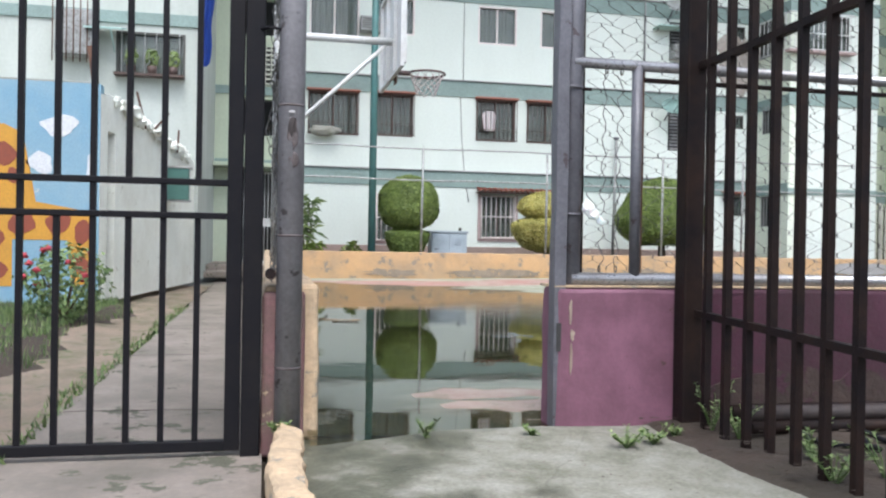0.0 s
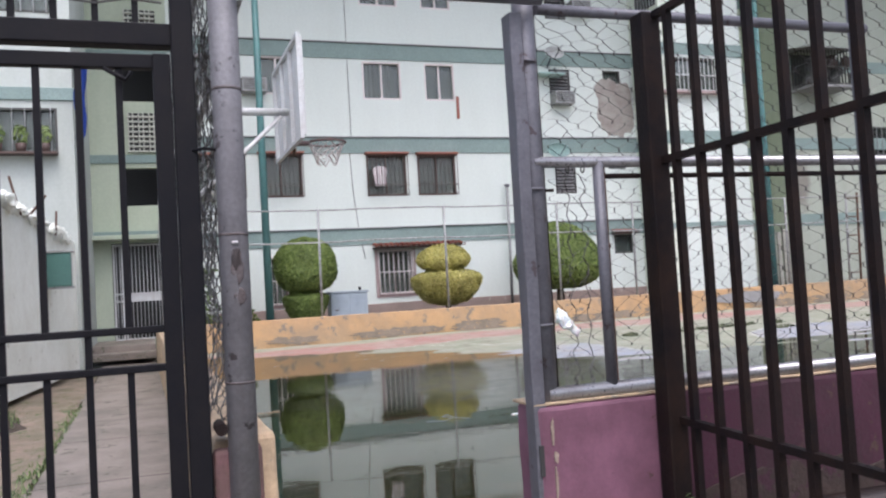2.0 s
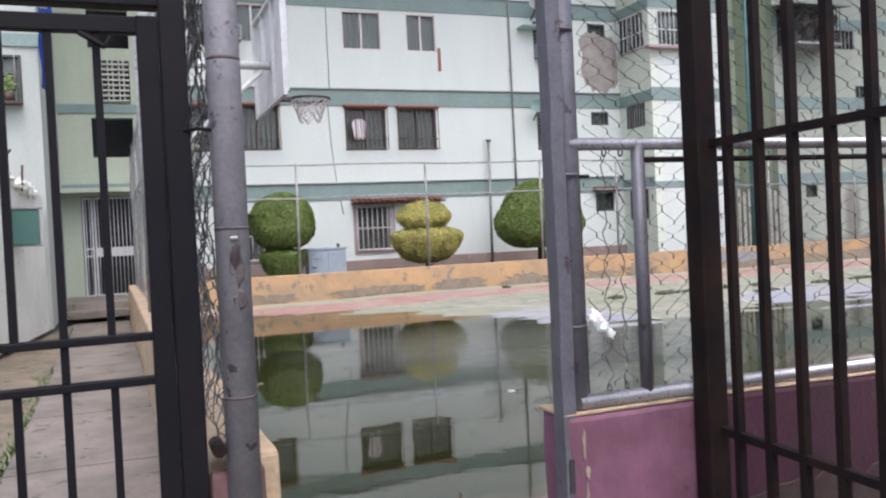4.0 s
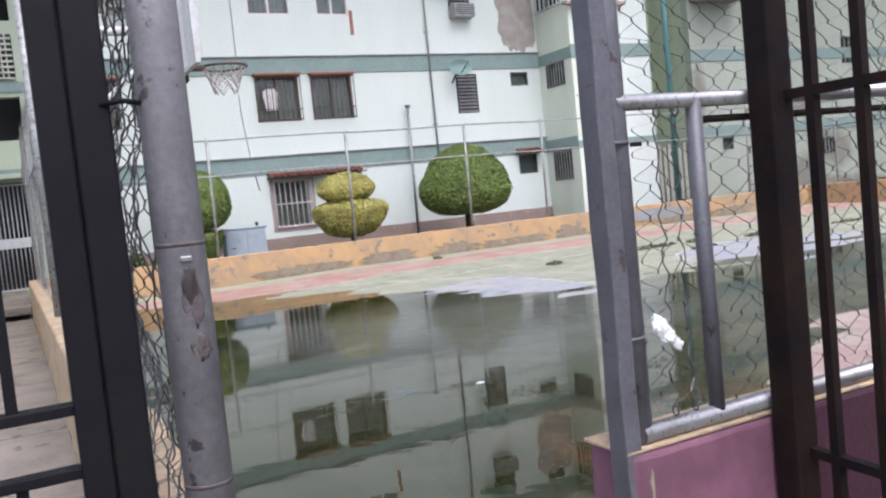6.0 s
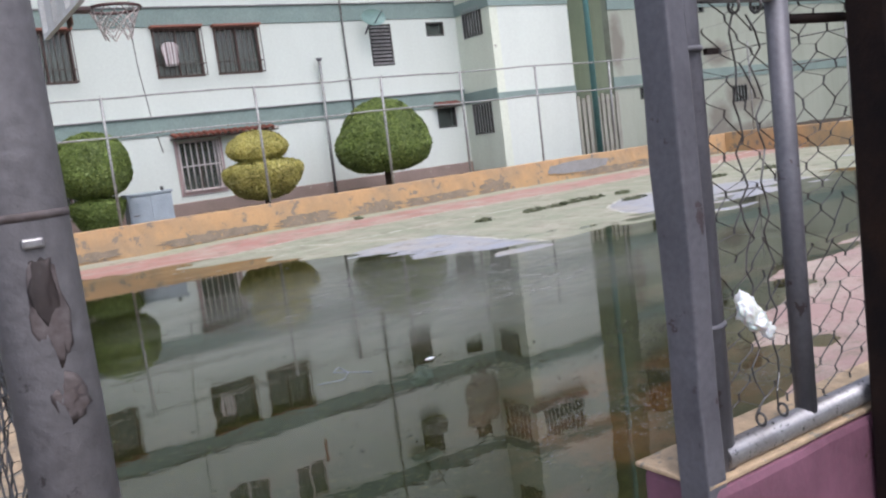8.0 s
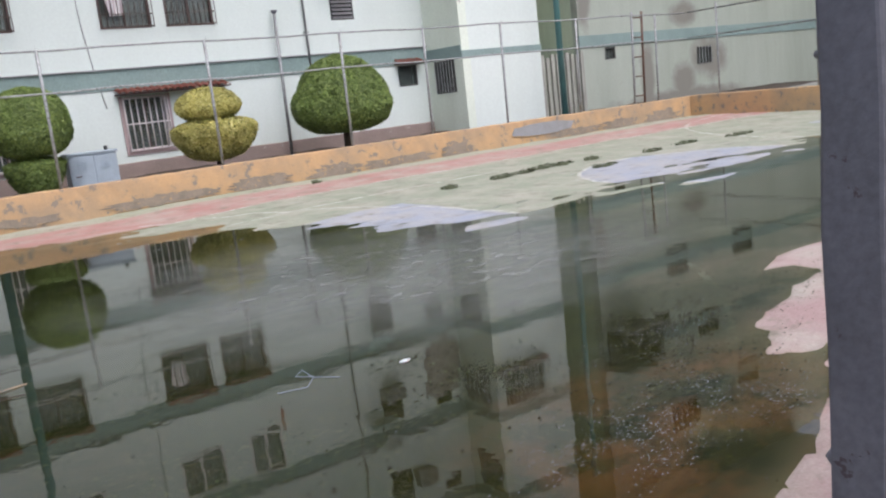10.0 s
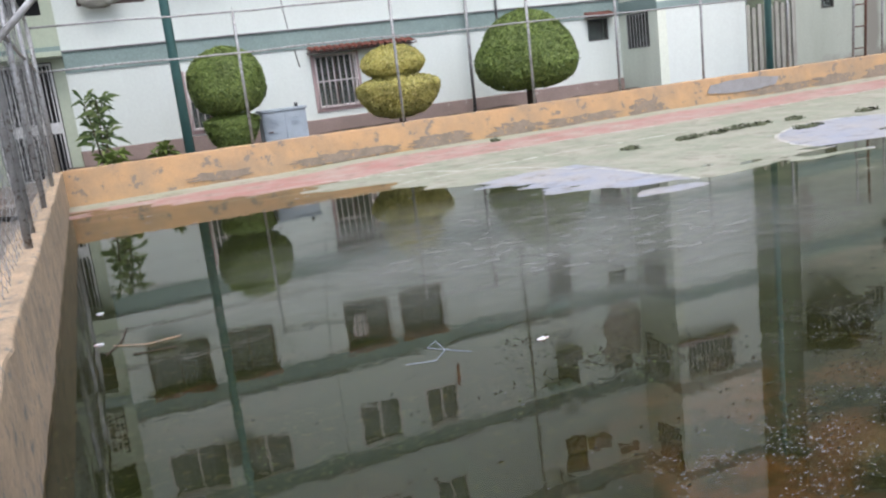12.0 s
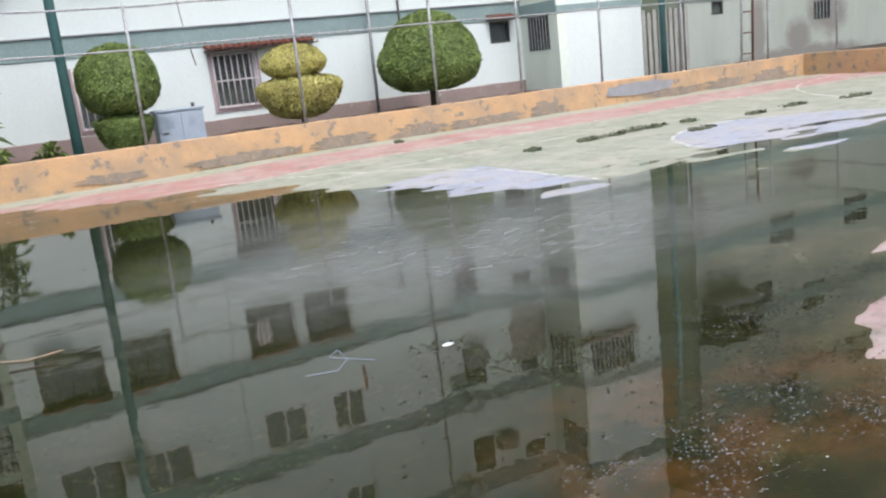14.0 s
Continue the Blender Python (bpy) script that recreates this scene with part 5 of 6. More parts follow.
def clipped_crown(name, cx, cy, prof, n, size, mat, core, parent, label=""):
    """A clipped crown: leaves over a lathe-like outline given as (height, radius), with an uneven skin."""
    z0, z1 = prof[0][0], prof[-1][0]
    rmax = max(r for _, r in prof)
    bm = bmesh.new()
    pts = []
    while len(pts) < n:
        z, a = random.uniform(z0, z1), random.uniform(0, 2 * math.pi)
        r = profile_radius(prof, z)
        if random.random() > 0.25 + 0.75 * r / rmax:
            continue
        cap = random.random()
        rr = r * (random.uniform(0.955, 1.02) if cap < 0.8 else random.random() ** 0.5)
        dz = 0.01
        slope = (profile_radius(prof, min(z + dz, z1)) - profile_radius(prof, max(z - dz, z0))) / (2 * dz)
        nrm = Vector((math.cos(a), math.sin(a), max(-3, min(3, -slope)))).normalized()
        if cap >= 0.8 and abs(slope) < 1.2:
            continue
        f = 1 + 0.07 * noise.fractal(Vector((math.cos(a) * 2.1, math.sin(a) * 2.1, z * 2.4 + cx)), 1.0, 2.0, 4)
        jut = 0.02 * random.random() ** 3
        pts.append((Vector((cx + rr * f * math.cos(a), cy + rr * f * math.sin(a), z + 0.02 * noise.noise(Vector((a * 3, z * 5, cx))))) + nrm * jut, nrm))
    leaves_into(bm, pts, size)
    ob = part(name, bm, mat, parent, label)
    inner = bmesh.new()
    rings = []
    m = 40
    for k in range(15):
        z = z0 + (z1 - z0) * k / 14
        zz = z0 + 0.04 + (z1 - z0 - 0.08) * k / 14
        r = max(0.02, profile_radius(prof, z) * 0.93 - 0.01)
        rings.append([inner.verts.new((cx + r * (1 + 0.07 * noise.fractal(Vector((math.cos(a) * 2.1, math.sin(a) * 2.1, z * 2.4 + cx)), 1.0, 2.0, 4)) * math.cos(a), cy + r * (1 + 0.07 * noise.fractal(Vector((math.cos(a) * 2.1, math.sin(a) * 2.1, z * 2.4 + cx)), 1.0, 2.0, 4)) * math.sin(a), zz)) for a in (2 * math.pi * j / m for j in range(m))])
    for p, q in zip(rings, rings[1:]):
        for j in range(m):
            inner.faces.new((p[j], p[(j + 1) % m], q[(j + 1) % m], q[j])).smooth = True
    inner.faces.new(rings[0][::-1])
    inner.faces.new(rings[-1])
    # Solid core under the leaves; its dark colour stands for shade inside.
    part("inner_foliage_shade", inner, core, ob)
    return ob


def dome_profile(z0, z1, rmax, widest, low, square=2.2):
    """Heights and radii of a clipped dome: round above its widest height, tucked in to low below it."""
    out = []
    for k in range(9):
        u = k / 8
        out.append((z0 + (widest - z0) * u, rmax * (low + (1 - low) * (1 - (1 - u) ** square) ** (1 / square))))
    for k in range(1, 13):
        u = k / 12
        out.append((widest + (z1 - widest) * u, max(0.03, rmax * max(0.0, 1 - u ** square) ** (1 / square))))
    return out


ball = thing("topiary_tree", (4.67, 15.9, 0.45), "clipped green ball-shaped tree with a leafy skirt", "tree", "clipped trees")
part("trunk", tube([(4.67, 15.9, 0.4), (4.66, 15.9, 0.9), (4.67, 15.9, 1.5)], [0.08, 0.07, 0.05], 10), TRUNK, ball)
clipped_crown("crown", 4.70, 15.9, dome_profile(1.16, 2.37, 0.695, 1.72, 0.45, 2.0), 26000, 0.04, LEAF, LEAFCORE, ball)
clipped_crown("skirt", 4.67, 15.88, dome_profile(0.45, 1.16, 0.50, 1.02, 0.4, 1.4), 11000, 0.042, LEAF, LEAFCORE, ball, "darker lower leaf skirt")
gold = thing("topiary_tree", (8.05, 15.9, 0.45), "clipped golden tree in two flat tiers", "tree", "clipped trees")
part("trunk", tube([(8.08, 15.9, 0.4), (8.06, 15.9, 0.7), (8.02, 15.9, 1.6)], [0.07, 0.055, 0.05], 10), TRUNK, gold)
clipped_crown("crown", 8.0, 15.9, dome_profile(1.44, 2.08, 0.625, 1.70, 0.3, 1.9), 12000, 0.042, LEAFYELLOW, LEAFCOREYELLOW, gold)
clipped_crown("skirt", 8.05, 15.9, dome_profile(0.64, 1.50, 0.84, 1.27, 0.18, 1.8), 17000, 0.042, LEAFYELLOW, LEAFCOREYELLOW, gold, "wider golden lower tier")
dome_tree = thing("topiary_tree", (11.05, 15.9, 0.45), "wide clipped green dome tree on a short trunk", "tree", "clipped trees")
part("trunk", tube([(11.08, 15.9, 0.4), (11.06, 15.9, 0.8), (11.04, 15.9, 1.5)], [0.11, 0.085, 0.07], 10), TRUNK, dome_tree)
for a, b in ((-0.5, 1.4), (0.55, 1.45), (0.15, 1.5)):
    part("limb", tube([(11.05, 15.9, 0.85), (11.05 + a * 0.5, 15.9, 1.1), (11.05 + a, 15.85, b)], [0.05, 0.04, 0.02], 8), TRUNK, dome_tree)
clipped_crown("crown", 11.03, 15.9, dome_profile(0.86, 2.53, 1.09, 1.38, 0.36, 1.8), 36000, 0.042, LEAF, LEAFCORE, dome_tree)


def strap_plant(name, x, y, z, h, n, label, category, spread=0.35, mat=LEAFWILD, stems=4, width=0.03):
    p = thing(name, (x, y, z), label, category)
    tops = []
    for k in range(stems):
        a = 6.28 * k / stems + x
        top = (x + 0.4 * spread * math.cos(a), y + 0.4 * spread * math.sin(a), z + h * (0.55 + 0.35 * (k % 2)))
        part("stem", tube([(x + 0.02 * math.cos(a), y + 0.02 * math.sin(a), z - 0.03), top], [0.012, 0.007], 6), TRUNK, p)
        tops.append(top)
    bm = bmesh.new()
    for j in range(n):
        tx, ty, tz = tops[j % stems]
        a, el = random.uniform(0, 6.28), random.uniform(-0.2, 1.1)
        ln = spread * random.uniform(0.6, 1.1)
        d = Vector((math.cos(a) * math.cos(el), math.sin(a) * math.cos(el), math.sin(el)))
        s = d.cross(Vector((0, 0, 1))).normalized() * width
        b0 = Vector((tx, ty, tz + random.uniform(-0.25, 0.05) * h))
        mid, tip = b0 + d * ln * 0.55, b0 + d * ln + Vector((0, 0, -0.35 * ln))
        q = [bm.verts.new(c) for c in (b0 - s * 0.4, b0 + s * 0.4, mid + s, tip, mid - s)]
        bm.faces.new(q)
    part("leaves", bm, mat, p)
    return p


strap_plant("dracaena", 2.35, 15.75, 0.45, 1.35, 130, "leggy dracaena plant with drooping strap leaves", "plant", 0.38, LEAFWILD, 7, 0.016)
strap_plant("shrub", 2.45, 15.4, 0.45, 0.32, 70, "low leafy shrub in the planting strip", "plant", 0.3, LEAF, 5)
strap_plant("shrub", 3.35, 15.6, 0.45, 0.32, 60, "small leafy shrub in the planting strip", "plant", 0.26, LEAF, 5)


def small_weed(x, y, z, r, h, stems):
    """Thin arching stalks with many small leaflets."""
    w = thing("weed", (x, y, z), "small pale green weed growing from the concrete edge", "weed")
    bm = bmesh.new()
    for k in range(stems):
        a = 6.28 * k / stems + random.uniform(-0.5, 0.5)
        f = random.uniform(0.5, 1.0)
        pts = [Vector((x + r * f * u * math.cos(a), y + r * f * u * math.sin(a), z - 0.02 + (h + 0.02) * f * (1.6 * u - 0.6 * u * u))) for u in (0, 0.35, 0.7, 1.0)]
        part("stem", tube(pts, [0.0028, 0.0022, 0.0018, 0.001], 5), LEAFWILD, w)
        for q in range(16):
            u = random.uniform(0.15, 1.0)
            c = pts[0].lerp(pts[-1], u)
            c.z = z - 0.02 + (h + 0.02) * f * (1.6 * u - 0.6 * u * u)
            b2, el = random.uniform(0, 6.28), random.uniform(-0.3, 0.9)
            d = Vector((math.cos(b2) * math.cos(el), math.sin(b2) * math.cos(el), math.sin(el))) * random.uniform(0.012, 0.026)
            s = d.cross(Vector((0, 0, 1))).normalized() * d.length * 0.3
            bm.faces.new([bm.verts.new(v) for v in (c, c + d * 0.5 + s, c + d, c + d * 0.5 - s)])
    part("leaves", bm, LEAFPALE, w)


for x, y, r, h, n in ((2.80, -0.40, 0.10, 0.05, 12), (2.93, -0.36, 0.08, 0.045, 9), (3.27, -0.2, 0.11, 0.19, 11), (3.31, -0.34, 0.09, 0.13, 8), (3.36, -0.75, 0.13, 0.15, 12), (3.25, -1.0, 0.13, 0.13, 12), (2.07, -0.14, 0.05, 0.06, 9), (3.48, -0.95, 0.12, 0.16, 10), (1.5, -0.03, 0.06, 0.05, 12), (3.08, -0.24, 0.06, 0.03, 7), (2.5, -0.16, 0.04, 0.02, 6)):
    small_weed(x, y, 0.03, r, h, n)
bush = thing("flower_bush", (-0.42, 5.2, 0.03), "leafy bush with red flowers beside the alley", "bush")
for k in range(5):
    part("stem", tube([(-0.42, 5.2, 0.0), (-0.42 + 0.25 * math.cos(k * 1.3), 5.2 + 0.2 * math.sin(k * 1.3), 0.45)], [0.012, 0.006], 6), TRUNK, bush)
lb = bmesh.new()
leaves_into(lb, crown_points((-0.42, 5.2, 0.36), (0.34, 0.34, 0.32), 1100, 0, 0.5), 0.05)
part("leaves", lb, LEAFWILD, bush)
for k in range(16):
    a = k * 2.4
    part("blossom", lump((-0.42 + 0.30 * math.cos(a), 5.2 - 0.25 + 0.22 * math.sin(a), 0.32 + 0.024 * k), (0.03, 0.03, 0.024), k * 1.3, 0.8, 2), FLOWER, bush, "red blossom")
gb = bmesh.new()
for _ in range(26000):
    x, y = random.uniform(-2.6, 0.55), random.uniform(-1.0, 8.0)
    if x > -0.12 - 0.12 * math.sin(y * 1.7) - 0.25 * random.random() ** 2 and not 0.38 + 0.03 * math.sin(y * 3) < x < 0.50:
        continue
    a, h = random.uniform(0, 6.28), random.uniform(0.03, 0.11)
    d = Vector((math.cos(a), math.sin(a), 0)) * 0.007
    b0 = Vector((x, y, -0.02 if x < -0.3 else -0.08))
    h *= 1.0 if x < 0.3 else 0.5
    gb.faces.new([gb.verts.new(c) for c in (b0 - d, b0 + d, b0 + Vector((d.y * 4, d.x * 4, h)))])
solid("grass", gb, LEAFWILD, "rough green grass on the alley verge", "grass", "stuff")

# ---- service cabinet, poles and facade fittings ----
cab = thing("utility_cabinet", (5.76, 16.45, 0.44), "pale blue-grey metal service cabinet with louvred doors", "cabinet")
part("body", box(5.32, 6.2, 16.3, 16.7, 0.40, 1.06, 0.01), BOXMAT, cab)
part("lid", box(5.29, 6.23, 16.27, 16.73, 1.06, 1.11, 0.012), BOXMAT, cab)
for x0, x1 in ((5.35, 5.75), (5.77, 6.17)):
    d = part("door", box(x0, x1, 16.285, 16.3, 0.46, 1.03, 0.004), BOXMAT, cab)
    for k in range(5):
        part("louvre", box(x0 + 0.12, x1 - 0.12, 16.275, 16.288, 0.78 + 0.035 * k, 0.795 + 0.035 * k), BOXMAT, d)
part("handle", box(5.40, 5.50, 16.268, 16.286, 0.66, 0.68), RUST, cab)
part("top_knob", tube([(6.05, 16.4, 1.11), (6.05, 16.4, 1.19)], [0.03, 0.04], 10), DARKFRAME, cab)

for x, y, h in ((3.76, 15.2, 9.6), (17.3, 15.43, 9.6)):
    lp = thing("light_pole", (x, y, 0.45), "tall green painted steel light pole", "pole", "green poles")
    part("shaft", tube([(x, y, 0.4), (x, y, h)], [0.085, 0.065], 14), GREENPOLE, lp)
    part("collar", tube([(x, y, 0.4), (x, y, 0.56)], 0.10, 14), GREENPOLE, lp)
vent = thing("vent_pipe", (10.62, 17.75, 0.45), "thin grey vent pipe with a cap", "pipe")
part("shaft", tube([(10.5, 17.6, 0.4), (10.62, 17.75, 3.66)], 0.036, 10), FENCEGREY, vent)
part("cap", tube([(10.62, 17.75, 3.66), (10.62, 17.75, 3.73)], [0.05, 0.085], 12), GALV, vent)
down = thing("drain_pipe", (11.45, 17.88, 2.6), "grey rainwater pipe down the facade", "pipe")
part("shaft", tube([(11.45, 17.88, 2.35), (11.45, 17.88, 13.1)], 0.024, 10), FENCEGREY, down)
for z in (3.2, 5.6, 8.0, 10.4):
    part("bracket", box(11.40, 11.50, 17.85, 17.94, z, z + 0.03), FENCEGREY, down)
cable = thing("wall_cable", (6.45, 17.9, 3.0), "thin grey cable hanging down the facade", "cable")
part("strand", tube([(6.35, 17.92, 4.7), (6.4, 17.92, 3.6), (6.5, 17.92, 2.6), (6.62, 17.92, 1.9)], 0.01, 6), FENCEGREY, cable)
part("strand", tube([(6.42, 17.92, 9.5), (6.42, 17.92, 5.0)], 0.008, 6), FENCEGREY, cable)


def tile_awning(x0, x1, z, y, depth, n):
    aw = thing("tile_awning", ((x0 + x1) / 2, y, z), "small red clay tile awning over a window", "awning", "tile awnings")
    part("board", box(x0, x1, y - depth, y + 0.0, z - 0.03, z - 0.005), BROWNFRAME, aw)
    w = (x1 - x0) / n
    first = None
    for k in range(n):
        x = x0 + w * (k + 0.5)
        if first is None:
            bm = bmesh.new()
            rings = []
            for t in range(3):
                yy, zz = y + 0.01 - (depth + 0.06) * t / 2, z + 0.10 - 0.11 * t / 2
                rings.append([bm.verts.new((x + (w * 0.5 - 0.004 * t) * math.cos(a), yy, zz + 0.04 * math.sin(a))) for a in (math.pi * j / 6 for j in range(7))])
            for p, q in zip(rings, rings[1:]):
                for j in range(6):
                    bm.faces.new((p[j], p[j + 1], q[j + 1], q[j]))
            bmesh.ops.solidify(bm, geom=bm.faces[:], thickness=0.012)
            first = part("tile", bm, TILE, aw)
            ox = x
        else:
            share("tile", first, aw, (x - ox, 0, 0.004 * math.sin(k * 2.7)))


tile_awning(6.82, 9.25, 2.17, FY, 0.36, 17)
tile_awning(13.85, 14.62, 2.30, FY, 0.28, 6)
cage = thing("balcony_cage", (21.1, 17.1, 6.4), "dark rusty cage crammed with things on the far wing", "balcony cage")
part("floor", box(20.25, 21.95, 16.6, 17.49, 6.38, 6.46, 0.01), PATCH, cage)
# Shade behind the cage, painted as a near-black sheet.
part("back", box(20.3, 21.9, 17.40, 17.48, 6.46, 7.55), DARK_AND_SHADE, cage, "near-black sheet painted as room shade behind the cage")
for k in range(15):
    x = 20.28 + 1.64 * k / 14
    part("bar", tube([(x, 16.63, 6.46), (x, 16.63, 7.6)], 0.014, 5), DARKFRAME, cage)
for k in range(1, 7):
    y = 16.63 + 0.84 * k / 7
    for x in (20.28, 21.92):
        part("bar", tube([(x, y, 6.46), (x, y, 7.6)], 0.014, 5), DARKFRAME, cage)
for z in (6.5, 7.0, 7.58):
    part("rail", tube([(20.28, 17.48, z), (20.28, 16.63, z), (21.92, 16.63, z), (21.92, 17.48, z)], 0.018, 6), DARKFRAME, cage)
for k in range(9):
    part("bundle", lump((20.45 + 0.17 * k, 16.95 + 0.12 * math.sin(k * 2.1), 6.62 + 0.1 * abs(math.sin(k * 1.7)) + 0.25 * (k % 3)), (0.17, 0.16, 0.2), k * 1.9, 0.6, 2), (DARKFRAME, DARK_AND_SHADE, BROWNFRAME)[k % 3], cage, "dark stored bundle")
roof_sheet = box(19.9, 22.1, 16.3, 17.48, 7.66, 7.69)
bmesh.ops.rotate(roof_sheet, verts=roof_sheet.verts, cent=(21, 17.48, 7.68), matrix=Matrix.Rotation(radians(9), 3, "X"))
part("roof_sheet", roof_sheet, FENCEGREY, cage, "sloping grey metal roof sheet")


def dish(x, z, r, material):
    d = thing("satellite_dish", (x, FY - 0.3, z), "pale teal satellite dish on a wall bracket", "satellite dish", "dishes")
    bm = bmesh.new()
    rings = []
    for i in range(6):
        q = i / 5
        rings.append([bm.verts.new((x + r * q * math.cos(a), FY - 0.42 - 0.10 * r * (1 - q * q) * -3 + 0.15 * r * q * math.sin(a), z + 0.62 * r * q * math.sin(a))) for a in (2 * math.pi * k / 24 for k in range(24))] if i else [bm.verts.new((x, FY - 0.42 + 0.3 * r, z))])
    for k in range(24):
        bm.faces.new((rings[0][0], rings[1][k], rings[1][(k + 1) % 24]))
    for p, q in zip(rings[1:], rings[2:]):
        for k in range(24):
            bm.faces.new((p[k], q[k], q[(k + 1) % 24], p[(k + 1) % 24]))
    bmesh.ops.solidify(bm, geom=bm.faces[:], thickness=0.012)
    part("reflector", bm, material, d)
    part("arm", tube([(x, FY - 0.3, z), (x - 0.05, FY + 0.02, z - 0.35)], 0.02, 8), GALV, d)
    part("feed_arm", tube([(x, FY - 0.35, z - 0.2), (x + 0.05, FY - 0.8, z + 0.1)], 0.012, 6), GALV, d)


dish(12.15, 4.62, 0.34, TEAL)
dish(12.2, 7.35, 0.30, WHITESTEEL)
dish(12.0, 9.6, 0.28, WHITESTEEL)
sun_hood = thing("window_hood", (12.1, FY, 7.0), "pale teal sheet hood over a window", "hood")
part("sheet", box(11.7, 12.5, FY - 0.45, FY, 6.75, 6.78), TEAL, sun_hood)
cloth = thing("hanging_cloth", (7.15, FY - 0.2, 3.8), "striped white shirt hanging in a barred window", "cloth")
outline = ((-0.09, 0.25), (0.09, 0.25), (0.20, 0.16), (0.155, 0.03), (0.125, 0.06), (0.14, -0.26), (-0.13, -0.27), (-0.12, 0.06), (-0.15, 0.02), (-0.20, 0.15))
sb = bmesh.new()
sf = sb.faces.new([sb.verts.new((7.10 + a, FY - 0.12, 4.02 + c)) for a, c in outline][::-1])
bmesh.ops.triangulate(sb, faces=sb.faces[:])
bmesh.ops.subdivide_edges(sb, edges=sb.edges[:], cuts=4, use_grid_fill=True)
for v in sb.verts:
    v.co.y += 0.03 * math.sin(v.co.x * 38 + v.co.z * 3) * (0.3 + 2.0 * abs(v.co.z - 4.27))
bmesh.ops.solidify(sb, geom=sb.faces[:], thickness=0.006)
part("shirt", sb, SHIRT, cloth)
strap = thing("hanging_strap", (9.32, FY - 0.04, 5.5), "orange cloth strip hanging below a window", "cloth strip")
part("strip", box(9.36, 9.44, FY - 0.03, FY - 0.012, 5.55, 6.15, 0.004), TILE, strap)
bundle = thing("bundle", (2.75, FY - 0.25, 3.45), "grey cloth bundle on a window grille", "bundle")
part("cloth", lump((2.85, FY - 0.22, 3.56), (0.38, 0.14, 0.13), 5, 0.4), CONCRETE, bundle)
for x, z in ((4.0, 6.1), (13.2, 8.55), (12.5, 5.95)):
    ac = thing("air_conditioner", (x, FY - 0.15, z), "grey window air conditioner box", "air conditioner", "air conditioners")
    part("casing", box(x - 0.3, x + 0.3, FY - 0.35, FY + 0.1, z, z + 0.36, 0.015), FENCEGREY, ac)
    for k in range(5):
        part("fin", box(x - 0.26, x + 0.26, FY - 0.36, FY - 0.35, z + 0.06 + 0.055 * k, z + 0.08 + 0.055 * k), DARKFRAME, ac)


def stain_patch(name, pts, y, parent, axis="y"):
    bm = bmesh.new()
    ring = [bm.verts.new((a, y, z) if axis == "y" else (y, a, z)) for a, z in pts]
    f = bm.faces.new(ring)
    ext = bmesh.ops.extrude_face_region(bm, geom=[f])
    d = (0, -0.006, 0) if axis == "y" else (-0.006, 0, 0)
    bmesh.ops.translate(bm, vec=d, verts=[v for v in ext["geom"] if isinstance(v, bmesh.types.BMVert)])
    bmesh.ops.recalc_face_normals(bm, faces=bm.faces)
    return part(name, bm, STAINED, parent, "bare sooty brickwork where the plaster fell off")


def flat_patch(pts, y):
    bm = bmesh.new()
    f = bm.faces.new([bm.verts.new((x, y, z)) for x, z in pts])
    ext = bmesh.ops.extrude_face_region(bm, geom=[f])
    bmesh.ops.translate(bm, vec=(0, -0.003, 0), verts=[v for v in ext["geom"] if isinstance(v, bmesh.types.BMVert)])
    bmesh.ops.recalc_face_normals(bm, faces=bm.faces)
    return bm


patch_edge = []
for k in range(90):
    q = 2 * math.pi * k / 90
    wob = 1 + 0.38 * noise.fractal(Vector((1.6 * math.cos(q), 1.6 * math.sin(q), 7.3)), 1.0, 2.0, 5)
    patch_edge.append((min(14.86, 14.28 + 0.62 * wob * math.cos(q)), max(5.06, 6.0 + 0.95 * wob * math.sin(q))))
stain_patch("bare_brick", patch_edge, FY - 0.002, wall_front)
GREYBOARD = surface("weathered_grey_board", (0.40, 0.40, 0.35), (0.22, 0.21, 0.18), 0.9, stain=3.5, amount=0.95, stretch=(2, 2, 0.4))
shut = thing("barred_screen", (18.7, 17.3, 0.45), "weathered grey barred screen closing the recess", "screen")
for k in range(13):
    x = 17.58 + 0.195 * k
    part("slat", box(x, x + 0.12, 17.28, 17.34, 0.42, 2.14 + 0.05 * math.sin(k * 2.2)), GREYBOARD, shut)
for z in (0.7, 1.9):
    part("crossbar", box(17.56, 20.12, 17.342, 17.39, z, z + 0.08), GREYBOARD, shut)

for cx, rx, rz, sd in ((4.1, 0.5, 0.10, 1.2), (6.4, 0.9, 0.12, 2.3), (8.3, 0.7, 0.17, 3.4), (9.9, 0.55, 0.20, 4.1), (11.4, 0.8, 0.13, 5.6), (13.0, 0.5, 0.22, 6.7), (16.6, 0.9, 0.14, 8.2), (18.3, 0.6, 0.20, 9.9), (19.9, 0.7, 0.24, 11.3)):
    pts = [(cx + rx * math.cos(q) * (1 + 0.5 * noise.fractal(Vector((3 * math.cos(q), 3 * math.sin(q), sd)), 1.0, 2.0, 5)), 0.16 + rz * 0.8 * math.sin(q) * (1 + 0.5 * noise.fractal(Vector((3 * math.cos(q), 3 * math.sin(q), sd)), 1.0, 2.0, 5))) for q in (2 * math.pi * k / 70 for k in range(70))]
    part("peeled_patch", flat_patch(pts, 14.482), BAREKERB, far_kerb, "patch of peeled paint with bare cement")

# ---- houses beside the alley ----
mural = solid("wall_mural", holed_wall(-6.0, -0.5, 0.0, 2.62, 7.3, 7.5, [(-5.2, -4.3, 0.0, 2.0)]), MURALBLUE, "low house wall with a faded blue mural", "wall", "structure")


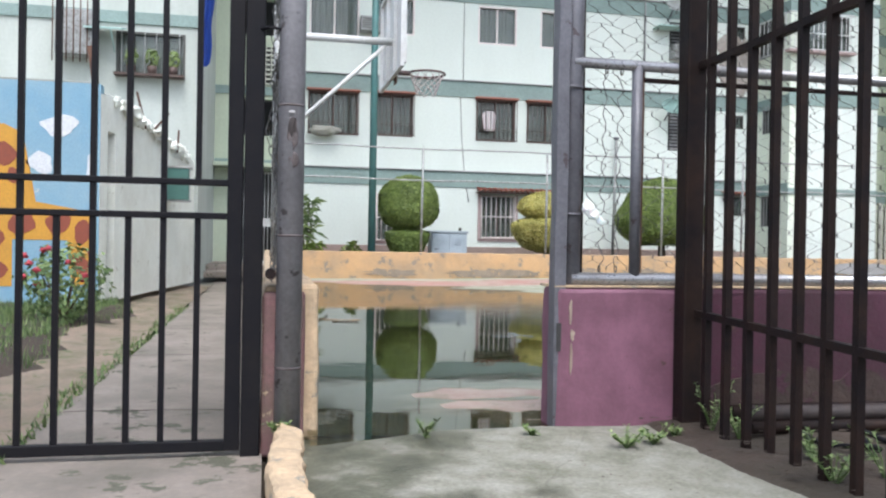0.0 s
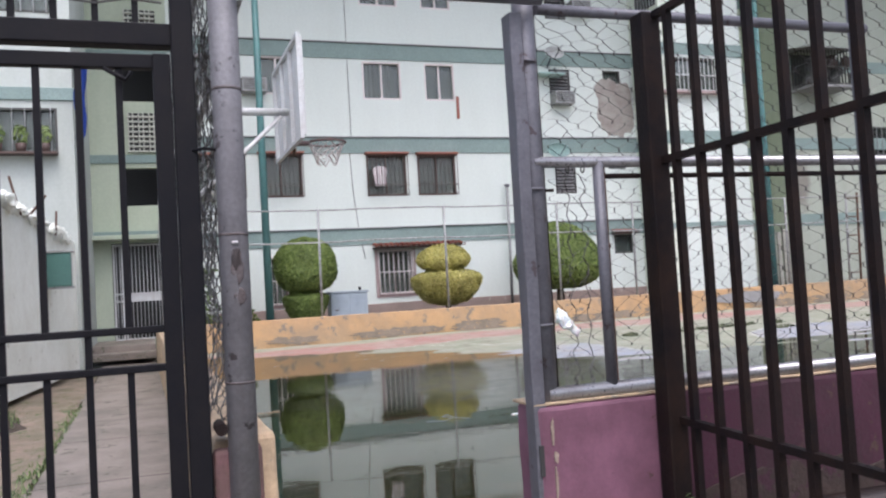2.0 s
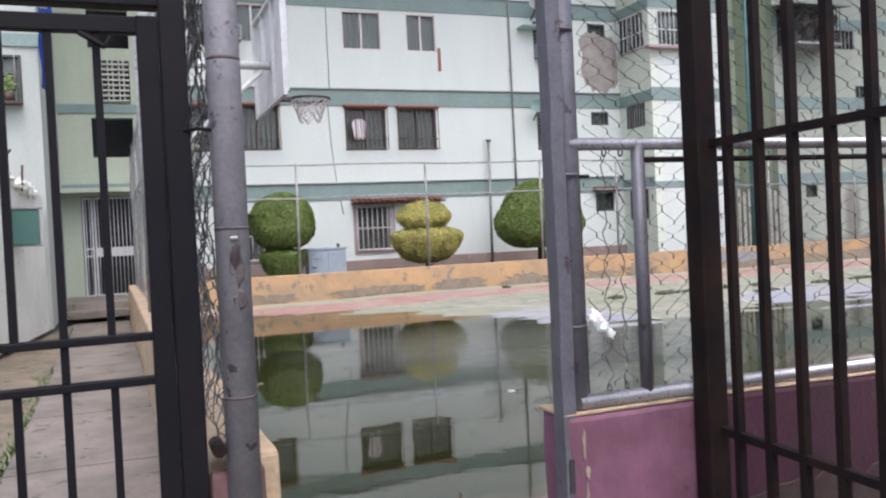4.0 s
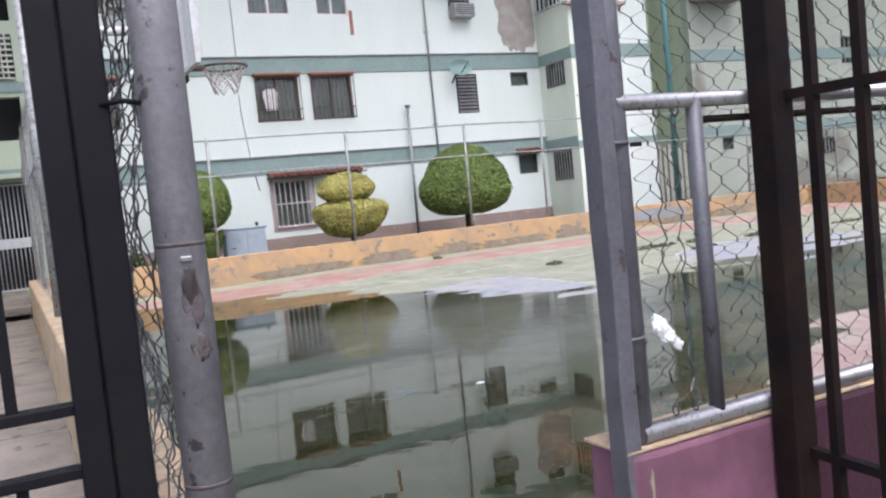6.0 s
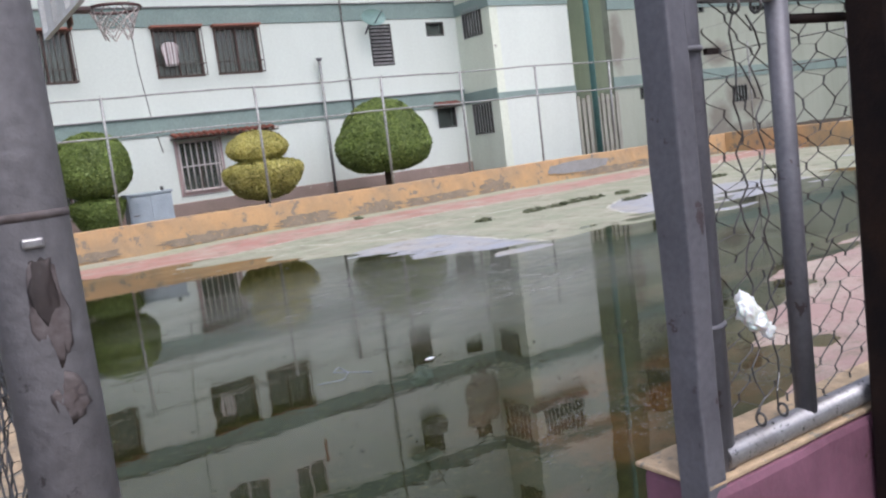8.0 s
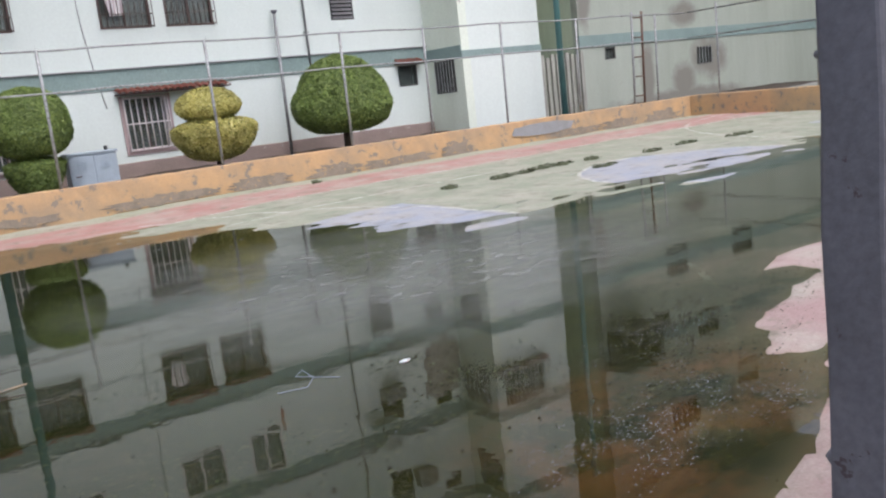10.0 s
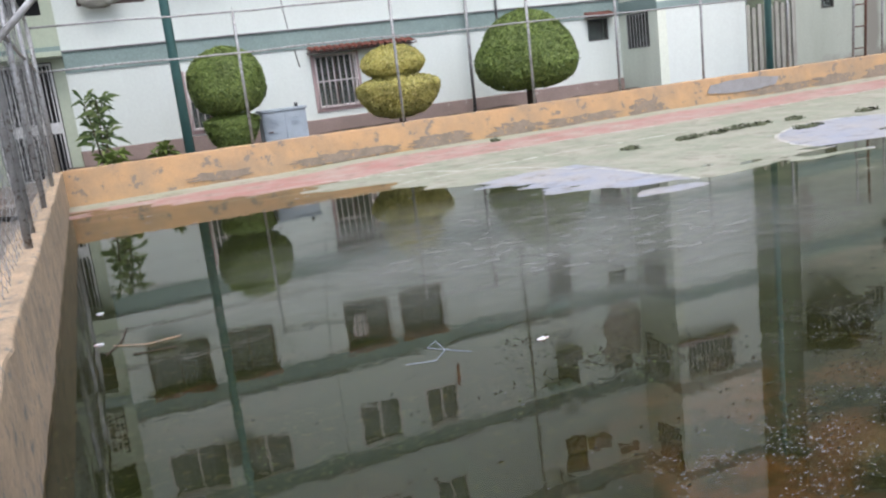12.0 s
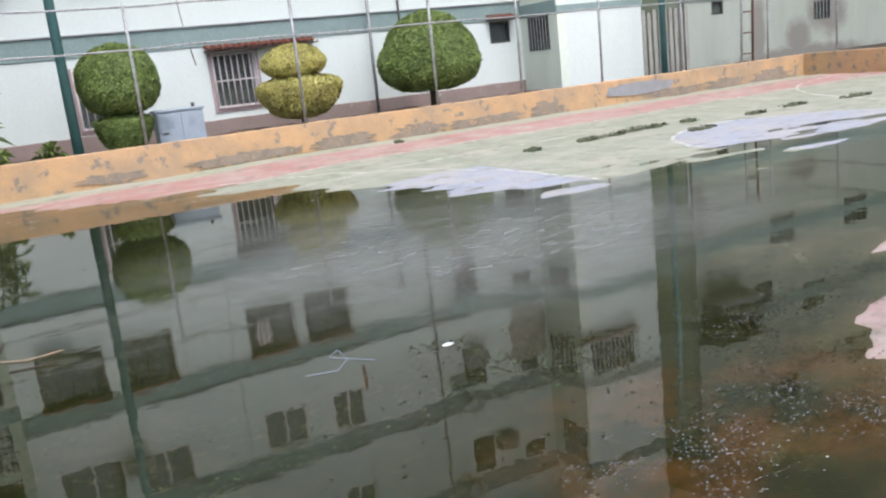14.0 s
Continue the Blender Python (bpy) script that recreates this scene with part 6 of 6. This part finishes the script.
def flat_shape(pts, y=7.298, t=0.004):
    bm = bmesh.new()
    f = bm.faces.new([bm.verts.new((x, y, z)) for x, z in pts])
    ext = bmesh.ops.extrude_face_region(bm, geom=[f])
    bmesh.ops.translate(bm, vec=(0, -t, 0), verts=[v for v in ext["geom"] if isinstance(v, bmesh.types.BMVert)])
    bmesh.ops.recalc_face_normals(bm, faces=bm.faces)
    return bm


def blob(cx, cz, rx, rz, n=14, wob=0.15, y=7.298, t=0.004):
    return flat_shape([(cx + rx * math.cos(a) * (1 + wob * math.sin(3 * a + cx * 7)), cz + rz * math.sin(a) * (1 + wob * math.cos(2 * a + cz * 5))) for a in (2 * math.pi * k / n for k in range(n))], y, t)


part("painted_shape", flat_shape([(-2.3, 0.2), (-1.45, 0.2), (-1.45, 0.75), (-0.85, 0.75), (-0.8, 0.2), (-0.55, 0.25), (-0.55, 1.05), (-0.75, 1.12), (-1.2, 1.2), (-1.35, 2.0), (-1.55, 2.1), (-2.0, 2.1), (-2.4, 1.2)]), MURALYELLOW, mural, "ochre painted shape")
for cx, cz, rx, rz in ((-1.55, 1.75, 0.13, 0.13), (-1.75, 1.3, 0.15, 0.13), (-1.35, 0.95, 0.15, 0.14), (-0.95, 0.95, 0.14, 0.13), (-0.68, 0.85, 0.10, 0.14), (-1.7, 0.75, 0.16, 0.15), (-1.6, 0.4, 0.1, 0.1), (-0.68, 0.45, 0.09, 0.1), (-2.0, 1.8, 0.15, 0.15), (-1.45, 1.5, 0.07, 0.1)):
    part("painted_spot", blob(cx, cz, rx, rz, 12, 0.15, 7.293), MURALBROWN, mural, "brown painted spot")
for cx, cz, rx, rz in ((-0.95, 2.1, 0.2, 0.12), (-1.15, 1.66, 0.14, 0.12), (-0.6, 1.6, 0.05, 0.16)):
    part("painted_cloud", blob(cx, cz, rx, rz, 14, 0.25), MURALWHITE, mural, "white painted cloud")
ang = math.atan2(0.65, 5.5)
sidew = holed_wall(0.0, 5.55, 0.0, 2.55, 0.0, 0.2, [(0.3, 0.62, 0.0, 2.1)])
bmesh.ops.transform(sidew, matrix=Matrix.Translation((-0.5, 7.3, 0)) @ Matrix.Rotation(math.pi / 2 - ang, 4, "Z") @ Matrix.Identity(4), verts=sidew.verts)
for v in sidew.verts:
    if v.co.z > 2.5:
        v.co.z += 0.05 * math.sin(v.co.y * 5) - 0.38 * (v.co.y - 7.3) / 5.5
alley_wall = solid("wall_alley_house", sidew, PLASTER_OLD, "rough white side wall of the low house with peeling render", "wall", "structure")
# Shade inside the low house, painted near-black.
solid("wall_alley_inner", box(-1.35, -1.25, 7.6, 12.6, 0.0, 2.4), DARK_AND_SHADE, "near-black sheet painted as shade inside the low house", "wall", "structure")
solid("roof_low_house", box(-6.0, -0.62, 7.4, 12.7, 2.55, 2.66), CONCRETE, "flat concrete roof of the low house", "roof", "structure")
for k in range(12):
    t = k / 11
    rr = 0.05 + 0.05 * abs(math.sin(k * 2.3))
    solid("rubble", lump((-0.42 + 0.5 * t, 7.9 + 4.2 * t, 2.555 - 0.38 * (0.6 + 4.2 * t) / 5.5 + 0.02 * math.sin(k * 3.1)), (rr, rr * 1.8, rr), k * 2.9, 1.1, 3), PLASTER_OLD, "broken lump of render on the low wall top", "rubble", group="wall rubble")
for p, q in (((-0.25, 9.3, 2.36), (-0.35, 9.1, 2.85)), ((-0.2, 9.6, 2.36), (0.0, 9.9, 2.68)), ((0.0, 11.2, 2.22), (0.02, 11.2, 2.6))):
    solid("rebar", tube([p, q], 0.018, 6), RUST, "bent rusty reinforcement bar sticking out of the wall", "rebar", group="rebars")

house_holes = [(-1.28, -0.06, 3.81 + 2.48 * k, 4.6 + 2.48 * k) for k in range(4)]
solid("wall_white_house", holed_wall(-6.0, 0.2, 0.0, 13.0, 13.0, 13.22, house_holes), PLASTER_HOUSE, "tall white rendered house wall", "wall", "structure")
solid("wall_white_house_side", box(0.0, 0.2, 13.22, 18.0, 0.0, 13.0), PLASTER_HOUSE, "side wall of the tall white house", "wall", "structure")
for k in range(4):
    solid(f"band_house_{k + 1}", box(-6.0, 0.23, 12.96, 13.02, 4.74 + 2.48 * k, 4.96 + 2.48 * k, 0.006), BAND, "grey-green painted band on the white house", "facade band", "structure")
    wi += 1
    w = plain_window(wi, "y", 13.0, *house_holes[k], 6, "dark barred window with potted plants on the white house")
box_pl = thing("window_box", (-0.65, 12.85, 3.75), "row of potted plants behind window bars", "plants")
part("shelf", box(-1.28, -0.06, 12.72, 12.99, 3.76, 3.80), BROWNFRAME, box_pl)
for k in range(3):
    x = -1.0 + 0.37 * k
    part("pot", tube([(x, 12.85, 3.80), (x, 12.85, 3.95)], [0.07, 0.09], 10), BROWNFRAME, box_pl)
    bm = bmesh.new()
    leaves_into(bm, crown_points((x, 12.85, 4.1), (0.11, 0.1, 0.17), 60), 0.075)
    part("leaves", bm, LEAF, box_pl)
hood2 = thing("window_hood", (-1.35, 12.9, 4.7), "pale teal sheet hood on the white house", "hood")
hb = box(-1.75, -1.1, 12.45, 12.96, 4.62, 4.65)
bmesh.ops.rotate(hb, verts=hb.verts, cent=(-1.4, 12.96, 4.65), matrix=Matrix.Rotation(radians(14), 3, "X"))
part("sheet", hb, TEAL, hood2)
part("stay", tube([(-1.3, 12.5, 4.52), (-1.3, 12.97, 4.2)], 0.015, 6), TEAL, hood2)
ac2 = thing("air_conditioner", (-1.95, 12.8, 4.0), "white caged air conditioner on the house wall", "air conditioner", "air conditioners")
part("casing", box(-2.25, -1.6, 12.6, 13.0, 4.05, 4.85, 0.015), FENCEGREY, ac2)
for k in range(7):
    part("cage_bar", tube([(-2.27 + 0.115 * k, 12.55, 3.9), (-2.27 + 0.115 * k, 12.55, 5.0)], 0.012, 6), RUST, ac2)
wash = thing("hanging_cloth", (0.33, 12.85, 3.9), "blue cloth hanging out to dry beside the house", "cloth")
cb = bmesh.new()
rows = []
for j in range(14):
    z = 5.4 - 1.35 * j / 13
    rows.append([cb.verts.new((0.24 + 0.018 * math.sin(j * 0.75) + (0.21 - 0.004 * j) * i / 6, 12.85 + 0.03 * math.sin(i * 1.9 + j * 0.5), z - 0.05 * math.sin(i * 0.6))) for i in range(7)])
for p, q in zip(rows, rows[1:]):
    for i in range(6):
        cb.faces.new((p[i], p[i + 1], q[i + 1], q[i]))
bmesh.ops.solidify(cb, geom=cb.faces[:], thickness=0.006)
part("sheet", cb, BLUECLOTH, wash)
part("line", tube([(0.1, 13.0, 5.42), (0.5, 12.8, 5.40)], 0.006, 5), WIRE, wash)
green_box = thing("meter_box", (0.05, 10.65, 1.65), "dark green sheet-metal meter box on the white alley wall", "meter box")
part("casing", box(-0.10, 0.24, 10.58, 10.78, 1.42, 1.92, 0.01), TEALDARK, green_box)
part("frame", box(-0.13, 0.27, 10.60, 10.80, 1.39, 1.42, 0.004), FENCEGREY, green_box)
part("hood", box(-0.13, 0.28, 10.56, 10.80, 1.92, 1.945, 0.004), FENCEGREY, green_box)
solid("downpipe", tube([(-0.65, 7.47, 3.1), (-0.60, 7.47, 2.7), (-0.54, 7.47, 2.25)], 0.045, 10), RUST, "short rust-red pipe above the mural wall", "pipe")

ENT = 17.98
ent_holes = [(0.58, 1.78, 0.25, 2.53)] + [(0.9, 1.78, 3.4 + 2.48 * k, 4.3 + 2.48 * k) for k in range(4)]
solid("wall_entrance", holed_wall(0.2, 2.0, 0.0, TOP, ENT, ENT + 0.25, ent_holes), PLASTER_GREEN, "pale green rendered stair tower above the entrance", "wall", "structure")
# Near-black sheet in place of the unlit stair hall.
solid("wall_entrance_inner", box(0.0, 2.25, ENT + 1.4, ENT + 1.5, 0.0, TOP), DARK_AND_SHADE, "near-black sheet painted as shade of the stair hall", "wall", "structure")
for k in range(5):
    zb = (2.6, 4.4, 6.9, 9.4, 11.9)[k]
    solid(f"band_entrance_{k + 1}", box(0.2, 2.0, ENT - 0.04, ENT + 0.01, zb, zb + 0.2, 0.006), BAND, "grey-green painted band on the stair tower", "facade band", "structure")
for k in range(4):
    scr = thing("vent_block_screen", (1.36, ENT, 4.65 + 2.48 * k), "pale pierced block screen on the stair tower", "block screen", "block screens")
    first = None
    for i in range(3):
        for j in range(8):
            x, z = 1.05 + 0.235 * i, 4.66 + 2.48 * k + 0.118 * j
            if first is None:
                b = bmesh.new()
                bm_box(b, x, x + 0.225, ENT - 0.10, ENT - 0.02, z, z + 0.035)
                bm_box(b, x, x + 0.03, ENT - 0.10, ENT - 0.02, z + 0.035, z + 0.11)
                bm_box(b, x + 0.10, x + 0.13, ENT - 0.10, ENT - 0.02, z + 0.035, z + 0.11)
                first = part("block", b, BLOCKMAT, scr)
                o0 = (x, z)
            else:
                share("block", first, scr, (x - o0[0], 0, z - o0[1]))
    # Shade in the block openings is painted on this sheet.
    part("backing", box(1.05, 1.76, ENT - 0.015, ENT - 0.003, 4.66 + 2.48 * k, 5.6 + 2.48 * k), DARK_AND_SHADE, scr, "near-black sheet painted as shade behind the blocks")
door = thing("door_1", (1.18, ENT, 0.25), "white barred metal entrance door", "door", kind="structure")
for x0, x1 in ((0.60, 0.82), (0.84, 1.76)):
    for a, b in ((x0, x0 + 0.04), (x1 - 0.04, x1)):
        part("stile", box(a, b, ENT + 0.03, ENT + 0.07, 0.26, 2.5), WHITESTEEL, door)
    for z in (0.26, 1.15, 1.32, 2.46):
        part("rail", box(x0 + 0.04, x1 - 0.04, ENT + 0.03, ENT + 0.07, z, z + 0.04), WHITESTEEL, door)
    n = max(2, round((x1 - x0) / 0.085))
    for k in range(1, n):
        part("bar", tube([(x0 + (x1 - x0) * k / n, ENT + 0.05, 0.28), (x0 + (x1 - x0) * k / n, ENT + 0.05, 2.48)], 0.011, 6), WHITESTEEL, door)
part("panel", box(0.88, 1.72, ENT + 0.04, ENT + 0.06, 1.19, 1.32), WHITESTEEL, door)
canopy = solid("canopy", box(0.2, 2.0, ENT - 0.55, ENT, 2.58, 2.68, 0.01), PLASTER_GREEN, "concrete entrance canopy", "canopy", "structure")
step_lo = solid("step_1", long_wall(0.2, 1.44, 14.8, 15.4, 0.0, 0.14, 0.2, 0.008), PATHMAT, "low concrete step to the entrance", "step", "structure")
step_hi = solid("step_2", long_wall(0.2, 1.44, 15.4, 17.98, 0.0, 0.27, 0.3, 0.008), PATHMAT, "concrete landing before the entrance door", "step", "structure")

# ---- loose things on the ground ----
for p, q, r, m in (((3.42, -0.22, 0.09), (5.6, -0.24, 0.08), 0.035, SCAR), ((3.36, -0.34, 0.06), (5.2, -0.42, 0.06), 0.026, BLUECLOTH), ((3.4, -0.12, 0.07), (5.4, -0.12, 0.07), 0.04, RUSTBLACK)):
    solid("pipe", tube([p, q], r, 12), m if m is not BLUECLOTH else RUSTBLACK, "old metal pipe lying on the earth by the wall", "pipe", group="old pipes")
hose = [(3.45 + 0.02 * k, -0.6 + 0.12 * math.sin(k * 0.5), 0.05 + 0.015 * math.sin(k * 0.9)) for k in range(40)]
solid("hose", tube(hose, 0.011, 7), BLACK, "black hose lying on the earth", "hose")


def clump(x, y, rx, ry, rz, seed, label, material):
    z = max(0.0, floor_height(x, y))
    bm = lump((x, y, z), (rx * 0.8, ry * 0.8, rz * 0.6), seed, 0.9, 2)
    leaves_into(bm, [(p, n) for p, n in crown_points((x, y, z + 0.01), (rx, ry * 1.2, rz), 170, 0, 0.5) if p.z > z], 0.045, 0.6)
    solid("debris_clump", bm, material, label, "debris", group="debris clumps")


for i, (x, y, rx, ry) in enumerate(((9.15, 9.7, 0.17, 0.08), (10.2, 9.75, 0.25, 0.08), (10.75, 9.85, 0.34, 0.1), (11.3, 10.0, 0.36, 0.1), (11.75, 9.95, 0.24, 0.08), (12.4, 9.9, 0.22, 0.08), (11.7, 8.95, 0.34, 0.09), (13.4, 9.4, 0.26, 0.09), (14.6, 9.6, 0.36, 0.09), (16.0, 9.4, 0.44, 0.12), (9.0, 13.7, 0.1, 0.06))):
    clump(x, y, rx * 0.8, ry, 0.04, i * 1.7, "small heap of wet dead leaves on the court", DEBRIS)


def scatter(name, n, region, size, material, label, category, z, spread=True):
    bm = bmesh.new()
    made = 0
    while made < n:
        x, y = random.uniform(region[0], region[1]), random.uniform(region[2], region[3])
        d = noise.fractal(Vector((x * 1.9, y * 2.3, 4.2)), 1.0, 2.0, 4)
        if spread and d < random.uniform(-0.25, 0.3):
            made += 0.02
            continue
        s, a = size * random.uniform(0.4, 1.4), random.uniform(0, 6.28)
        zz = z if z is not None else max(floor_height(x, y), 0) + 0.004
        k = random.choice((4, 5, 6))
        bm.faces.new([bm.verts.new((x + 1.6 * s * random.uniform(0.6, 1) * math.cos(a + 6.28 * j / k), y + 0.55 * s * random.uniform(0.6, 1) * math.sin(a + 6.28 * j / k), zz + random.uniform(0, 0.004))) for j in range(k)])
        made += 1
    solid(name, bm, material, label, category, "stuff")


def cluster(name, spots, size, material, label, category):
    """Small flat bits drifted together round a few spots (x, y, spread along x, spread along y, count)."""
    bm = bmesh.new()
    for cx, cy, rx, ry, count in spots:
        for _ in range(count):
            x, y = cx + random.gauss(0, rx), cy + random.gauss(0, ry)
            if noise.fractal(Vector((x * 4.1, y * 4.7, 4.2)), 1.0, 2.0, 4) < random.uniform(-0.3, 0.25):
                continue
            s, a, k = size * random.uniform(0.35, 1.3) ** 1.5, random.uniform(0, 6.28), random.choice((4, 5, 6, 7))
            z = max(0.0, floor_height(x, y)) + 0.002
            bm.faces.new([bm.verts.new((x + s * random.uniform(0.8, 1.8) * math.cos(a + 6.28 * j / k), y + s * random.uniform(0.4, 0.9) * math.sin(a + 6.28 * j / k), z + random.uniform(0, 0.003))) for j in range(k)])
    solid(name, bm, material, label, category, "stuff")


# Bubbles and flakes get their glint from the pale colour.
cluster("floating_flakes", ((3.95, 1.85, 0.22, 0.16, 700), (4.1, 1.6, 0.3, 0.14, 700), (4.72, 1.8, 0.22, 0.14, 700), (4.85, 1.55, 0.2, 0.12, 400), (5.2, 2.6, 0.22, 0.16, 300), (4.4, 2.0, 0.7, 0.4, 400), (5.6, 2.4, 0.5, 0.3, 200), (4.0, 3.0, 1.0, 0.6, 120)), 0.0037, SCUM, "pale flakes and bubbles floating on the puddle, sky glint in their colour", "floating scum")
cluster("floating_leaves", ((6.0, 2.7, 0.5, 0.3, 500), (5.3, 2.5, 0.5, 0.3, 400), (4.6, 2.6, 0.8, 0.5, 500), (3.6, 3.6, 1.2, 1.0, 500), (6.5, 2.6, 0.4, 0.25, 300)), 0.007, ALGAE, "dark leaf bits floating on the puddle", "leaves")
cluster("algae_mats", ((5.35, 2.75, 0.25, 0.16, 1500), (4.2, 2.9, 0.22, 0.14, 900), (4.05, 3.4, 0.16, 0.12, 500), (4.9, 2.0, 0.4, 0.2, 900), (2.5, 4.2, 0.4, 0.3, 500)), 0.0055, ALGAE, "dark algae specks at the puddle surface", "algae")
cluster("moss_specks", ((4.2, 2.9, 0.3, 0.2, 140), (2.7, 2.8, 0.25, 0.1, 140), (5.3, 2.7, 0.3, 0.2, 140), (3.3, 3.6, 1.0, 0.8, 120)), 0.0045, LEAFPALE, "yellow-green moss specks floating on the puddle", "moss")
cluster("floating_leaves", ((5.5, 5.5, 1.2, 1.2, 500), (6.3, 7.2, 0.8, 0.6, 260), (4.5, 8.0, 0.8, 1.0, 200)), 0.011, ALGAE, "dark leaf bits on the shallow film", "leaves")
scatter("litter", 160, (2.0, 20.0, 7.5, 14.2), 0.035, SCUM, "small pale paper scraps on the court", "litter", None, False)
scatter("clods", 1500, (3.0, 5.0, -2.5, -0.05), 0.014, EARTH, "clods and dead leaves on the damp earth", "litter", 0.05, False)
scatter("grit", 500, (1.7, 2.95, -2.2, -0.15), 0.006, PATHMAT, "grit on the concrete apron", "grit", 0.03, False)

for k, pts in enumerate(([(2.0, 5.2, 0.004), (2.2, 5.05, 0.008), (2.4, 5.1, 0.004)], [(1.95, 5.0, 0.004), (2.05, 5.25, 0.008), (2.1, 5.6, 0.004)], [(2.1, 4.9, 0.004), (2.35, 4.85, 0.008)], [(6.3, 1.7, 0.006), (6.7, 1.62, 0.02)])):
    solid("twig", tube(pts, 0.004, 5), TRUNK if k else ORANGE_PALE, "thin broken twig floating on the puddle", "twig", group="twigs")
solid("cord", tube([(3.35, 3.55, 0.003), (3.5, 3.5, 0.004), (3.6, 3.62, 0.003), (3.62, 3.8, 0.003), (3.54, 3.72, 0.003), (3.7, 3.5, 0.003)], 0.0018, 5), BOXMAT, "pale blue cord floating on the puddle", "cord")
for x, y, sd in ((1.95, 6.2, 1.1), (1.92, 5.3, 2.2), (4.08, 3.42, 4.4)):
    solid("plastic_scrap", lump((x, y, 0.004), (0.028, 0.016, 0.008), sd, 0.8, 2), BAGMAT, "crumpled white plastic scrap floating on the puddle", "plastic scrap", group="plastic scraps")

# Unseen block, added to cut the light on the wing and far floor.
solid("unseen_shade_block_east", box(33.0, 33.3, -14.0, 17.4, -0.1, TOP), PLASTER_WING, "added unseen block that shades the wing and the court", "wall", "structure")

# plain unseen wall, added behind the camera to close the place
solid("wall_behind", box(-30, 40, -16, -15.7, -0.1, 6.0), PLASTER, "added unseen plain wall behind the camera", "wall", "structure")
